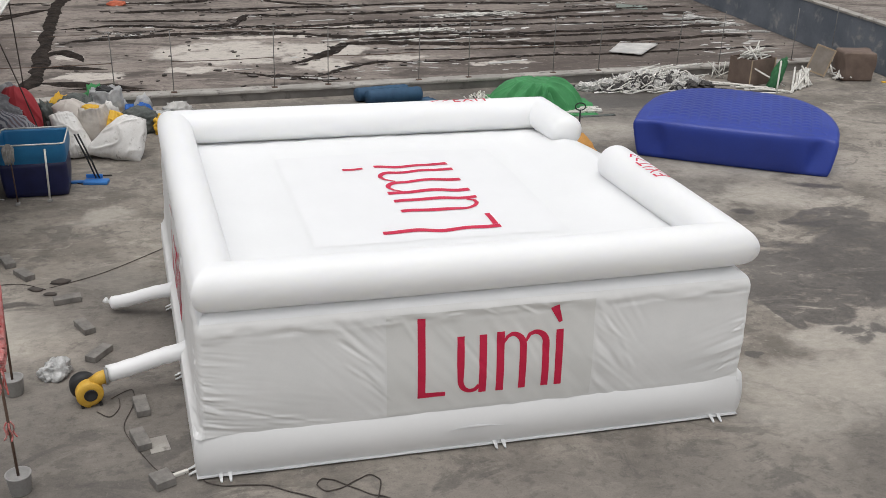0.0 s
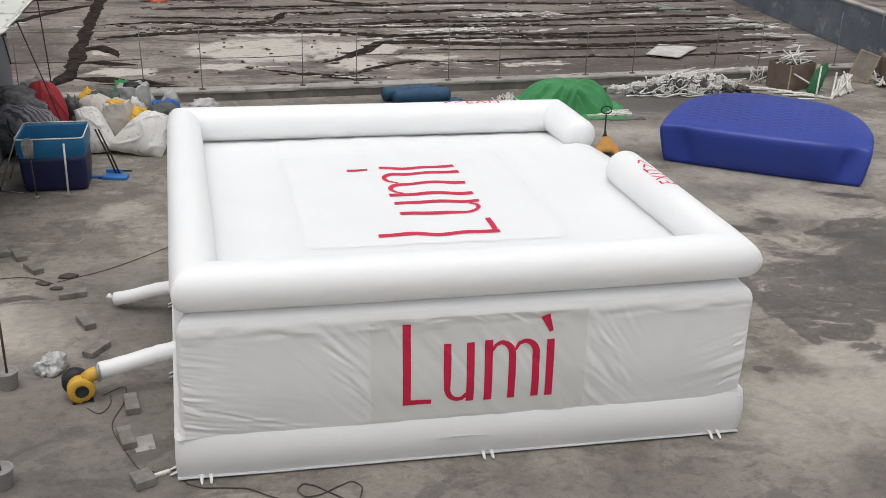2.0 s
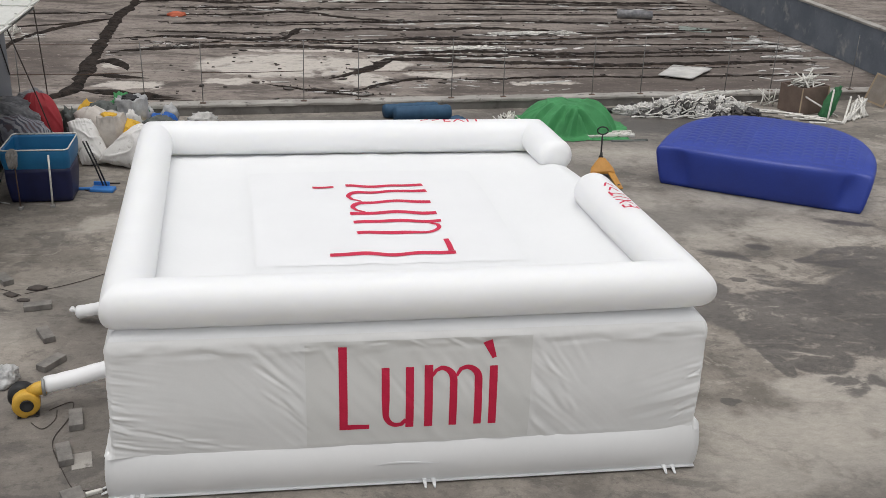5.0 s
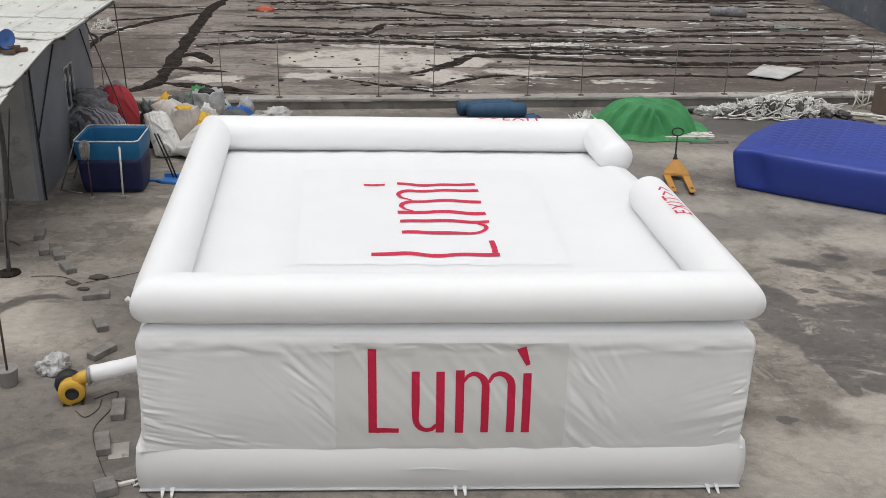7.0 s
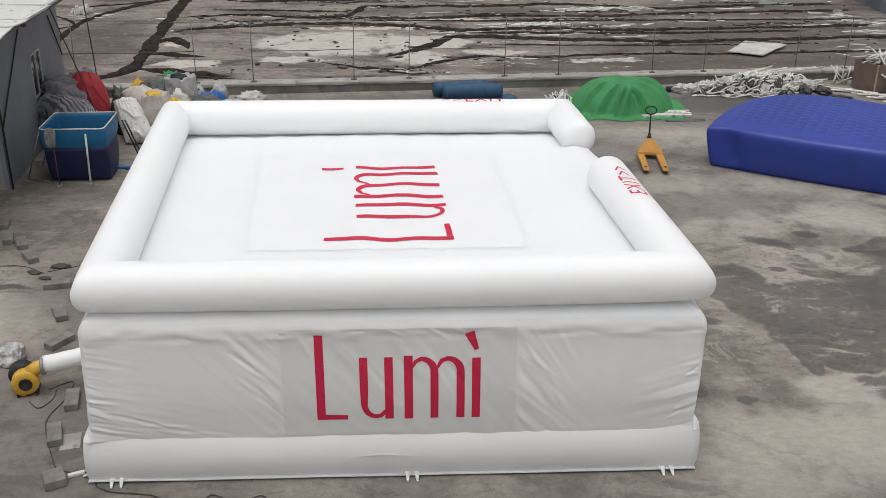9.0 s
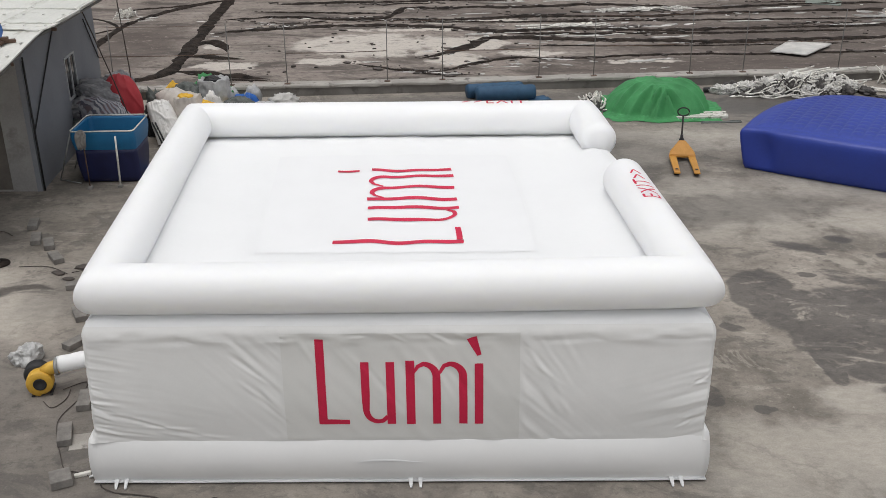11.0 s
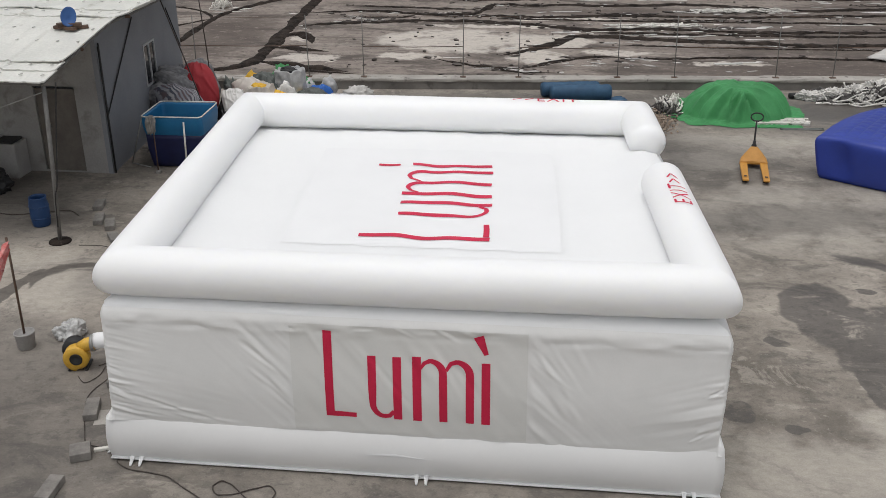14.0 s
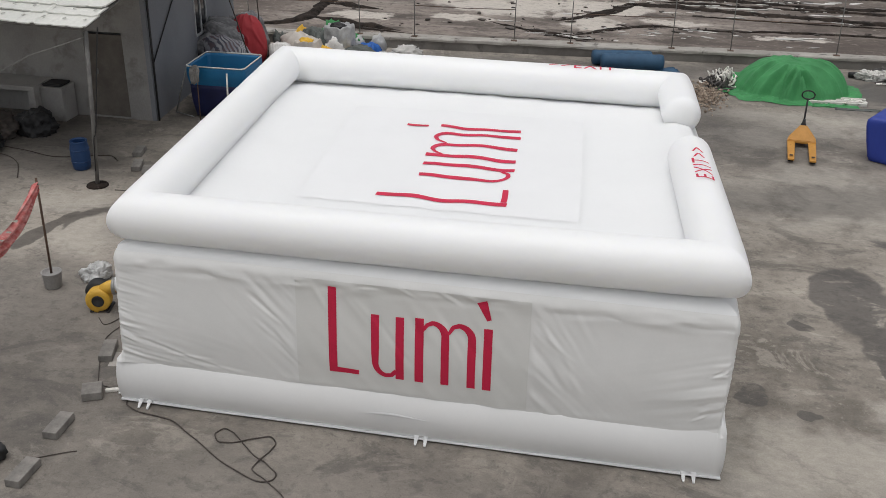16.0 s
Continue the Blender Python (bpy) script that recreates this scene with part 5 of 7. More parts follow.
for pts, width in RIDGE_LINES[9:]:
    for x, y in pts:
        for _ in range(1):
            a = rng.choice((0.06, 0.09, 0.14, 0.22, 0.4))
            crumbs.append((x + rng.gauss(0, 0.2), y + rng.gauss(0, width * 0.8), a, a * rng.uniform(0.25, 0.6), rng.gauss(0.05, 0.5)))
crumbs = [c for c in crumbs if c[1] - 0.118 * c[0] > 17.7 and c[0] < 17.4]
scraps("dark_litter", crumbs, M_chip, "dark crumbled bits of tar on the far yard", "litter", 0.03)


def sheet(name, corners, material, label, category, z=0.03):
    v, f = grid_data(8, 8, lambda a, b: (Vector((*corners[0], 0)).lerp(Vector((*corners[1], 0)), a)).lerp(Vector((*corners[3], 0)).lerp(Vector((*corners[2], 0)), a), b) + Vector((0, 0, z + 0.035 * noise.noise(Vector((a * 3, b * 3, 1))))))
    k = len(v)
    v += [p - Vector((0, 0, 0.02)) for p in v]
    f += [tuple(i + k for i in reversed(q)) for q in f]
    edge = [i for i in range(9)] + [9 * j + 8 for j in range(1, 9)] + [72 + i for i in range(7, -1, -1)] + [9 * j for j in range(7, 0, -1)]
    f += [(edge[i - 1], edge[i], edge[i] + k, edge[i - 1] + k) for i in range(len(edge))]
    return tagged(new(name, mesh_of(name, v, f, material, True)), label, category)


sheet("board_sheet", ((10.3, 21.75), (11.3, 21.25), (12.5, 22.8), (11.3, 23.3)), M_scrap, "square pale board lying flat on the far yard", "board", 0.10)
thing("rag", pose(-6.75, 31.9, 0, 0, 0, 10), "crumpled orange-red rag on the far yard", "rag", data=lump("rag", (0.75, 0.4, 0.18), M_redcloth, 3, 0.5, 2.0, 3, 0.4, 0.3))
sheet("green_sheet", ((13.7, 30.3), (14.9, 29.8), (15.2, 30.7), (14.0, 31.3)), M_faded, "faded grey-green plastic sheet lying on the far yard", "sheet")
heap = []
for cx, cy, sx, sy, num in ((16.1, 28.0, 0.5, 0.7, 26), (16.6, 26.6, 0.4, 0.5, 22), (16.5, 25.15, 0.8, 0.12, 22)):
    for _ in range(int(num * 0.6)):
        heap.append((rng.gauss(cx, sx), rng.gauss(cy, sy), rng.choice((0.2, 0.35, 0.6, 0.9)), rng.uniform(0.05, 0.2), rng.uniform(-0.6, 0.6)))
scraps("parapet_litter", [h for h in heap if h[0] < 17.7], M_scrap, "heap of white torn strips along the parapet", "litter", 0.06)
thing("pipe_roll", pose(12.55, 32.95, 0, 0, 0, -8), "grey rolled mat lying on the far yard", "roll", data=tube("pipe_roll", [(-0.75, 0, 0.20), (0, 0.02, 0.20), (0.75, 0, 0.19)], 0.18, M_greysack, 14))
thing("plank", pose(-2.45, 18.05, 0, 0, 0, 7), "weathered blue-grey plank lying behind the kerb", "plank", data=bm_mesh("plank", soft_box(0.95, 0.2, 0.05, 0.008), M_bluewall))
for x, y, s in ((-0.75, 18.25, 0.22), (-2.9, 21.2, 0.12), (-4.2, 19.9, 0.13)):
    thing("rubble", pose(x, y, 0, 0, 0, 30 * x), "dark broken lump of rubble", "rubble", "rubble lumps", data=lump("rubble", (s * 1.4, s, s * 0.6), M_chip, x, 0.3, 1.8, 2, 0.6))


def tangle(name, loc, num, spread, loop, r, material, label, category, seed, top=0.35, kind="stuff", long=1.0):
    """A heap of looped rope or hose."""
    q = random.Random(seed)
    runs = []
    for _ in range(num):
        c = Vector((q.gauss(0, spread[0] * 0.45), q.gauss(0, spread[1] * 0.45), 0))
        h = top * max(0.1, 1 - (c.x / spread[0]) ** 2 - (c.y / spread[1]) ** 2)
        t0, rad = q.uniform(0, 6.28), loop * q.uniform(0.5, 1.2)
        pts = []
        for k in range(14):
            t = t0 + k * 0.52
            pts.append(c + Vector((rad * long * math.cos(t) * (1 + 0.2 * math.sin(3 * t)), rad * 0.8 / long ** 0.5 * math.sin(t + 0.4 * long), r + h * q.uniform(0.2, 1.0) * abs(math.sin(1.7 * t + t0)))))
        runs.append((smooth_path(pts, 3), r))
    return thing(name, Matrix.Translation(loc), label, category, kind=kind, data=many_tubes(name, runs, material, 6))


tangle("wire_heap", (-11.9, 27.4, 0), 15, (0.4, 0.45), 0.22, 0.015, M_rope, "small heap of pale tangled wire", "wire heap", 3, 0.4)

tangle("wire_heap", (-21.9, 34.9, 0), 16, (0.4, 0.35), 0.28, 0.03, M_rope, "pale tangled wire at the foot of the far wall", "wire heap", 5, 0.9)
for k, (x, y, sx, sy) in enumerate(((-22.5, 34.9, 1.3, 0.4), (-19.2, 35.4, 1.9, 0.4), (-15.7, 35.4, 2.0, 0.4), (-20.3, 35.2, 0.8, 0.3))):
    thing("black_sheet", pose(x, y, 0, 0, 0, 4 * k - 6), "crumpled black plastic sheet on the yard by the far wall", "plastic", "black sheets by the far wall", data=lump("black_sheet", (sx, sy, 0.22), M_rag, k + 61, 0.4, 1.8, 4, 0.3, 0.4))
for k, (x, y, num, sx) in enumerate(((6.9, 28.9, 14, 1.0), (4.6, 25.9, 10, 1.3), (8.1, 29.0, 7, 0.35))):
    tangle("rope_scrap", (x, y, 0), num, (sx, 0.2), 0.3, 0.022, M_rope, "dirty white rope scraps strewn along a tar seam", "rope", k + 71, 0.12, long=2.2)

# ---------------------------------------------------------------- blue mat
MU = Vector((0.877, -0.481, 0))
MV = Vector((0.481, 0.877, 0))
blue_mat = thing("inflatable_mat", Matrix.Translation((7.10, 11.03, 0)), "royal blue inflatable mat with a straight front and rounded back", "inflatable")
MW, MD, MH = 4.50, 3.7, 0.98


def mat_edge(a):
    """The outline, from the front's one end round the back to the other and along the front."""
    if a < 0.72:
        t = a / 0.72
        ang = math.pi * (1 - t)
        c, s = math.cos(ang), math.sin(ang)
        n = 2 / 2.7
        return MW / 2 + MW / 2 * math.copysign(abs(c) ** n, c), MD * abs(s) ** n
    t = (a - 0.72) / 0.28
    return MW * (1 - t), -0.10 * math.sin(math.pi * t)


def mat_place(x, y, h, bulge=0.0):
    """Pull the two front corners in and down a little, as a taut cover does; bulge pushes a wall outwards."""
    cx, cy = MW / 2, MD * 0.42
    d = math.hypot(x - cx, y - cy) or 1.0
    x, y = cx + (x - cx) * (1 + bulge / d), cy + (y - cy) * (1 + bulge / d)
    near, other = gauss(x, 0, 0.8) * gauss(y, 0, 0.7), gauss(x, MW, 0.7) * gauss(y, 0, 0.7)
    end = 0.6 * near + other
    x += (cx - x) * 0.02 * other * h - 0.04 * near * h
    y += (0.14 * near + 0.36 * other) * h
    return MU * x + MV * y + Vector((0, 0, MH * h * (1 - 0.14 * end * h)))


def mat_wall():
    """The upright wall, bulging between foot and top seam."""
    ring = 280
    prof = [(-0.22, 0.0), (-0.13, 0.02), (-0.08, 0.10), (-0.035, 0.24), (0.01, 0.42), (0.045, 0.60), (0.066, 0.76), (0.066, 0.85), (0.05, 0.905), (0.018, 0.942), (-0.03, 0.963), (-0.09, 0.976), (-0.18, 0.985), (-0.32, 0.986)]
    edge = [mat_edge(i / ring) for i in range(ring)]
    verts, faces = [], []
    for bulge, h in prof:
        for x, y in edge:
            pucker = 0.008 * noise.noise(Vector((x * 5, y * 5, h * 1.5))) * (1 if 0.5 < h < 0.97 else 0)
            # hollows where the cover is drawn in beside the front corners
            dent = -0.75 * (gauss(x, 0.42, 0.28) + gauss(x, MW - 0.36, 0.22)) * max(0.0, 1 - abs(y) / 0.3) * h * (1 - h)
            verts.append(mat_place(x, y, h, bulge + pucker + dent))
    for i in range(len(prof) - 1):
        for k in range(ring):
            m = (k + 1) % ring
            faces.append((i * ring + k, i * ring + m, (i + 1) * ring + m, (i + 1) * ring + k))
    return verts, faces


def mat_top(a, b):
    """The quilted top: rows of pillows between stitched lines."""
    x = 0.08 + (MW - 0.16) * a
    t = abs(2 * a - 1)
    back = MD * max(0.0, 1 - t ** 2.7) ** (1 / 2.7) - 0.08
    front = -0.10 * math.sin(math.pi * a) + 0.08
    y = front + (max(back, front + 0.01) - front) * b
    edge = min(x - 0.08, MW - 0.08 - x, y - front, back - y)
    pillow = 0.040 * abs(math.sin(math.pi * x / 0.23)) ** 0.6 * (0.5 + 0.5 * abs(math.sin(math.pi * (y + 0.10 * math.floor(x / 0.23)) / 0.24)) ** 0.6)
    rim = min(1.0, max(0.0, edge) / 0.22)
    p = mat_place(x, y, 0.952 + 0.044 * rim * rim * (3 - 2 * rim))
    return p + Vector((0, 0, pillow * min(1.0, max(0.0, edge - 0.12) / 0.30) + 0.05 * min(1.0, max(0.0, edge) / 1.4)))


part("side_wall", mesh_of("side_wall", *mat_wall(), M_blue, True), blue_mat, "smooth royal blue wall")
part("quilted_top", mesh_of("quilted_top", *grid_data(220, 110, mat_top), M_blue, True), blue_mat, "quilted royal blue top")

# ---------------------------------------------------------------- pallet jack
jack = thing("pallet_jack", pose(5.94, 10.95, 0, 0, 0, -3), "orange hand pallet truck with a black tow handle", "pallet jack")


def fork():
    bm = soft_box(0.155, 1.08, 0.055, 0.012, Matrix.Translation((0, 0.02, 0.075)))
    for v in bm.verts:
        if v.co.y < -0.42:
            v.co.x *= 0.8
            v.co.z = 0.075 + (v.co.z - 0.075) * 0.7
    return bm_mesh("fork", bm, M_orange)


fork_me = fork()
wheel_me = lathe("roller", ((0.02, -0.05), (0.04, -0.05), (0.042, 0.05), (0.02, 0.05)), M_black, 14, pose(0, 0, 0, 0, 90, 0))
slot_me = bm_mesh("slot", soft_box(0.06, 0.06, 0.004, 0.001), M_black)
for x in (-0.205, 0.205):
    fk = part("fork", fork_me, jack, "worn orange fork", pose(x, 0, 0))
    part("roller", wheel_me, fk, "black roller", pose(0, -0.36, 0.042))
    part("slot", slot_me, fk, "dark slot in the fork", pose(0, -0.36, 0.131))


def jack_body():
    verts = [(-0.285, 0.50, 0.09), (0.285, 0.50, 0.09), (0.285, 0.50, 0.15), (-0.285, 0.50, 0.15), (-0.06, 0.86, 0.12), (0.06, 0.86, 0.12), (0.07, 0.74, 0.42), (-0.07, 0.74, 0.42), (-0.27, 0.60, 0.2), (0.27, 0.60, 0.2)]
    bm = bmesh.new()
    for v in verts:
        bm.verts.new(v)
    bmesh.ops.convex_hull(bm, input=bm.verts)
    bmesh.ops.bevel(bm, geom=bm.edges[:], offset=0.012, segments=2, affect="EDGES")
    return bm_mesh("body", bm, M_orange)


part("body", jack_body(), jack, "orange steel frame with a peaked front")
part("pump", lathe("pump", ((0.05, 0.1), (0.055, 0.12), (0.055, 0.40), (0.035, 0.43), (0.03, 0.50)), M_black, 16, pose(0, 0.86, 0)), jack, "black pump cylinder")
part("tow_bar", tube("tow_bar", [(0, 0.88, 0.42), (0, 0.90, 0.65), (0, 0.92, 0.93)], 0.019, M_black, 10), jack, "black tow bar")
ring = [(0.125 * math.cos(t), 0.925 + 0.016 * math.sin(t), 1.0 + 0.085 * math.sin(t)) for t in [2 * math.pi * i / 24 for i in range(25)]]
part("grip", tube("grip", ring, 0.016, M_black, 8), jack, "black loop grip")
for x in (-0.07, 0.07):
    part("steer_wheel", lathe("steer_wheel", ((0.03, -0.025), (0.09, -0.025), (0.095, 0.0), (0.09, 0.025), (0.03, 0.025)), M_black, 20, pose(x, 0.86, 0.095, 0, 90, 0)), jack, "black steering wheel")

# ---------------------------------------------------------------- green tarp heap
def tarp_data():
    """A draped plateau with folds that fan from one high point at its front, and a ragged skirt on the ground."""
    nu, nv = 260, 84
    verts, faces = [], []
    peak = (0.02, -0.70)
    # folds from the peak: end, height, half width
    folds = [(-0.42, -1.32, 0.20, 0.045), (0.34, -1.34, 0.20, 0.045), (-0.02, -1.36, 0.10, 0.035), (-0.80, -1.22, 0.12, 0.05), (0.70, -1.24, 0.13, 0.05)]
    # slack drapes down the sides: from, to, height, half width
    drapes = [(0.15, -0.45, 1.2, -1.0, 0.20, 0.045), (0.35, -0.15, 1.42, -0.68, 0.18, 0.045), (0.55, 0.15, 1.48, -0.30, 0.14, 0.045), (-0.15, -0.45, -1.2, -1.02, 0.16, 0.05), (-0.4, -0.2, -1.42, -0.62, 0.13, 0.05), (-0.7, -0.85, -1.35, -1.1, 0.09, 0.035)]
    for j in range(nv + 1):
        r = j / nv * 1.12
        for i in range(nu):
            a = 2 * math.pi * i / nu
            c, s = math.cos(a), math.sin(a)
            wave = noise.fractal(Vector((c * 2.4, s * 2.4, 4.4)), 0.8, 2.1, 4)
            x = 1.52 * (1 + 0.09 * wave * r * r) * r * math.copysign(abs(c) ** 0.85, c)
            y = 1.22 * (1 + 0.10 * wave * r * r) * r * math.copysign(abs(s) ** 0.9, s)
            skirt = 0.92 if c > -0.2 else 0.84
            h = 0.74 * max(0.0, 1 - min(r / skirt, 1.0) ** 3.0) ** 0.80
            h *= 1 + 0.06 * noise.noise(Vector((x * 0.9, y * 0.9, 2)))
            keep = min(1.0, max(0.0, 1.06 - r) / 0.16)
            lift = 0.0
            for fx, fy, amp, wide in folds:
                dx, dy = fx - peak[0], fy - peak[1]
                ln = math.hypot(dx, dy)
                t = ((x - peak[0]) * dx + (y - peak[1]) * dy) / ln
                d = ((y - peak[1]) * dx - (x - peak[0]) * dy) / ln + 0.05 * math.sin(3.0 * t + fx * 5)
                if 0 < t < ln * 1.1:
                    k = t / ln
                    w = wide * (0.6 + 1.3 * k)
                    lift += 3.0 * amp * min(1.0, k / 0.30) * (1.1 - k) * (math.exp(-abs(d) / w) - 0.45 * math.exp(-((d - 2.2 * w) / (1.4 * w)) ** 2) - 0.30 * math.exp(-((d + 2.4 * w) / (1.6 * w)) ** 2))
            for x0, y0, x1, y1, amp, wide in drapes:
                dx, dy = x1 - x0, y1 - y0
                ln = math.hypot(dx, dy)
                t = ((x - x0) * dx + (y - y0) * dy) / ln / ln
                if 0 < t < 1:
                    d = ((y - y0) * dx - (x - x0) * dy) / ln - 0.22 * ln * t * (1 - t)
                    lift += amp * math.sin(math.pi * t) ** 0.7 * (math.exp(-abs(d) / wide) - 0.6 * math.exp(-((d - 1.8 * wide) / wide) ** 2))
            h += keep * 0.17 * math.tanh(lift / 0.17) + 0.09 * keep * gauss(math.hypot(x - peak[0], y - peak[1]), 0, 0.22)
            h += 0.026 * noise.fractal(Vector((x * 2.6, y * 2.6, 9)), 0.9, 2, 5) * keep + 0.028 * keep * ((1 - min(1.0, abs(noise.noise(Vector((x * 1.9 + 0.8 * y, y * 1.5, 31)))) * 5)) ** 2 - 0.2)
            flat = 0.012 + (0.07 * max(0.0, noise.fractal(Vector((c * 7, s * 7, r * 4)), 0.9, 2, 3)) if r > 0.8 else 0)
            verts.append((x, y, max(flat, h)))
    for j in range(nv):
        for i in range(nu):
            m = (i + 1) % nu
            faces.append((j * nu + i, j * nu + m, (j + 1) * nu + m, (j + 1) * nu + i))
    return mesh_of("tarpaulin", verts, faces, M_green, True)


thing("tarpaulin", pose(5.95, 15.75, 0, 0, 0, 6), "crumpled green tarpaulin draped over a heap by the kerb", "tarp", data=tarp_data())
tangle("net_bundle", (4.25, 15.5, 0), 16, (0.35, 0.5), 0.2, 0.02, M_rag, "dark tangled net beside the tarp", "net", 18, 0.3)
tangle("rope_bundle", (4.4, 15.75, 0), 18, (0.28, 0.4), 0.18, 0.018, M_rope, "small bundle of pale rope beside the tarp", "rope bundle", 8, 0.4)
for k, (dx, dy, turn, ln) in enumerate(((0, 0, 4, 1.35), (0.08, 0.13, 6, 1.25), (-0.05, 0.26, 3, 1.3), (0.12, 0.38, 5, 1.15))):
    thing("white_board", pose(6.95 + dx, 14.72 + dy, 0.002, 0, 0, turn), "long pale plastic strip lying by the tarp", "strip", "strips by the tarp", data=bm_mesh("white_board", soft_box(ln, 0.085, 0.07, 0.008), M_pipe))

sheet("tarp_flap", ((6.4, 14.42), (7.45, 14.50), (7.4, 14.80), (6.5, 14.72)), M_green, "loose flap of green tarpaulin lying on the ground", "tarp", 0.02)
sheet("dark_flap", ((6.9, 14.32), (7.9, 14.42), (7.9, 14.55), (6.9, 14.44)), M_darkbag, "dark wet strip of plastic beside the tarp", "plastic", 0.018)

q = random.Random(9)
sv, sf = [], []
for _ in range(420):
    c = Vector((4.02 + q.gauss(0, 0.19), 14.45 + q.gauss(0, 0.5), 0.02 + 0.10 * q.random()))
    r = q.uniform(0.025, 0.05)
    k = len(sv)
    for d in ((1, 0, 0), (-1, 0, 0), (0, 1, 0), (0, -1, 0), (0, 0, 1), (0, 0, -1)):
        sv.append(c + Vector(d) * r * q.uniform(0.6, 1.2))
    for a in ((0, 2, 4), (2, 1, 4), (1, 3, 4), (3, 0, 4), (2, 0, 5), (1, 2, 5), (3, 1, 5), (0, 3, 5)):
        sf.append(tuple(k + i for i in a))
tagged(new("shell_heap", mesh_of("shell_heap", sv, sf, M_nuts)), "spread of small brown and pale shells on the concrete", "shells", kind="stuff")

# ---------------------------------------------------------------- blue rolls
for x, y, z, ln, r, turn in ((2.14, 16.32, 0.0, 1.55, 0.20, 12), (1.85, 16.68, 0.0, 1.5, 0.19, 13)):
    roll = thing("cloth_roll", pose(x, y, z, 0, 0, turn), "dark blue rolled tarpaulin lying along the kerb", "roll", "blue rolls")
    body = [(ln * (i / 20 - 0.5), 0.01 * math.sin(i), r) for i in range(21)]
    part("roll_body", tube("roll_body", body, [r * (0.9 if i in (0, 20) else 1 + 0.03 * math.sin(i * 2.1)) for i in range(21)], M_bluetarp, 20), roll)
sheet("blue_flap", ((2.75, 16.15), (3.35, 16.4), (3.2, 16.75), (2.7, 16.6)), M_bluetarp, "loose flap of dark blue tarpaulin on the ground", "tarp", 0.025)

# ---------------------------------------------------------------- pale hose and pipe heap along the kerb
tangle("hose_heap", (10.0, 17.25, 0), 46, (1.8, 0.6), 0.28, 0.019, M_rope, "big tangled heap of dirty white hose and rope", "hose heap", 21, 0.52, long=2.3)
for k, (x, y, sx, sy, sz) in enumerate(((8.0, 17.1, 0.7, 0.32, 0.26), (8.55, 17.2, 0.75, 0.36, 0.34), (9.1, 17.35, 0.7, 0.4, 0.42), (9.6, 17.5, 0.8, 0.45, 0.5), (10.2, 17.55, 0.75, 0.5, 0.5), (10.8, 17.5, 0.8, 0.5, 0.48), (11.3, 17.35, 0.6, 0.42, 0.36), (9.3, 16.95, 0.5, 0.35, 0.28), (10.1, 16.95, 0.55, 0.4, 0.34), (10.7, 17.0, 0.5, 0.4, 0.28))):
    thing("cloth_wad", pose(x, y, 0, 0, 0, 12 * (k % 4) - 10), "dirty white bundled cloth in the hose heap", "bundle", "bundles by the kerb", data=lump("cloth_wad", (sx, sy, sz * 0.85), M_wad, k + 2, 0.35, 2.3, 5, 0.5, 0.75))
# blackish lumps added between the wads as the heap's shaded gaps
for k, (x, y, sx, sy, sz) in enumerate(((8.9, 16.95, 0.7, 0.3, 0.24), (9.75, 17.1, 0.6, 0.3, 0.42), (10.45, 17.1, 0.5, 0.3, 0.40), (11.2, 17.0, 0.6, 0.35, 0.26), (11.75, 17.2, 0.7, 0.4, 0.16), (8.35, 17.5, 0.6, 0.3, 0.2), (12.1, 16.7, 0.5, 0.25, 0.07))):
    thing("dark_rag", pose(x, y, 0, 0, 0, 25 * k), "blackish rag added to darken the shaded gaps in the hose heap", "rag", "rags by the kerb", data=lump("dark_rag", (sx, sy, sz), M_rag, k + 31, 0.4, 2.0, 4, 0.5, 0.6))
tangle("hose_heap", (10.1, 17.2, 0), 20, (1.7, 0.6), 0.26, 0.022, M_rag, "dark dirty rope tangled in the hose heap", "hose heap", 27, 0.50, long=2.0)
thing("cap_end", pose(7.62, 17.2, 0, 0, 0, 15), "black rubber hose end on the ground", "hose end", data=tube("cap_end", [(-0.15, 0, 0.08), (0.15, 0, 0.08)], 0.07, M_black, 12))


def poles(name, loc, num, spread, length, angle, fan, r, z, label, seed):
    """A loose pile of straight pipes, each a part of its own."""
    q = random.Random(seed)
    root = thing(name, Matrix.Translation(loc), label, "pipes", "pipe piles by the kerb")
    for _ in range(num):
        a = radians(angle + q.gauss(0, fan))
        c = Vector((q.gauss(0, spread), q.gauss(0, spread * 0.6), z * q.random()))
        d = Vector((math.cos(a), math.sin(a), 0)) * length * q.uniform(0.35, 0.6)
        lift = Vector((0, 0, z * q.random()))
        part("pipe", tube("pipe", [c - d + Vector((0, 0, r)), c + d + Vector((0, 0, r)) + lift], r, M_pipe, 8), root)
    return root


def laid(name, label, ends, r, seed, category="pipes", material=None):
    """A thing of straight pieces, each laid from one end to the other: (from, to) in metres."""
    root = thing(name, Matrix.Translation(ends[0][0]), label, category, "pipe piles by the kerb")
    o = Vector(ends[0][0])
    for a, b in ends:
        part("pipe", tube("pipe", [Vector(a) - o, Vector(b) - o], r, material or M_pipe, 8), root)
    return root


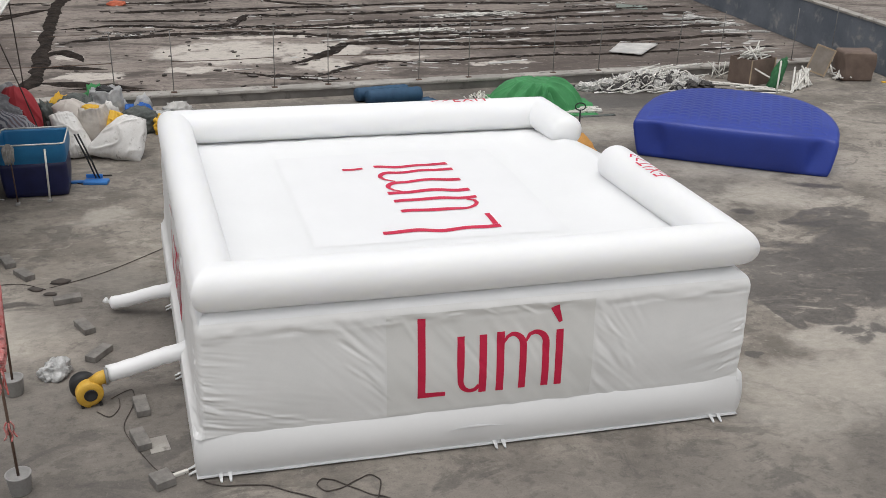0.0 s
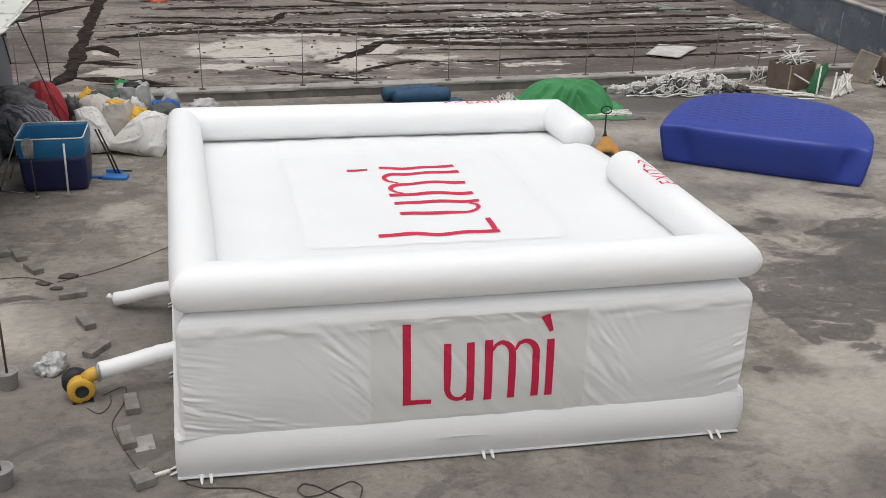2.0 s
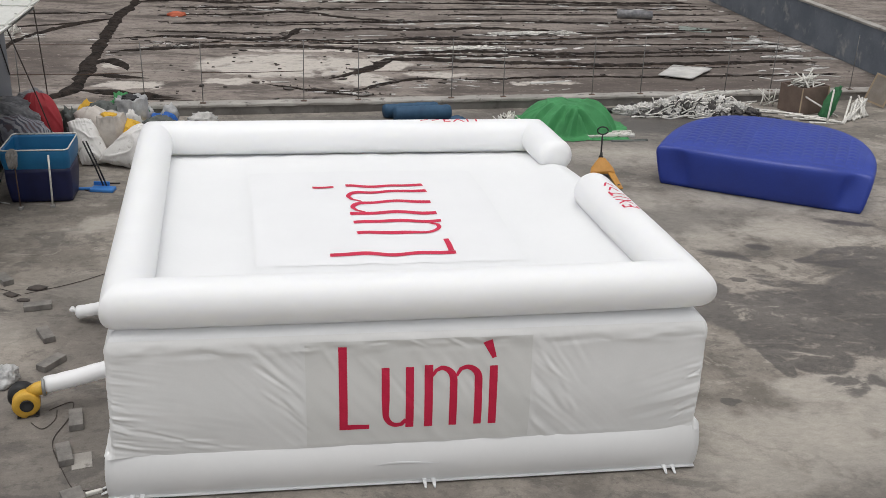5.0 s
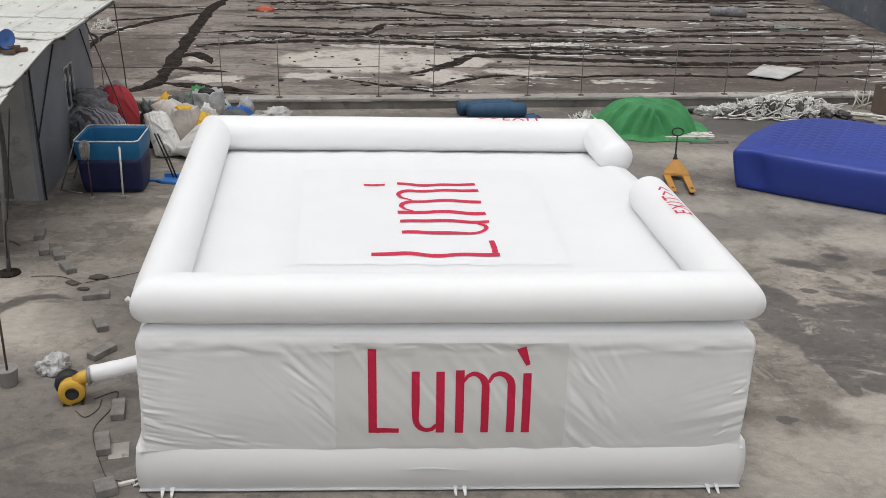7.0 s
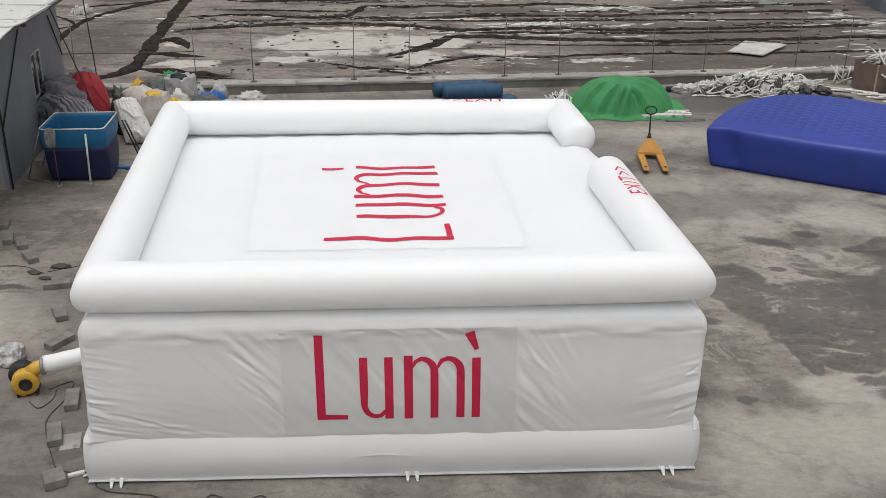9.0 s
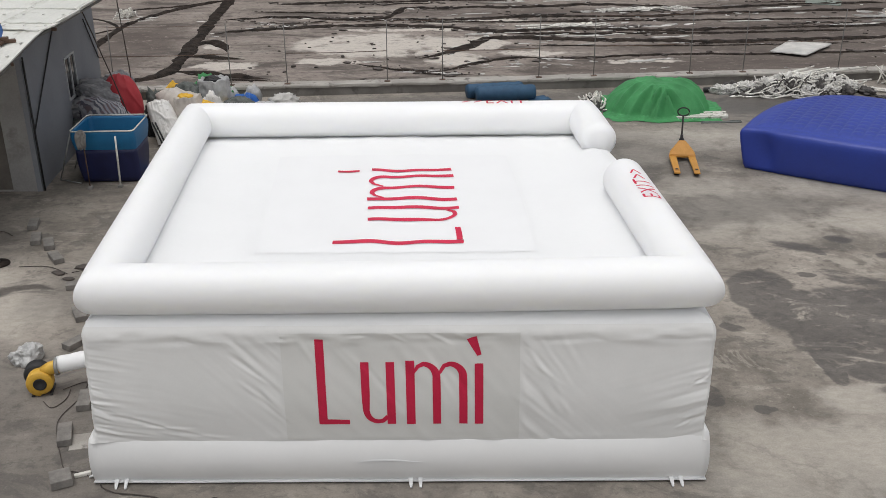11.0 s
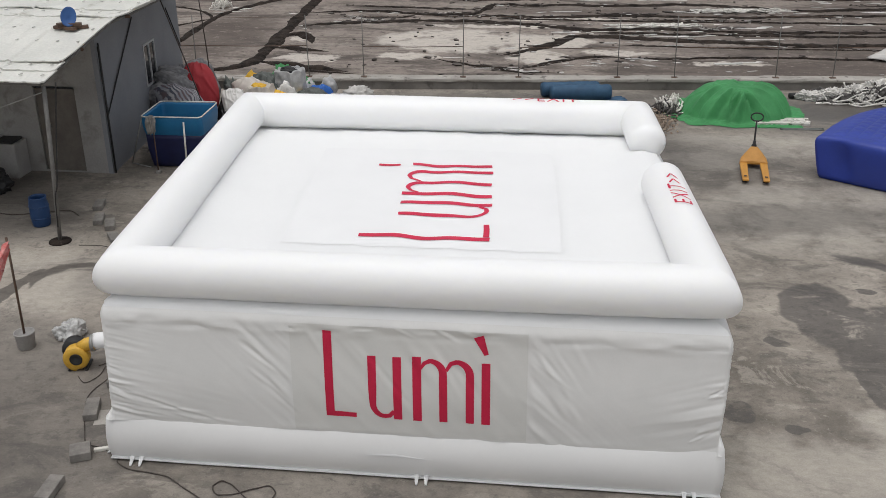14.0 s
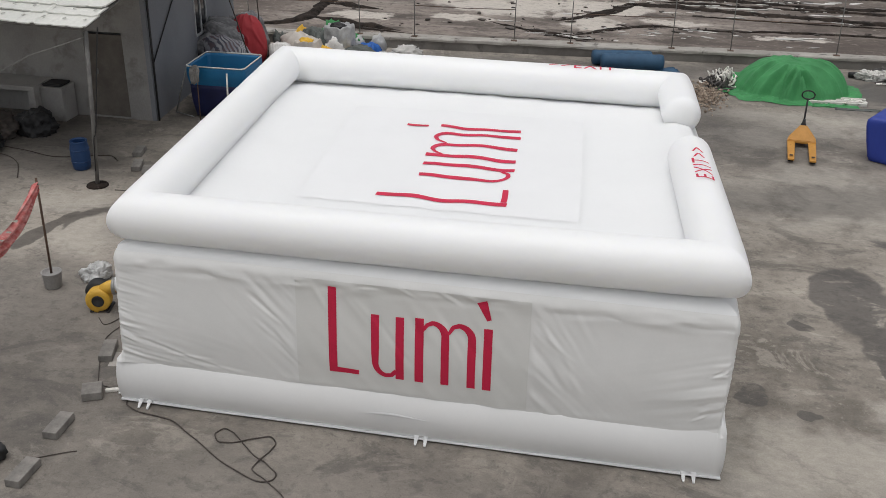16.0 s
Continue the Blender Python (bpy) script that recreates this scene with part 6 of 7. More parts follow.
q = random.Random(4)
fan_ends = []
for k in range(22):
    t = k / 21
    foot = Vector((14.0 + 1.15 * t, 16.2 + 0.75 * t, 0.03))
    head = Vector((15.1 + q.gauss(0, 0.10), 17.55 + q.gauss(0, 0.12), 0.10 + 0.36 * q.random()))
    fan_ends.append((foot.lerp(head, q.uniform(-0.05, 0.12)), head.lerp(foot, q.uniform(-0.1, 0.25))))
laid("pipe_pile", "fanned pile of white plastic pipes on the ground", fan_ends, 0.03, 1)
r2 = random.Random(12)
heap_ends = []
for _ in range(15):
    c = Vector((r2.uniform(8.6, 11.6), r2.uniform(16.85, 17.35), 0))
    d = Vector((math.cos(r2.gauss(0, 0.7)), math.sin(r2.gauss(0, 0.7)), 0)) * r2.uniform(0.25, 0.55)
    heap_ends.append((c - d + Vector((0, 0, 0.03 + 0.30 * r2.random())), c + d + Vector((0, 0, 0.05 + 0.35 * r2.random()))))
laid("pipe_pile", "dirty white pipe ends sticking in the hose heap", heap_ends, 0.02, 6)
strap_ends = []
for k in range(9):
    strap_ends.append(((8.75 + 0.10 * k + r2.uniform(-0.1, 0.1), 17.45 + 0.02 * k, 0.24 + 0.05 * r2.random()), (10.3 + 0.20 * k, 17.75 + r2.uniform(-0.1, 0.12), 0.46 + 0.12 * r2.random())))
laid("pipe_pile", "long pale strips fanned over the hose heap", strap_ends, 0.022, 7)
laid("pipe_pile", "two white pipes leaning on the crate", [((14.2, 16.9, 0.02), (13.2, 17.16, 0.56)), ((13.55, 16.2, 0.02), (13.92, 16.85, 0.82))], 0.026, 2)
laid("pipe_pile", "short white plastic pipes beside the frame", [((16.5 + q.uniform(-0.3, 0.4), 17.5 + q.uniform(-0.2, 0.5), 0.03 + 0.12 * q.random()), (16.6 + q.uniform(-0.2, 0.6), 17.9 + q.uniform(-0.2, 0.4), 0.06 + 0.3 * q.random())) for _ in range(12)], 0.026, 3)
laid("pipe_pile", "bent white wire and pipe scraps by the crate", [((12.6 + q.uniform(-0.3, 0.3), 18.1 + q.uniform(-0.2, 0.2), 0.03), (12.6 + q.uniform(-0.3, 0.3), 18.2 + q.uniform(-0.2, 0.2), 0.2 + 0.35 * q.random())) for _ in range(8)], 0.018, 4)
board_me = bm_mesh("white_board", soft_box(1.0, 0.11, 0.025, 0.004), M_pipe)
for k in range(13):
    t = k / 12
    far_ = k < 6
    x, y = (11.75 + 1.0 * (k / 5), 17.65 - 0.5 * (k / 5)) if far_ else (13.0 + 0.6 * ((k - 6) / 6), 17.0 - 0.75 * ((k - 6) / 6))
    thing("white_board", pose(x + q.uniform(-0.05, 0.05), y, 0.002 + 0.027 * (k % 3), 0, 0, q.uniform(-28, -12) if far_ else q.uniform(-30, 0)), "pale plastic board lying flat by the crate", "board", "boards by the crate", data=board_me)


def crate(name, loc, size, turn, label):
    sx, sy, sz = size
    root = thing(name, pose(*loc, 0, 0, turn), label, "crate", "crates by the kerb")
    t = 0.03
    for nm, bm in (("side", soft_box(sx, t, sz, 0.005, Matrix.Translation((0, -sy / 2, 0.02)))), ("side", soft_box(sx, t, sz, 0.005, Matrix.Translation((0, sy / 2, 0.02)))),
                   ("end", soft_box(t, sy - t - 0.004, sz, 0.005, Matrix.Translation((-sx / 2 + t / 2, 0, 0.02)))), ("end", soft_box(t, sy - t - 0.004, sz, 0.005, Matrix.Translation((sx / 2 - t / 2, 0, 0.02)))),
                   ("bottom", soft_box(sx - 0.01, sy - 0.01, 0.02, 0.004))):
        part(nm, bm_mesh(nm, bm, M_crate), root)
    for x in (-sx / 2, sx / 2):
        part("corner_strip", bm_mesh("corner_strip", soft_box(0.05, 0.012, sz + 0.01, 0.003, Matrix.Translation((x * 0.97, -sy / 2 - 0.022, 0.015))), M_wood), root, "pale wooden corner strip")
    return root


crate("crate", (13.43, 17.66, 0), (1.08, 0.82, 0.77), 22, "dark brown open crate full of white pipes")
box_bm = soft_box(1.0, 0.85, 0.90, 0.07, segments=3)
bmesh.ops.subdivide_edges(box_bm, edges=box_bm.edges[:], cuts=3, use_grid_fill=True)
for v_ in box_bm.verts:
    d_ = 0.05 * noise.fractal(v_.co * 2.2, 0.9, 2, 3)
    v_.co += Vector((d_, -d_, 0.6 * d_ if v_.co.z > 0.05 else 0))
thing("brown_sack", pose(16.98, 17.78, 0, 0, 0, -8), "square brown packed sack standing by the kerb", "sack", data=bm_mesh("brown_sack", box_bm, M_crate, True))
poles("crate_pipes", (13.43, 17.66, 0.66), 30, 0.16, 0.62, 25, 40, 0.022, 0.26, "white plastic pipes heaped in the crate", 14)
frame_thing = thing("wooden_frame", pose(16.12, 17.95, 0.015, -6, 16, -32), "leaning rectangular wooden frame with a mesh panel", "frame")
for nm, sx, sz, x, z in (("stile", 0.05, 0.88, -0.60, 0), ("stile", 0.05, 0.88, -0.025, 0), ("bar", 0.52, 0.05, -0.3125, 0.0), ("bar", 0.52, 0.05, -0.3125, 0.83)):
    part(nm, bm_mesh(nm, soft_box(sx, 0.04, sz, 0.004, Matrix.Translation((x, 0, z))), M_wood), frame_thing, "pale wooden frame piece")
part("panel", bm_mesh("panel", soft_box(0.52, 0.012, 0.775, 0.002, Matrix.Translation((-0.3125, 0, 0.053))), M_panelboard), frame_thing, "brown panel")
net_tmp = lump("green_net", (0.36, 0.30, 0.86), M_net, 6, 0.3, 1.7, 4, 0.6, 0.35)
for v_ in net_tmp.vertices:
    v_.co.x += 0.52 * v_.co.z
    v_.co.y += 0.30 * v_.co.z
thing("green_net", pose(13.78, 16.92, 0), "bundle of green netting leaning against the crate", "netting", data=net_tmp)
thing("yellow_strip", pose(18.0, 17.2, 0, 0, 0, 6), "yellow-green plastic strip on the ground", "strip", data=bm_mesh("yellow_strip", soft_box(0.7, 0.12, 0.03, 0.005), M_sackyellow))


# ---------------------------------------------------------------- shed with a lean-to roof
SHED = Vector((-7.34, 9.25, 0))
shed = thing("shed", Matrix.Translation(SHED), "grey sheet-clad shed with a cream metal lean-to roof on steel posts", "shed")
SA = radians(97)
SD = Vector((math.cos(SA), math.sin(SA), 0))
FD = Vector((-math.cos(radians(2)), -math.sin(radians(2)), 0))
SN = Vector((math.sin(SA), -math.cos(SA), 0))


def wall_slab(name, a, d, length, height, out, material, thick=0.10, holes=()):
    """A wall of given thickness from a along d, its outer face on the line; holes are (from, to, low, high)."""
    xs = sorted({0.0, length, *[h[0] for h in holes], *[h[1] for h in holes]})
    zs = sorted({0.0, height, *[h[2] for h in holes], *[h[3] for h in holes]})
    bm = bmesh.new()
    for x0, x1 in zip(xs, xs[1:]):
        for z0, z1 in zip(zs, zs[1:]):
            if any(h[0] <= x0 and x1 <= h[1] and h[2] <= z0 and z1 <= h[3] for h in holes):
                continue
            q = []
            for x, y, z in ((x0, 0, z0), (x1, 0, z0), (x1, 1, z0), (x0, 1, z0), (x0, 0, z1), (x1, 0, z1), (x1, 1, z1), (x0, 1, z1)):
                q.append(bm.verts.new(a + d * x - out * thick * y + Vector((0, 0, z))))
            for f in ((0, 3, 2, 1), (4, 5, 6, 7), (0, 1, 5, 4), (1, 2, 6, 5), (2, 3, 7, 6), (3, 0, 4, 7)):
                bm.faces.new([q[i] for i in f])
    bmesh.ops.remove_doubles(bm, verts=bm.verts, dist=0.0005)
    return bm_mesh(name, bm, material)


WIN = (2.70, 3.51, 1.14, 2.12)
part("wall", wall_slab("wall", Vector(), SD, 5.55, 3.22, SN, M_shed, 0.1, (WIN,)), shed, "grey sheet side wall")
FO = Vector((FD.y, -FD.x, 0)) * -1
if FO.y > 0:
    FO = -FO
DOOR = (0.50, 1.40, 0.03, 1.86)
part("wall", wall_slab("wall", FD * 0.102, FD, 5.6, 3.22, FO, M_shedfront, 0.1, (DOOR,)), shed, "dusty plastered front wall under the roof")
BACK = SD * 5.45
part("wall", wall_slab("wall", BACK + FD * 0.102, FD, 5.6, 3.22, -FO, M_shed, 0.1), shed, "grey sheet back wall")
part("wall", wall_slab("wall", FD * 5.7 + SD * 0.11, SD, 5.2, 3.22, -SN, M_shed, 0.1), shed, "grey sheet far side wall")
part("floor", bm_mesh("floor", soft_box(5.4, 4.8, 0.02, 0.003, Matrix.Translation(SD * 2.6 + FD * 2.9)), M_shedfront), shed, "dusty concrete floor")

door = part("door", wall_slab("door", FD * (0.102 + DOOR[0] + 0.02) - FO * 0.03, FD, DOOR[1] - DOOR[0] - 0.04, 1.80, FO, M_wood2, 0.04), shed, "dull brown plank door")
part("door_handle", bm_mesh("door_handle", soft_box(0.03, 0.05, 0.12, 0.006, Matrix.Translation(FD * 1.26 - FO * 0.005 + Vector((0, 0, 0.95)))), M_steel), door, "steel handle")

window = part("window", wall_slab("window", SD * (WIN[0] + 0.004) + Vector((0, 0, 1.144)) + SN * 0.02, SD, WIN[1] - WIN[0] - 0.008, 0.972, SN, M_frame, 0.05, ((0.045, 0.375, 0.045, 0.927), (0.43, 0.757, 0.045, 0.927))), shed, "white-framed sliding window")
for x in (0.047, 0.432):
    part("pane", wall_slab("pane", SD * (WIN[0] + 0.004 + x) + Vector((0, 0, 1.144 + 0.047)) - SN * 0.005, SD, 0.324, 0.878, SN, M_glass, 0.008), window, "dark glass pane")

# dark bracing rods on the side wall
for a, b in (((0.06, 0.05), (0.10, 2.75)), ((0.06, 1.24), (2.20, 2.86)), ((4.58, 2.62), (5.42, 1.52))):
    p = [SD * s + SN * 0.03 + Vector((0, 0, z)) for s, z in (a, b)]
    part("brace", tube("brace", p, 0.016, M_black, 6), shed, "dark steel bracing rod")
part("downpipe", tube("downpipe", [SD * 0.0 + SN * 0.05 + Vector((0, 0, 0.02)), SD * 0.02 + SN * 0.05 + Vector((0, 0, 2.7))], 0.02, M_black, 8), shed, "dark downpipe at the corner")

EDGE = [(-6.31, 5.58, 2.93), (-6.38, 6.36, 3.045), (-6.49, 8.62, 3.385), (-6.40, 8.78, 3.39), (-6.53, 10.75, 3.39), (-6.80, 13.97, 3.38)]


def edge_at(y):
    for a, b in zip(EDGE, EDGE[1:]):
        if y <= b[1] or b is EDGE[-1]:
            t = (y - a[1]) / (b[1] - a[1])
            return Vector(a).lerp(Vector(b), t)


def roof_sheet(y0, y1, lift):
    """One course of ribbed roof sheets."""
    verts, faces = [], []
    nu, nv = 176, 5
    for side in (0, 1):
        for j in range(nv + 1):
            e = edge_at(y0 + (y1 - y0) * j / nv)
            for i in range(nu + 1):
                x = 7.4 * i / nu
                rib = (0.022 if i % 24 in (0, 1) else 0.008) if i % 8 in (0, 1) else (-0.05 if i % 24 == 2 and y0 > 9 else 0.0)
                sag = 0.010 * noise.noise(Vector((x * 0.9, y0 * 2 + j, 2)))
                p = e + Vector((-x, 0.012 * x, rib + sag + lift + 0.014 * (1 - j / nv) + (0.085 * max(0.0, noise.noise(Vector((x * 0.7, y0 * 5, 7)))) if j == 0 else 0.0)))
                verts.append(p - SHED - Vector((0, 0, 0.022 * side)))
    k = (nu + 1) * (nv + 1)
    for j in range(nv):
        for i in range(nu):
            a = j * (nu + 1) + i
            faces += [(a, a + nu + 1, a + nu + 2, a + 1), (k + a, k + a + 1, k + a + nu + 2, k + a + nu + 1)]
    for i in range(nu):
        faces += [(i, i + 1, k + i + 1, k + i), (k - nu - 1 + i, 2 * k - nu - 1 + i, 2 * k - nu + i, k - nu + i)]
    for j in range(nv):
        a, b = j * (nu + 1), (j + 1) * (nu + 1)
        faces += [(a, k + a, k + b, b), (a + nu, b + nu, k + b + nu, k + a + nu)]
    return mesh_of("roof_sheet", verts, faces, M_roof)


for y0, y1, lift in ((5.58, 6.12, 0.0), (6.04, 6.45, 0.018), (6.36, 8.66, 0.034), (8.58, 9.32, 0.03), (9.22, 10.72, 0.045), (10.62, 12.95, 0.06), (12.85, 13.97, 0.075)):
    part("roof_sheet", roof_sheet(y0, y1, lift), shed, "cream ribbed roof sheet")
dots = []
for y, up in ((5.85, 0.03), (6.25, 0.048), (7.3, 0.058), (7.95, 0.05), (8.95, 0.058), (9.95, 0.07), (11.8, 0.08), (13.4, 0.095)):
    e = edge_at(y)
    for k in range(18):
        x = 0.15 + k * 0.40
        dots.append(e + Vector((-x, 0.012 * x, up)) - SHED)
dot_me = bm_mesh("roof_fastener", soft_box(0.035, 0.085, 0.010, 0.004), M_fixing)
for p in dots:
    part("roof_fastener", dot_me, shed, "", Matrix.Translation(p))
part("gutter_beam", bm_mesh("gutter_beam", soft_box(7.2, 0.06, 0.07, 0.01, Matrix.Translation(Vector((-6.45, 5.80, 2.83)) - SHED) @ pose(-3.65, 0.04, 0, 0, 0, -0.7)), M_post), shed, "dark steel eaves beam")
for y in (7.25, 9.2):
    e = edge_at(y) - SHED
    part("purlin", tube("purlin", [e + Vector((-0.05, 0, -0.06)), e + Vector((-7.2, 0.09, -0.06))], 0.035, M_rust, 6), shed, "dark steel purlin")
rafter_a, rafter_b = edge_at(5.72) - SHED + Vector((-0.12, 0, -0.06)), edge_at(13.4) - SHED + Vector((-0.12, 0, -0.06))
part("rafter", tube("rafter", [rafter_a, edge_at(8.6) - SHED + Vector((-0.12, 0, -0.06)), edge_at(9.0) - SHED + Vector((-0.16, 0, -0.06)), rafter_b], 0.03, M_post, 6), shed, "dark steel rafter under the roof edge")
post = part("post", tube("post", [Vector((-6.62, 5.72, 0.0)) - SHED, Vector((-6.52, 5.73, 1.4)) - SHED, Vector((-6.43, 5.74, 2.84)) - SHED], 0.036, M_post, 12), shed, "grey steel roof post")
part("post_base", lathe("post_base", ((0.20, 0.0), (0.19, 0.025), (0.12, 0.04), (0.06, 0.05)), M_tar, 18, Matrix.Translation(Vector((-6.62, 5.72, 0)) - SHED)), post, "dark crumbled concrete foot")
part("post_cable", tube("post_cable", smooth_path([Vector((-6.17, 5.70, 2.93)) - SHED, Vector((-6.30, 5.68, 2.1)) - SHED, Vector((-6.46, 5.67, 1.1)) - SHED, Vector((-6.53, 5.67, 0.9)) - SHED, Vector((-6.585, 5.67, 0.3)) - SHED], 6), 0.011, M_black, 6), post, "black cable down the post")
part("guy_wire", tube("guy_wire", [Vector((-6.44, 5.8, 2.74)) - SHED, Vector((-7.9, 6.1, 2.2)) - SHED, Vector((-9.8, 6.4, 1.2)) - SHED], 0.012, M_steel, 6), shed, "steel stay wire")
part("post", tube("post", [Vector((-12.6, 5.3, 0.0)) - SHED, Vector((-12.6, 5.3, 2.8)) - SHED], 0.042, M_steel, 12), shed, "grey steel roof post")

# satellite dish held down with bricks
dish = thing("satellite_dish", Matrix.Translation((-7.05, 7.92, 3.335)) @ Matrix.Scale(0.95, 4), "small blue satellite dish weighted with bricks on the roof", "satellite dish")
part("reflector", lathe("reflector", ((0.0, 0.045), (0.09, 0.052), (0.17, 0.075), (0.205, 0.10), (0.205, 0.09), (0.17, 0.062), (0.09, 0.037), (0.0, 0.03)), M_dish, 28, pose(0, 0.02, 0.22, 70, 12, 25) @ Matrix.Diagonal((0.72, 0.95, 0.8, 1))), dish, "blue oval reflector")
part("stand", tube("stand", [(0.0, 0.05, 0.02), (0, 0.06, 0.12), (0.0, 0.04, 0.20)], 0.02, M_steel, 8), dish, "steel stand")
brick_me = bm_mesh("brick", soft_box(0.24, 0.11, 0.06, 0.006), M_rust)
for x, y, z, turn in ((-0.2, 0.0, 0, 10), (0.06, -0.09, 0, -8), (0.22, 0.08, 0, 30), (0.02, 0.13, 0, 5), (-0.12, -0.02, 0.062, 40), (0.12, 0.0, 0.062, 10)):
    part("brick", brick_me, dish, "", pose(x, y, z, 0, 0, turn))

# under the roof: bench, box, dark heap
bench = thing("work_bench", pose(-10.6, 8.75, 0, 0, 0, 2), "dusty pale masonry bench against the shed front", "bench")
part("top", bm_mesh("top", soft_box(1.9, 0.75, 0.10, 0.012, Matrix.Translation((0, 0, 0.70))), M_shedfront), bench)
for x in (-0.85, 0.85):
    part("leg", bm_mesh("leg", soft_box(0.16, 0.7, 0.70, 0.01, Matrix.Translation((x, 0, 0))), M_shedfront), bench)
box = thing("planter_box", pose(-9.42, 8.9, 0, 0, 0, 2), "pale concrete box with a dark open top", "box")
part("body", bm_mesh("body", soft_box(0.52, 0.5, 0.74, 0.02), M_shedfront), box)
# the box isn't hollow: a black slab gives the shade of its opening
part("dark_lid", bm_mesh("dark_lid", soft_box(0.42, 0.40, 0.05, 0.015, Matrix.Translation((0, 0, 0.742))), M_black), box, "black slab in place of the shaded open top")
for x, y, sx, sy, sz, mt, lab in ((-9.35, 7.95, 0.9, 0.7, 0.5, M_black, "heap of black plastic sheeting on the ground"), (-10.1, 7.6, 1.2, 0.9, 0.45, M_chip, "heap of dark scrap on the ground"), (-9.9, 6.9, 1.1, 0.8, 0.3, M_black, "flat heap of black sheeting"), (-11.2, 7.3, 1.4, 1.2, 0.5, M_chip, "heap of dark scrap on the ground")):
    thing("scrap_sheeting", pose(x, y, 0, 0, 0, x * 40), lab, "scrap heap", "heaps under the roof", data=lump("scrap_sheeting", (sx, sy, sz), mt, x, 0.32, 1.6, 5, 0.4, 0.20))
thing("hose", Matrix.Identity(4), "black hose lying on the concrete under the roof", "hose", data=tube("hose", smooth_path([(-9.6, 7.0, 0.02), (-8.9, 6.9, 0.02), (-8.2, 6.75, 0.02), (-7.6, 6.95, 0.02), (-7.2, 7.1, 0.02), (-6.9, 6.9, 0.02)], 6), 0.009, M_cord, 6))
thing("hose", Matrix.Identity(4), "black hose lying on the concrete under the roof", "hose", data=tube("hose", smooth_path([(-8.2, 5.6, 0.02), (-8.7, 6.3, 0.02), (-9.3, 6.6, 0.02), (-10.0, 6.4, 0.02)], 6), 0.009, M_cord, 6))

# blue drum
drum = thing("plastic_drum", pose(-7.36, 6.40, 0) @ Matrix.Diagonal((0.92, 0.92, 0.94, 1)), "blue open plastic drum standing on the concrete", "drum")
part("body", lathe("body", ((0.15, 0.0), (0.17, 0.015), (0.185, 0.12), (0.195, 0.3), (0.185, 0.47), (0.168, 0.56), (0.175, 0.575), (0.175, 0.60), (0.155, 0.60), (0.15, 0.56), (0.165, 0.3), (0.14, 0.04), (0.0, 0.03)), M_drum, 32), drum)
for z in (0.18, 0.42):
    part("hoop", lathe("hoop", ((0.188, z - 0.012), (0.199, z), (0.188, z + 0.012)), M_drum, 32), drum)

# ---------------------------------------------------------------- blue tub on its frame
tub = thing("folding_tub", pose(-6.13, 10.20, 0, 0, 0, 4), "blue folding water tub with a white tube frame", "tub")


def tub_ring(z, k):
    """A rounded rectangle of the tub at height z."""
    t = z / 1.18
    sx, sy, r = 0.60 + 0.05 * t - k, 0.38 + 0.22 * t - k, 0.10
    out = []
    for cx, cy, a0 in ((sx - r, sy - r, 0), (-sx + r, sy - r, 90), (-sx + r, -sy + r, 180), (sx - r, -sy + r, 270)):
        for s in range(6):
            a = radians(a0 + 90 * s / 5)
            out.append(Vector((cx + r * math.cos(a), cy + r * math.sin(a), z)))
    return out


def tub_shell(z0, z1, material, name, bottom=False, n=8):
    rings = [tub_ring(z0 + (z1 - z0) * i / n, -0.02 * math.sin(math.pi * i / n)) for i in range(n + 1)]
    rings += [tub_ring(z1 - (z1 - z0) * i / n, 0.025) for i in range(n + 1)]
    verts = [p for r in rings for p in r]
    m = 24
    faces = [(i * m + k, i * m + (k + 1) % m, (i + 1) * m + (k + 1) % m, (i + 1) * m + k) for i in range(len(rings) - 1) for k in range(m)]
    if bottom:
        faces += [tuple(range(m - 1, -1, -1)), tuple(range((len(rings) - 1) * m, len(rings) * m))]
    return mesh_of(name, verts, faces, material, True)


part("lower_wall", tub_shell(0.03, 0.76, M_tubdark, "lower_wall", True), tub, "navy lower wall")
part("upper_wall", tub_shell(0.762, 1.16, M_tubtop, "upper_wall"), tub, "sky-blue upper wall")
RX, RY, RC = 0.645, 0.60, 0.10
for a, b in (((-RX + RC, -RY), (RX - RC, -RY)), ((RX, -RY + RC), (RX, RY - RC)), ((RX - RC, RY), (-RX + RC, RY)), ((-RX, RY - RC), (-RX, -RY + RC))):
    part("rim_tube", tube("rim_tube", [(a[0], a[1], 1.18), (b[0], b[1], 1.18)], 0.014, M_pipe, 10), tub, "white rim tube")
for cx, cy, a0 in ((RX - RC, -RY + RC, 270), (RX - RC, RY - RC, 0), (-RX + RC, RY - RC, 90), (-RX + RC, -RY + RC, 180)):
    bend = [(cx + RC * math.cos(radians(a0 + 15 * k)), cy + RC * math.sin(radians(a0 + 15 * k)), 1.18) for k in range(7)]
    part("rim_bend", tube("rim_bend", bend, 0.0145, M_pipe, 10), tub, "white bent rim corner")
for x, y, fx, fy in ((-0.63, -0.55, -1.12, -0.22), (-0.63, 0.58, -1.05, 0.50)):
    part("leg", tube("leg", [(x, y, 1.16), (fx, fy, 0.02)], 0.014, M_steel, 8), tub, "white slanting frame leg")
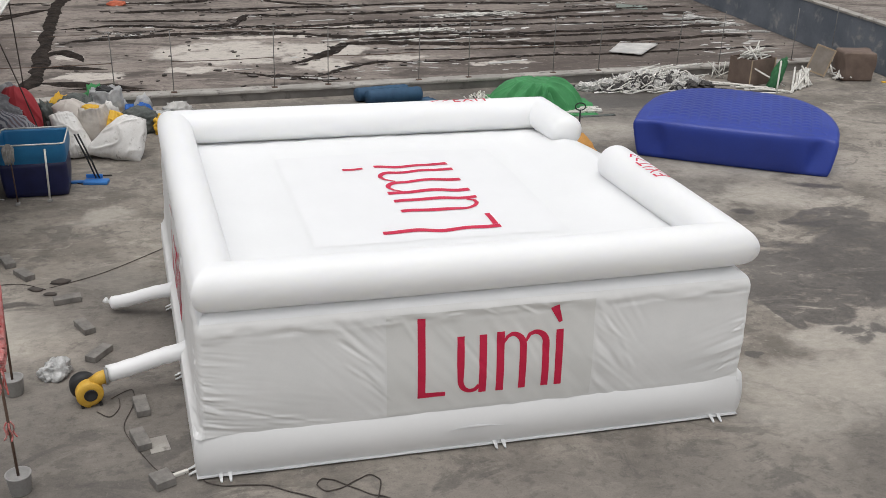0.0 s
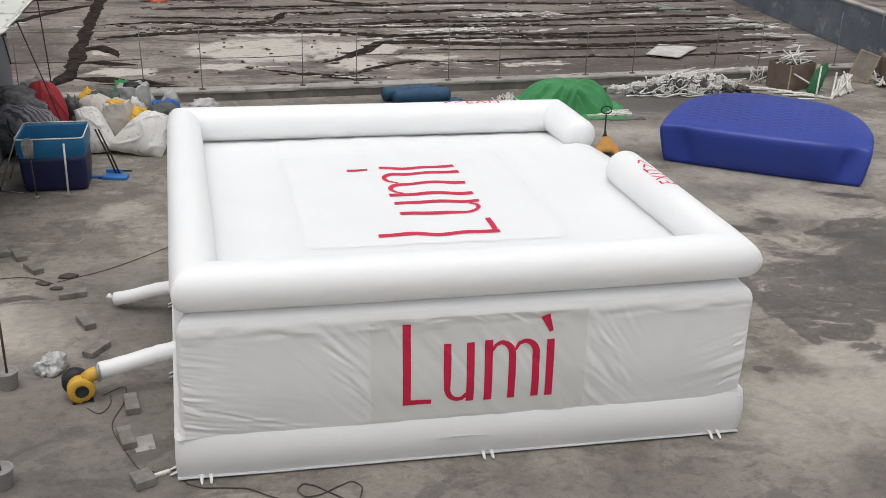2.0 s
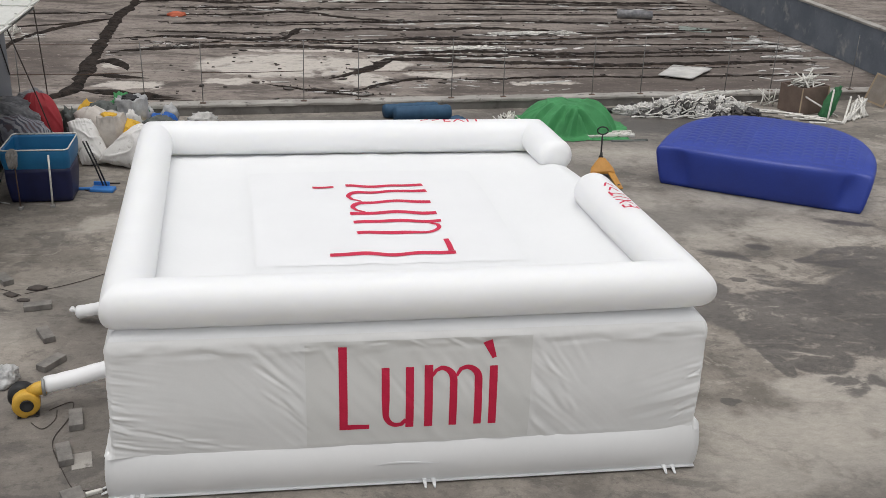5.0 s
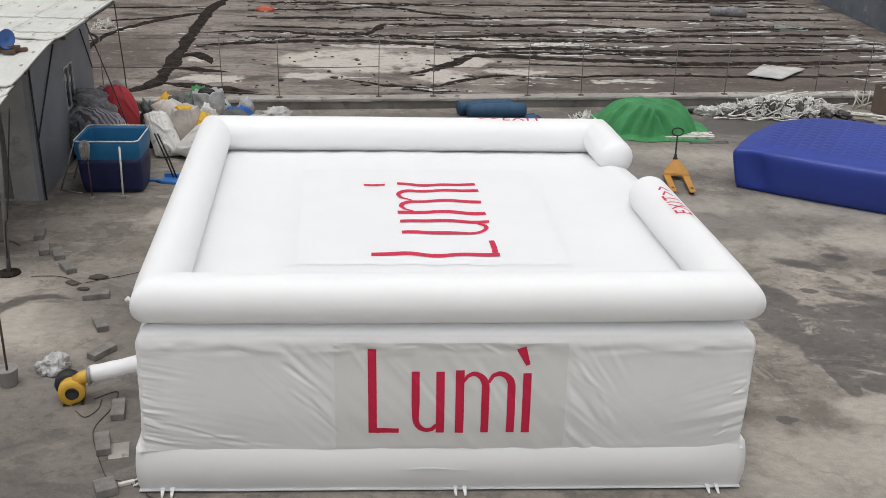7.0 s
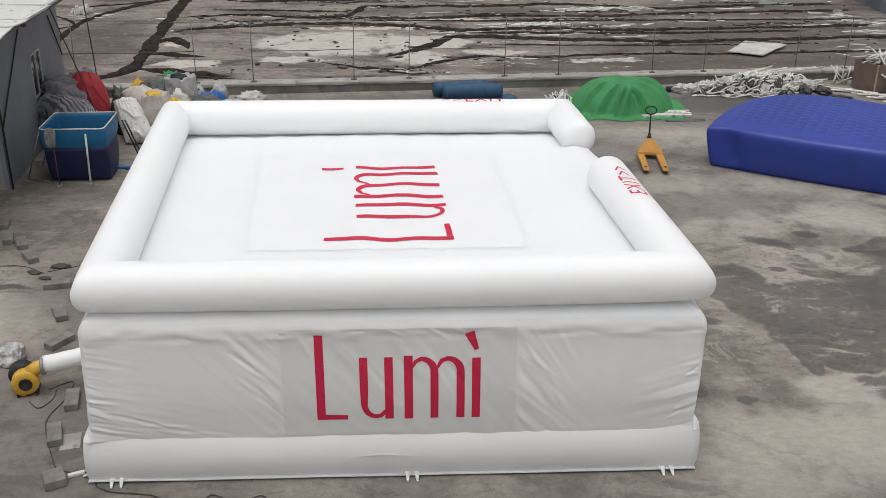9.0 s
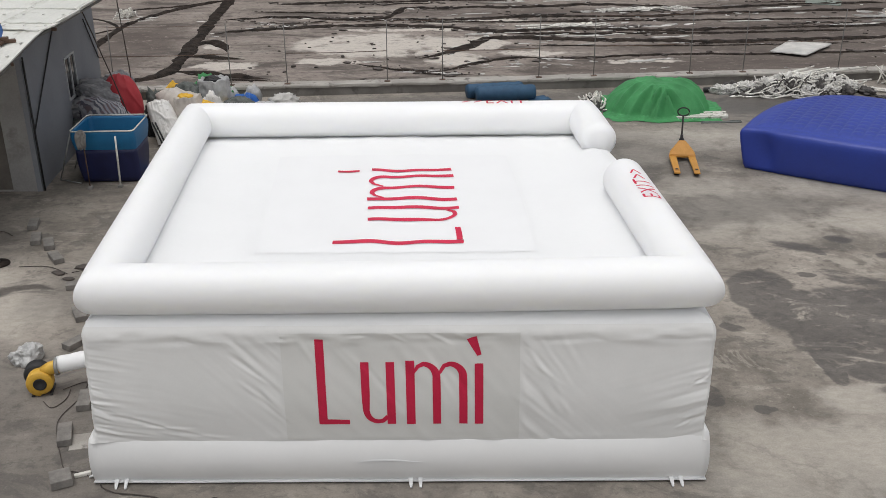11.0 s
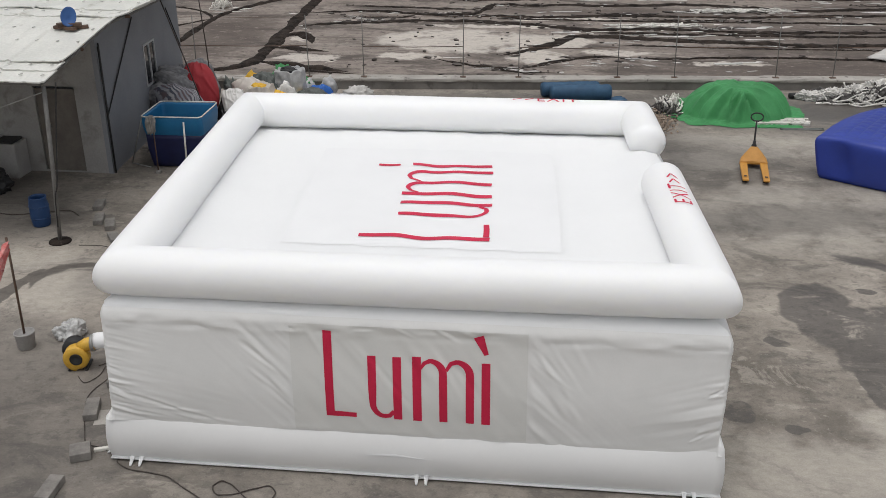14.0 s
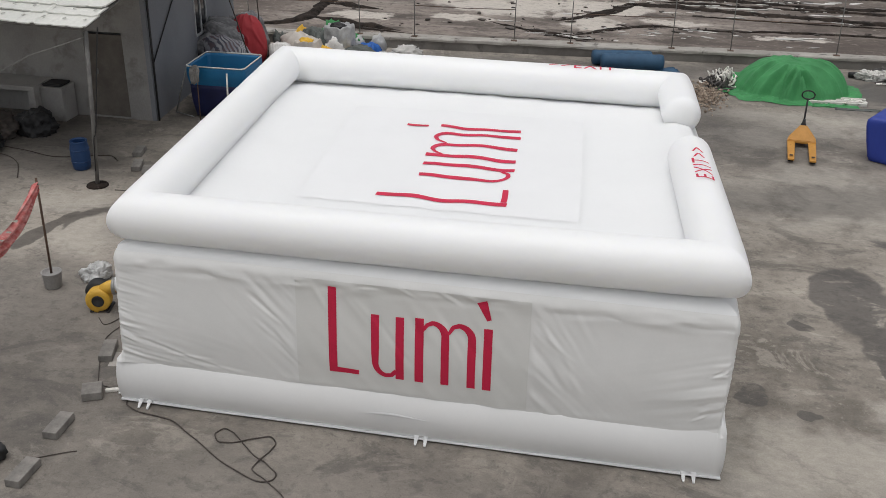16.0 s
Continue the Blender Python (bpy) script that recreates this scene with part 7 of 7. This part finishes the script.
for x, h in ((0.28, 1.08),):
    part("leg", tube("leg", [(x, -0.62, h), (x - 0.02, -0.66, 0.02)], 0.02, M_pipe, 8), tub, "white front prop")
    part("leg_foot", bm_mesh("leg_foot", soft_box(0.09, 0.12, 0.05, 0.01, Matrix.Translation((x - 0.02, -0.67, 0.0))), M_mop), tub, "grey rubber foot")
part("foot_bar", tube("foot_bar", [(-1.12, -0.22, 0.02), (-0.62, -0.45, 0.02)], 0.014, M_steel, 8), tub, "white frame bar on the ground")
mop = thing("mop", pose(-6.40, 9.42, 0, 0, 0, 0), "grey string mop leaning on the tub", "mop")
part("stick", tube("stick", [(0.0, -0.02, 0.02), (-0.03, 0.04, 0.6), (-0.05, 0.09, 1.1)], 0.014, M_rust, 8), mop, "dark stick")
mop_runs = []
for i in range(26):
    a = rng.uniform(-1, 1)
    mop_runs.append((smooth_path([(-0.05 + 0.02 * a, 0.06, 1.24), (-0.05 + 0.10 * a, 0.0 + 0.02 * rng.random(), 1.17), (-0.05 + 0.10 * a, -0.03, 1.05), (-0.05 + 0.08 * a + 0.02 * rng.random(), -0.03, 0.92 - 0.08 * rng.random())], 3), 0.013))
part("mop_head", many_tubes("mop_head", mop_runs, M_mop, 5), mop, "grey string head")
part("stick_foot", bm_mesh("stick_foot", soft_box(0.09, 0.12, 0.07, 0.015, Matrix.Translation((0, -0.02, 0))), M_mop), mop, "grey foot")
pan = thing("dustpan", pose(-5.05, 10.55, 0, 0, 0, -6), "bright blue long-handled dustpan by the tub", "dustpan")
part("scoop", bm_mesh("scoop", soft_box(0.50, 0.26, 0.07, 0.02), M_pan), pan)
part("back_lip", bm_mesh("back_lip", soft_box(0.34, 0.05, 0.09, 0.012, Matrix.Translation((-0.06, 0.13, 0.072))), M_pan), pan)
for x in (-0.02, 0.05):
    part("handle", tube("handle", [(x, 0.10, 0.08), (x - 0.14, 0.11, 0.50), (x - 0.34, 0.10, 1.05)], 0.019, M_black, 8), pan, "black handle rod")
part("brush", bm_mesh("brush", soft_box(0.30, 0.09, 0.05, 0.015, pose(-0.40, 0.02, 0.0, 0, 0, 8)), M_pan), pan, "blue brush beside the scoop")
part("cross_bar", tube("cross_bar", [(-0.14, 0.42, 0.02), (0.22, 0.46, 0.02)], 0.014, M_black, 8), pan, "black bar on the ground")
part("wire_hoop", tube("wire_hoop", smooth_path([(-0.2, -0.1, 0.012), (-0.38, -0.02, 0.012), (-0.3, 0.12, 0.012), (-0.1, 0.16, 0.03)], 5), 0.011, M_black, 6), pan, "black wire hoop")

# ---------------------------------------------------------------- sacks and rubbish against the kerb
def pillow_sack(name, w, ln, h, material, seed, taper=0.0, shear=0.0, pinch=0.0):
    """A filled woven sack with a flat seam at both ends: pulled corners, puckers that run in from the seams."""
    nu, nv = 52, 44
    verts, faces = [], []
    for side in (1, -1):
        for j in range(nv + 1):
            v = 2 * j / nv - 1
            for i in range(nu + 1):
                u = 2 * i / nu - 1
                edge = max(0.0, (1 - abs(u) ** 2.2) * (1 - abs(v) ** 2.4)) ** 0.5
                x = w / 2 * u * (1 - 0.16 * v * v - 0.10 * (1 - v * v)) * (1 + 0.10 * noise.noise(Vector((v * 1.5, seed, 3))))
                x = x * (1 - taper * v) * (1 - pinch * abs(v) ** 3) + shear * w * v
                y = ln / 2 * v * (1 - 0.12 * u * u - 0.06 * (1 - u * u))
                n = Vector((u * 1.1 + seed, v * 1.1, side * 0.7))
                z = side * h / 2 * edge * (1 + 0.22 * noise.noise(n))
                pucker = (1 - min(1.0, abs(noise.noise(Vector((u * 4.0 + seed, v * 0.8, side)))) * 2.2)) ** 2
                z += side * 0.045 * (pucker - 0.3) * (0.15 + abs(v) ** 3) * min(1.0, edge * 2)
                crease = (1 - min(1.0, abs(noise.noise(Vector((u * 0.9 - v * 0.5, v * 1.2 + u * 0.4, seed + side)))) * 4.5)) ** 2
                z += side * 0.046 * (crease - 0.2) * min(1.0, edge * 1.4)
                y += ln * 0.03 * noise.noise(Vector((u * 3, seed, v))) * abs(v) ** 6
                verts.append(Vector((x, y, z)))
    k = (nu + 1) * (nv + 1)
    for j in range(nv):
        for i in range(nu):
            a = j * (nu + 1) + i
            faces += [(a, a + 1, a + nu + 2, a + nu + 1), (k + a, k + a + nu + 1, k + a + nu + 2, k + a + 1)]
    me = mesh_of(name, verts, faces, material, True)
    return me


WOVEN = [
    (-5.24, 13.05, 0.74, 0.66, 0.98, M_sackbeige, "full beige woven sack with a yellow mouth", 6, 0.80, (-0.10, 0.0)),
    (-5.28, 15.1, 0.80, 0.65, 0.88, M_greybag, "pale grey open bag stuffed with rubbish", 9, 0.9, (0.0, 0.0)),
]
for x, y, sx, sy, sz, mt, lab, sd, neck, lean in WOVEN:
    thing("sack", pose(x, y, 0), lab, "sack", "rubbish sacks by the kerb", data=sack_body("sack", sx, sy, sz, mt, sd * 1.9, neck, lean, 0.25))
for x, y, z, rx, ry, rz, w, ln, h, mt, lab, sd, taper, shear in (
        (-4.64, 12.36, 0.44, 50, 8, -10, 1.12, 1.16, 0.62, M_sack, "big slumped white woven sack leaning on the pile", 2.0, 0.36, 0.12),
        (-5.78, 12.60, 0.47, 48, -4, 16, 0.70, 1.25, 0.54, M_sack, "full white woven sack leaning by the tub", 5.0, 0.10, -0.16),
        (-5.78, 13.75, 0.58, 18, 12, 58, 0.86, 1.20, 0.66, M_sackbeige, "pale woven sack lying across the pile", 8.0, 0.1, 0.0),
        (-6.10, 14.35, 0.30, 8, 0, 20, 0.95, 1.00, 0.55, M_sackbeige, "dirty woven sack lying under the pile", 11.0, 0.0, 0.0),
        (-4.84, 12.82, 0.58, 62, 28, 12, 0.44, 0.72, 0.24, M_sackyellow, "yellow woven sack wedged between the white ones", 14.0, -0.2, 0.0)):
    thing("sack", pose(x, y, z, rx, ry, rz), lab, "sack", "rubbish sacks by the kerb", data=pillow_sack("sack", w, ln, h, mt, sd, taper, shear))
thing("striped_sack", pose(-6.92, 12.10, 0.62, 30, 18, 62), "big bundle of striped grey, white and blue cloth", "bundle", "rubbish sacks by the kerb", data=pillow_sack("striped_sack", 1.15, 1.45, 1.0, M_striped, 17.0))
HEAPS = [
    (-7.38, 13.2, 0.9, 1.2, 1.36, M_greysack, "grey crumpled cloth heap against the shed", 1, (1, 1, 2.2)),
    (-7.05, 12.45, 1.2, 0.9, 0.80, M_greysack, "grey cloth at the foot of the heap", 2, (0.6, 2.0, 2.0)),
    (-7.42, 14.3, 0.9, 1.0, 1.25, M_greysack, "grey plastic-wrapped bundle against the shed", 4, (1, 1, 1.5)),
    (-6.05, 15.2, 1.0, 0.8, 0.72, M_darkbag, "dark green-grey rubbish bag by the kerb", 10, (1, 1, 1)),
    (-4.45, 14.3, 1.0, 0.7, 0.62, M_darkbag, "grey-green crumpled sheet by the kerb", 11, (1, 2, 1)),
    (-3.95, 14.8, 0.7, 0.6, 0.36, M_greybag, "crumpled translucent plastic bag", 12, (1, 1, 1)),
]
for x, y, sx, sy, sz, mt, lab, sd, grain in HEAPS:
    thing("crumpled_cloth", pose(x, y, 0), lab, "crumpled cloth", "rubbish sacks by the kerb", data=lump("crumpled_cloth", (sx, sy, sz), mt, sd * 1.37, 0.20, 1.3, 5, 0.55, 0.17, grain))
# rolled-up sheets thrown on the heap, drawn in folds along their length
for k, (x, y, z, ln, w, h, turn, tip, mt, lab) in enumerate((
        (-7.40, 12.25, 0.60, 0.95, 0.60, 0.55, 25, 8, M_greysack, "grey folded sheet on the cloth heap"),
        (-7.32, 12.55, 0.92, 1.05, 0.60, 0.42, -8, 16, M_greysack, "grey folded sheet on the cloth heap"),
        (-7.50, 12.85, 1.02, 0.90, 0.70, 0.42, 10, 6, M_greysack, "crumpled grey sheet on top of the heap"),
        (-7.55, 12.1, 0.15, 0.8, 0.55, 0.60, 60, 0, M_darkbag, "dark crumpled plastic at the foot of the heap"))):
    thing("folded_cloth", pose(x, y, z, 0, tip, turn), lab, "cloth", "rubbish sacks by the kerb", data=lump("folded_cloth", (ln, w, h), mt, k * 3.1 + 5, 0.16, 1.1, 5, 0.7, 0.20, (0.5, 2.2, 2.2)))
thing("sack", pose(-6.92, 13.15, 0.84, 68, 10, 16), "bulging red cloth sack leaning on the heap", "sack", "rubbish sacks by the kerb", data=pillow_sack("sack", 1.02, 1.30, 0.72, M_redsack, 23.0, 0.10, -0.10, 0.48))
SMALL = [
    (-4.45, 15.2, 0, 0.5, 0.45, 0.42, M_bluebag, "blue plastic bag on the pile"), (-5.62, 15.5, 0, 0.7, 0.55, 0.85, M_green, "green plastic bag on the pile"),
    (-3.95, 14.15, 0, 0.55, 0.40, 0.40, M_sackyellow, "yellow plastic scrap among the sacks"),
    (-5.36, 13.02, 0.88, 0.42, 0.30, 0.16, M_sackyellow, "yellow cloth in the mouth of a sack"), (-6.45, 15.6, 0, 0.6, 0.5, 0.62, M_sackyellow, "yellow rubbish bag on the pile"),
    (-6.15, 13.35, 0, 0.5, 0.4, 0.7, M_greybag, "white plastic tangle on the pile"), (-6.30, 13.15, 0, 0.5, 0.4, 0.62, M_black, "black rag among the sacks"),
    (-5.28, 15.08, 0.80, 0.45, 0.35, 0.14, M_black, "black rag in the bag's mouth"), (-3.6, 15.6, 0, 0.8, 0.6, 0.36, M_scrap, "pale torn plastic sheet"),
    (-5.65, 14.5, 0, 0.8, 0.6, 0.75, M_darkbag, "dark rag heap among the sacks"), (-6.5, 14.3, 0, 0.7, 0.6, 0.8, M_darkbag, "dark green bag among the sacks"),
    (-5.15, 14.3, 0, 0.6, 0.45, 0.7, M_sack, "small white bag among the sacks"), (-5.9, 16.0, 0, 0.9, 0.5, 0.5, M_greybag, "crumpled white plastic by the kerb"),
    (-5.2, 16.05, 0, 0.7, 0.5, 0.42, M_green, "green plastic scrap by the kerb"),
]
for k, (x, y, z, sx, sy, sz, mt, lab) in enumerate(SMALL):
    thing("rubbish_bag", pose(x, y, z, 0, 0, 50 * k), lab, "rubbish bag", "rubbish sacks by the kerb", data=lump("rubbish_bag", (sx, sy, sz), mt, k * 2.1 + 40, 0.3, 1.7, 4, 0.6, 0.4))
tiny = random.Random(17)
for k in range(34):
    mt, lab = tiny.choice(((M_sackyellow, "yellow plastic scrap in the rubbish pile"), (M_green, "green plastic scrap in the rubbish pile"), (M_greybag, "white plastic scrap in the rubbish pile"), (M_black, "black rag in the rubbish pile"), (M_darkbag, "dark bag scrap in the rubbish pile"), (M_bluebag, "blue plastic scrap in the rubbish pile"), (M_greybag, "white plastic scrap in the rubbish pile")))
    x, y = tiny.uniform(-6.6, -4.3), tiny.uniform(14.1, 16.1)
    thing("rubbish_scrap", pose(x, y, 0, 0, 0, 360 * tiny.random()), lab, "rubbish scrap", "small rubbish by the kerb", data=lump("rubbish_scrap", (tiny.uniform(0.3, 0.6), tiny.uniform(0.25, 0.45), tiny.uniform(0.25, 0.55)), mt, k * 1.3 + 7, 0.3, 1.8, 3, 0.7, 0.5))
bits = [(rng.gauss(-5.2, 0.9), rng.gauss(15.0, 0.8), rng.uniform(0.1, 0.4), rng.uniform(0.06, 0.2), rng.uniform(0, 3.1)) for _ in range(60)]
scraps("sack_litter", [s for s in bits if s[1] - 0.118 * s[0] < 16.9], M_scrap, "loose paper and plastic bits among the sacks", "litter", 0.03)

# ---------------------------------------------------------------- blower, blocks, posts in buckets, cable
blower = thing("air_blower", pose(-4.09, 1.66, 0, 0, 0, 14) @ Matrix.Scale(0.87, 4), "yellow and black electric air blower feeding the bag", "blower")


def snail():
    verts, faces = [], []
    n, prof = 40, [(-0.07, 0.16), (-0.085, 0.19), (-0.085, 0.94), (-0.06, 1.0), (0.06, 1.0), (0.085, 0.94), (0.085, 0.5)]
    for i in range(n):
        a = 2 * math.pi * i / n
        big = 0.185 + 0.035 * (((i / n) + 0.25) % 1.0)
        for y, r in prof:
            verts.append((big * r * math.cos(a), y * 1.15, 0.215 + big * r * math.sin(a)))
    m = len(prof)
    for i in range(n):
        j = (i + 1) % n
        for k in range(m - 1):
            faces.append((i * m + k, j * m + k, j * m + k + 1, i * m + k + 1))
    return mesh_of("housing", verts, faces, M_yellow, True)


part("housing", snail(), blower, "yellow snail housing")
part("intake", lathe("intake", ((0.095, 0.0), (0.100, 0.022), (0.090, 0.032), (0.078, 0.026), (0.0, 0.022)), M_black, 24, pose(0, -0.085, 0.215, 90, 0, 0)), blower, "black intake grille")
part("motor", lathe("motor", ((0.0, 0.0), (0.17, 0.0), (0.20, 0.02), (0.20, 0.16), (0.17, 0.20), (0.0, 0.20)), M_black, 24, pose(-0.075, 0.30, 0.25, 90, 0, 0)), blower, "black motor drum")
part("outlet", tube("outlet", [(0.05, 0.03, 0.36), (0.16, 0.03, 0.41), (0.29, 0.03, 0.435)], [0.09, 0.105, 0.11], M_yellow, 16), blower, "yellow outlet neck")
part("clamp", tube("clamp", [(0.24, 0.03, 0.433), (0.29, 0.03, 0.435)], 0.139, M_steel, 18), blower, "steel clamp")
for x in (-0.13, 0.13):
    part("foot", bm_mesh("foot", soft_box(0.05, 0.34, 0.03, 0.008, Matrix.Translation((x, 0.08, 0))), M_black), blower, "black foot")
for x, y, sz_ in ((-5.05, 5.6, 0.15), (-5.4, 5.35, 0.12), (-5.15, 5.15, 0.1)):
    thing("rubble", pose(x, y, 0, 0, 0, 70 * x), "dark broken lump of rubble", "rubble", "rubble lumps", data=lump("rubble", (sz_ * 2.2, sz_, sz_ * 0.5), M_chip, x, 0.3, 1.8, 2, 0.6))
thing("plastic_bag", pose(-4.66, 2.5, 0, 0, 0, 20), "crumpled clear-grey plastic bag on the concrete", "plastic bag", data=lump("plastic_bag", (0.42, 0.32, 0.26), M_clearbag, 2.2, 0.35, 1.0, 5, 0.5, 0.36))

block_me = bm_mesh("concrete_block", soft_box(0.175, 0.42, 0.095, 0.008), M_block)
BLOCKS = [(-3.43, 1.45, 14), (-3.38, 0.66, 20), (-3.06, -0.95, 4), (-2.94, -1.80, 2), (-4.14, 2.99, -30), (-4.45, 3.86, 30), (-4.84, 4.86, -75), (-5.68, 5.92, 38), (-6.05, 6.50, 25), (-6.38, 6.72, 20), (-6.72, 7.40, 15)]
for x, y, turn in BLOCKS:
    thing("concrete_block", pose(x, y, 0.002, 0, 0, turn), "grey solid concrete block lying on the ground", "block", "blocks round the bag", data=block_me)
thing("concrete_block", pose(-3.06, -0.24, 0.002, 0, 0, 28), "short broken concrete block with a white plug on its cord", "block", "blocks round the bag", data=bm_mesh("concrete_block", soft_box(0.24, 0.26, 0.11, 0.01), M_block))
thing("paper_scrap", pose(-3.16, 0.58, 0, 0, 0, 15), "pale torn paper under a block", "paper", data=bm_mesh("paper_scrap", soft_box(0.24, 0.34, 0.006, 0.001), M_kerb))
thing("black_bag", pose(-3.42, -1.62, 0, 0, 0, 0), "small black plastic bag beside a block", "plastic bag", data=lump("black_bag", (0.24, 0.26, 0.2), M_black, 5.0, 0.4, 2.2, 3, 0.6, 0.3))
plug = thing("power_plug", pose(-2.86, -0.10, 0, 0, 0, 25), "white power plug strip on the ground", "plug", data=bm_mesh("power_plug", soft_box(0.19, 0.05, 0.045, 0.01), M_pipe))

CABLE = [(-2.60, -0.12), (-2.55, -0.32), (-2.28, -0.43), (-1.9, -0.47), (-1.5, -0.70), (-0.9, -1.07), (-0.42, -1.24), (-0.30, -1.10), (-0.46, -0.95), (-0.72, -0.80), (-1.0, -0.56), (-1.18, -0.46), (-1.27, -0.57), (-1.14, -0.71), (-0.90, -0.62), (-0.66, -0.47), (-0.52, -0.58), (-0.56, -0.82), (-0.60, -1.05), (-0.45, -1.16), (-0.20, -1.32), (0.05, -1.55), (0.3, -1.9)]
thing("power_cable", Matrix.Identity(4), "black power cable looped on the ground before the bag", "cable", data=tube("power_cable", [(p.x, p.y, 0.014 + 0.006 * math.sin(i * 0.9)) for i, p in enumerate(smooth_path([(x, y, 0) for x, y in CABLE], 7))], 0.0085, M_cord, 6))
for pts in ([(-3.85, 1.75), (-3.6, 1.95), (-3.55, 1.55), (-3.62, 1.1), (-3.55, 0.8), (-3.3, 0.3), (-3.12, 0.0), (-2.95, -0.05), (-2.8, -0.1)], [(-4.0, 1.45), (-3.82, 1.3), (-3.72, 1.5), (-3.75, 1.75)], [(-2.75, -0.02), (-2.6, -0.12), (-2.56, -0.2)], [(-5.2, 5.4), (-4.4, 5.9), (-3.5, 6.8), (-3.4, 6.95)], [(-6.2, 5.6), (-5.7, 5.62), (-5.25, 5.35)], [(-3.05, -1.55), (-2.75, -1.35), (-2.62, -1.28)]):
    thing("power_cable", Matrix.Identity(4), "thin dark cord lying on the concrete", "cable", data=tube("power_cable", [(p.x, p.y, 0.012) for p in smooth_path([(x, y, 0) for x, y in pts], 7)], 0.006, M_cord, 6))


def stanchion(x, y, h, lean):
    root = thing("bucket_post", pose(x, y, 0), "thin steel post set in a concrete-filled bucket", "post", "bucket posts")
    part("bucket", lathe("bucket", ((0.11, 0.0), (0.12, 0.01), (0.14, 0.23), (0.148, 0.24), (0.148, 0.252), (0.13, 0.252), (0.127, 0.22), (0.0, 0.225)), M_shedfront, 24), root, "cement-grey bucket")
    part("pole", tube("pole", [(0, 0, 0.2), (lean * 0.5, 0, h * 0.5), (lean, 0, h)], 0.017, M_rust, 8), root, "rusty steel pole")
    return root


stanchion(-5.14, 2.1, 1.72, 0.02)
stanchion(-4.66, -0.14, 1.75, -0.02)


def mesh_band(a, b, drop, seed):
    """A sagging band of red warning mesh with gathered folds."""
    a, b = Vector(a), Vector(b)
    nu, nv = 40, 10
    verts, faces = [], []
    for j in range(nv + 1):
        for i in range(nu + 1):
            t, s = i / nu, j / nv
            p = a.lerp(b, t) + Vector((0, 0, -0.30 * math.sin(math.pi * t) - s * drop * (0.6 + 0.6 * math.sin(math.pi * t))))
            p += Vector((0.03, 0.04, 0)) * math.sin(14 * s + 5 * t + seed)
            verts.append(p)
    for j in range(nv):
        for i in range(nu):
            if (i + 2 * j) % 5 == 4 and j % 3 == 1:
                continue
            k = j * (nu + 1) + i
            faces.append((k, k + 1, k + nu + 2, k + nu + 1))
    k = len(verts)
    verts += [p + Vector((0.004, 0.004, 0)) for p in verts]
    faces += [tuple(i + k for i in reversed(f)) for f in faces]
    return mesh_of("warning_mesh", verts, faces, M_redmesh, True)


thing("warning_mesh", Matrix.Identity(4), "faded red plastic warning mesh slung between the bucket posts", "warning mesh", data=mesh_band((-5.12, 2.06, 1.67), (-4.68, -0.10, 1.70), 0.22, 2))
for z, ln, seed in ((1.62, 0.30, 1), (0.95, 0.22, 5)):
    runs = []
    for k in range(4):
        a = 1.6 * k + seed
        runs.append((smooth_path([(0.02 * math.cos(a), 0.02 * math.sin(a), z), (0.05 * math.cos(a), 0.05 * math.sin(a), z - 0.3 * ln), (0.045 * math.cos(a + 0.5), 0.045 * math.sin(a + 0.5), z - 0.7 * ln), (0.07 * math.cos(a), 0.07 * math.sin(a), z - ln)], 4), 0.011))
    thing("red_ribbon", pose(-4.67, -0.14, 0), "torn strips of red mesh tied round the bucket post", "ribbon", "ribbons on the post", data=many_tubes("red_ribbon", runs, M_redmesh, 5))
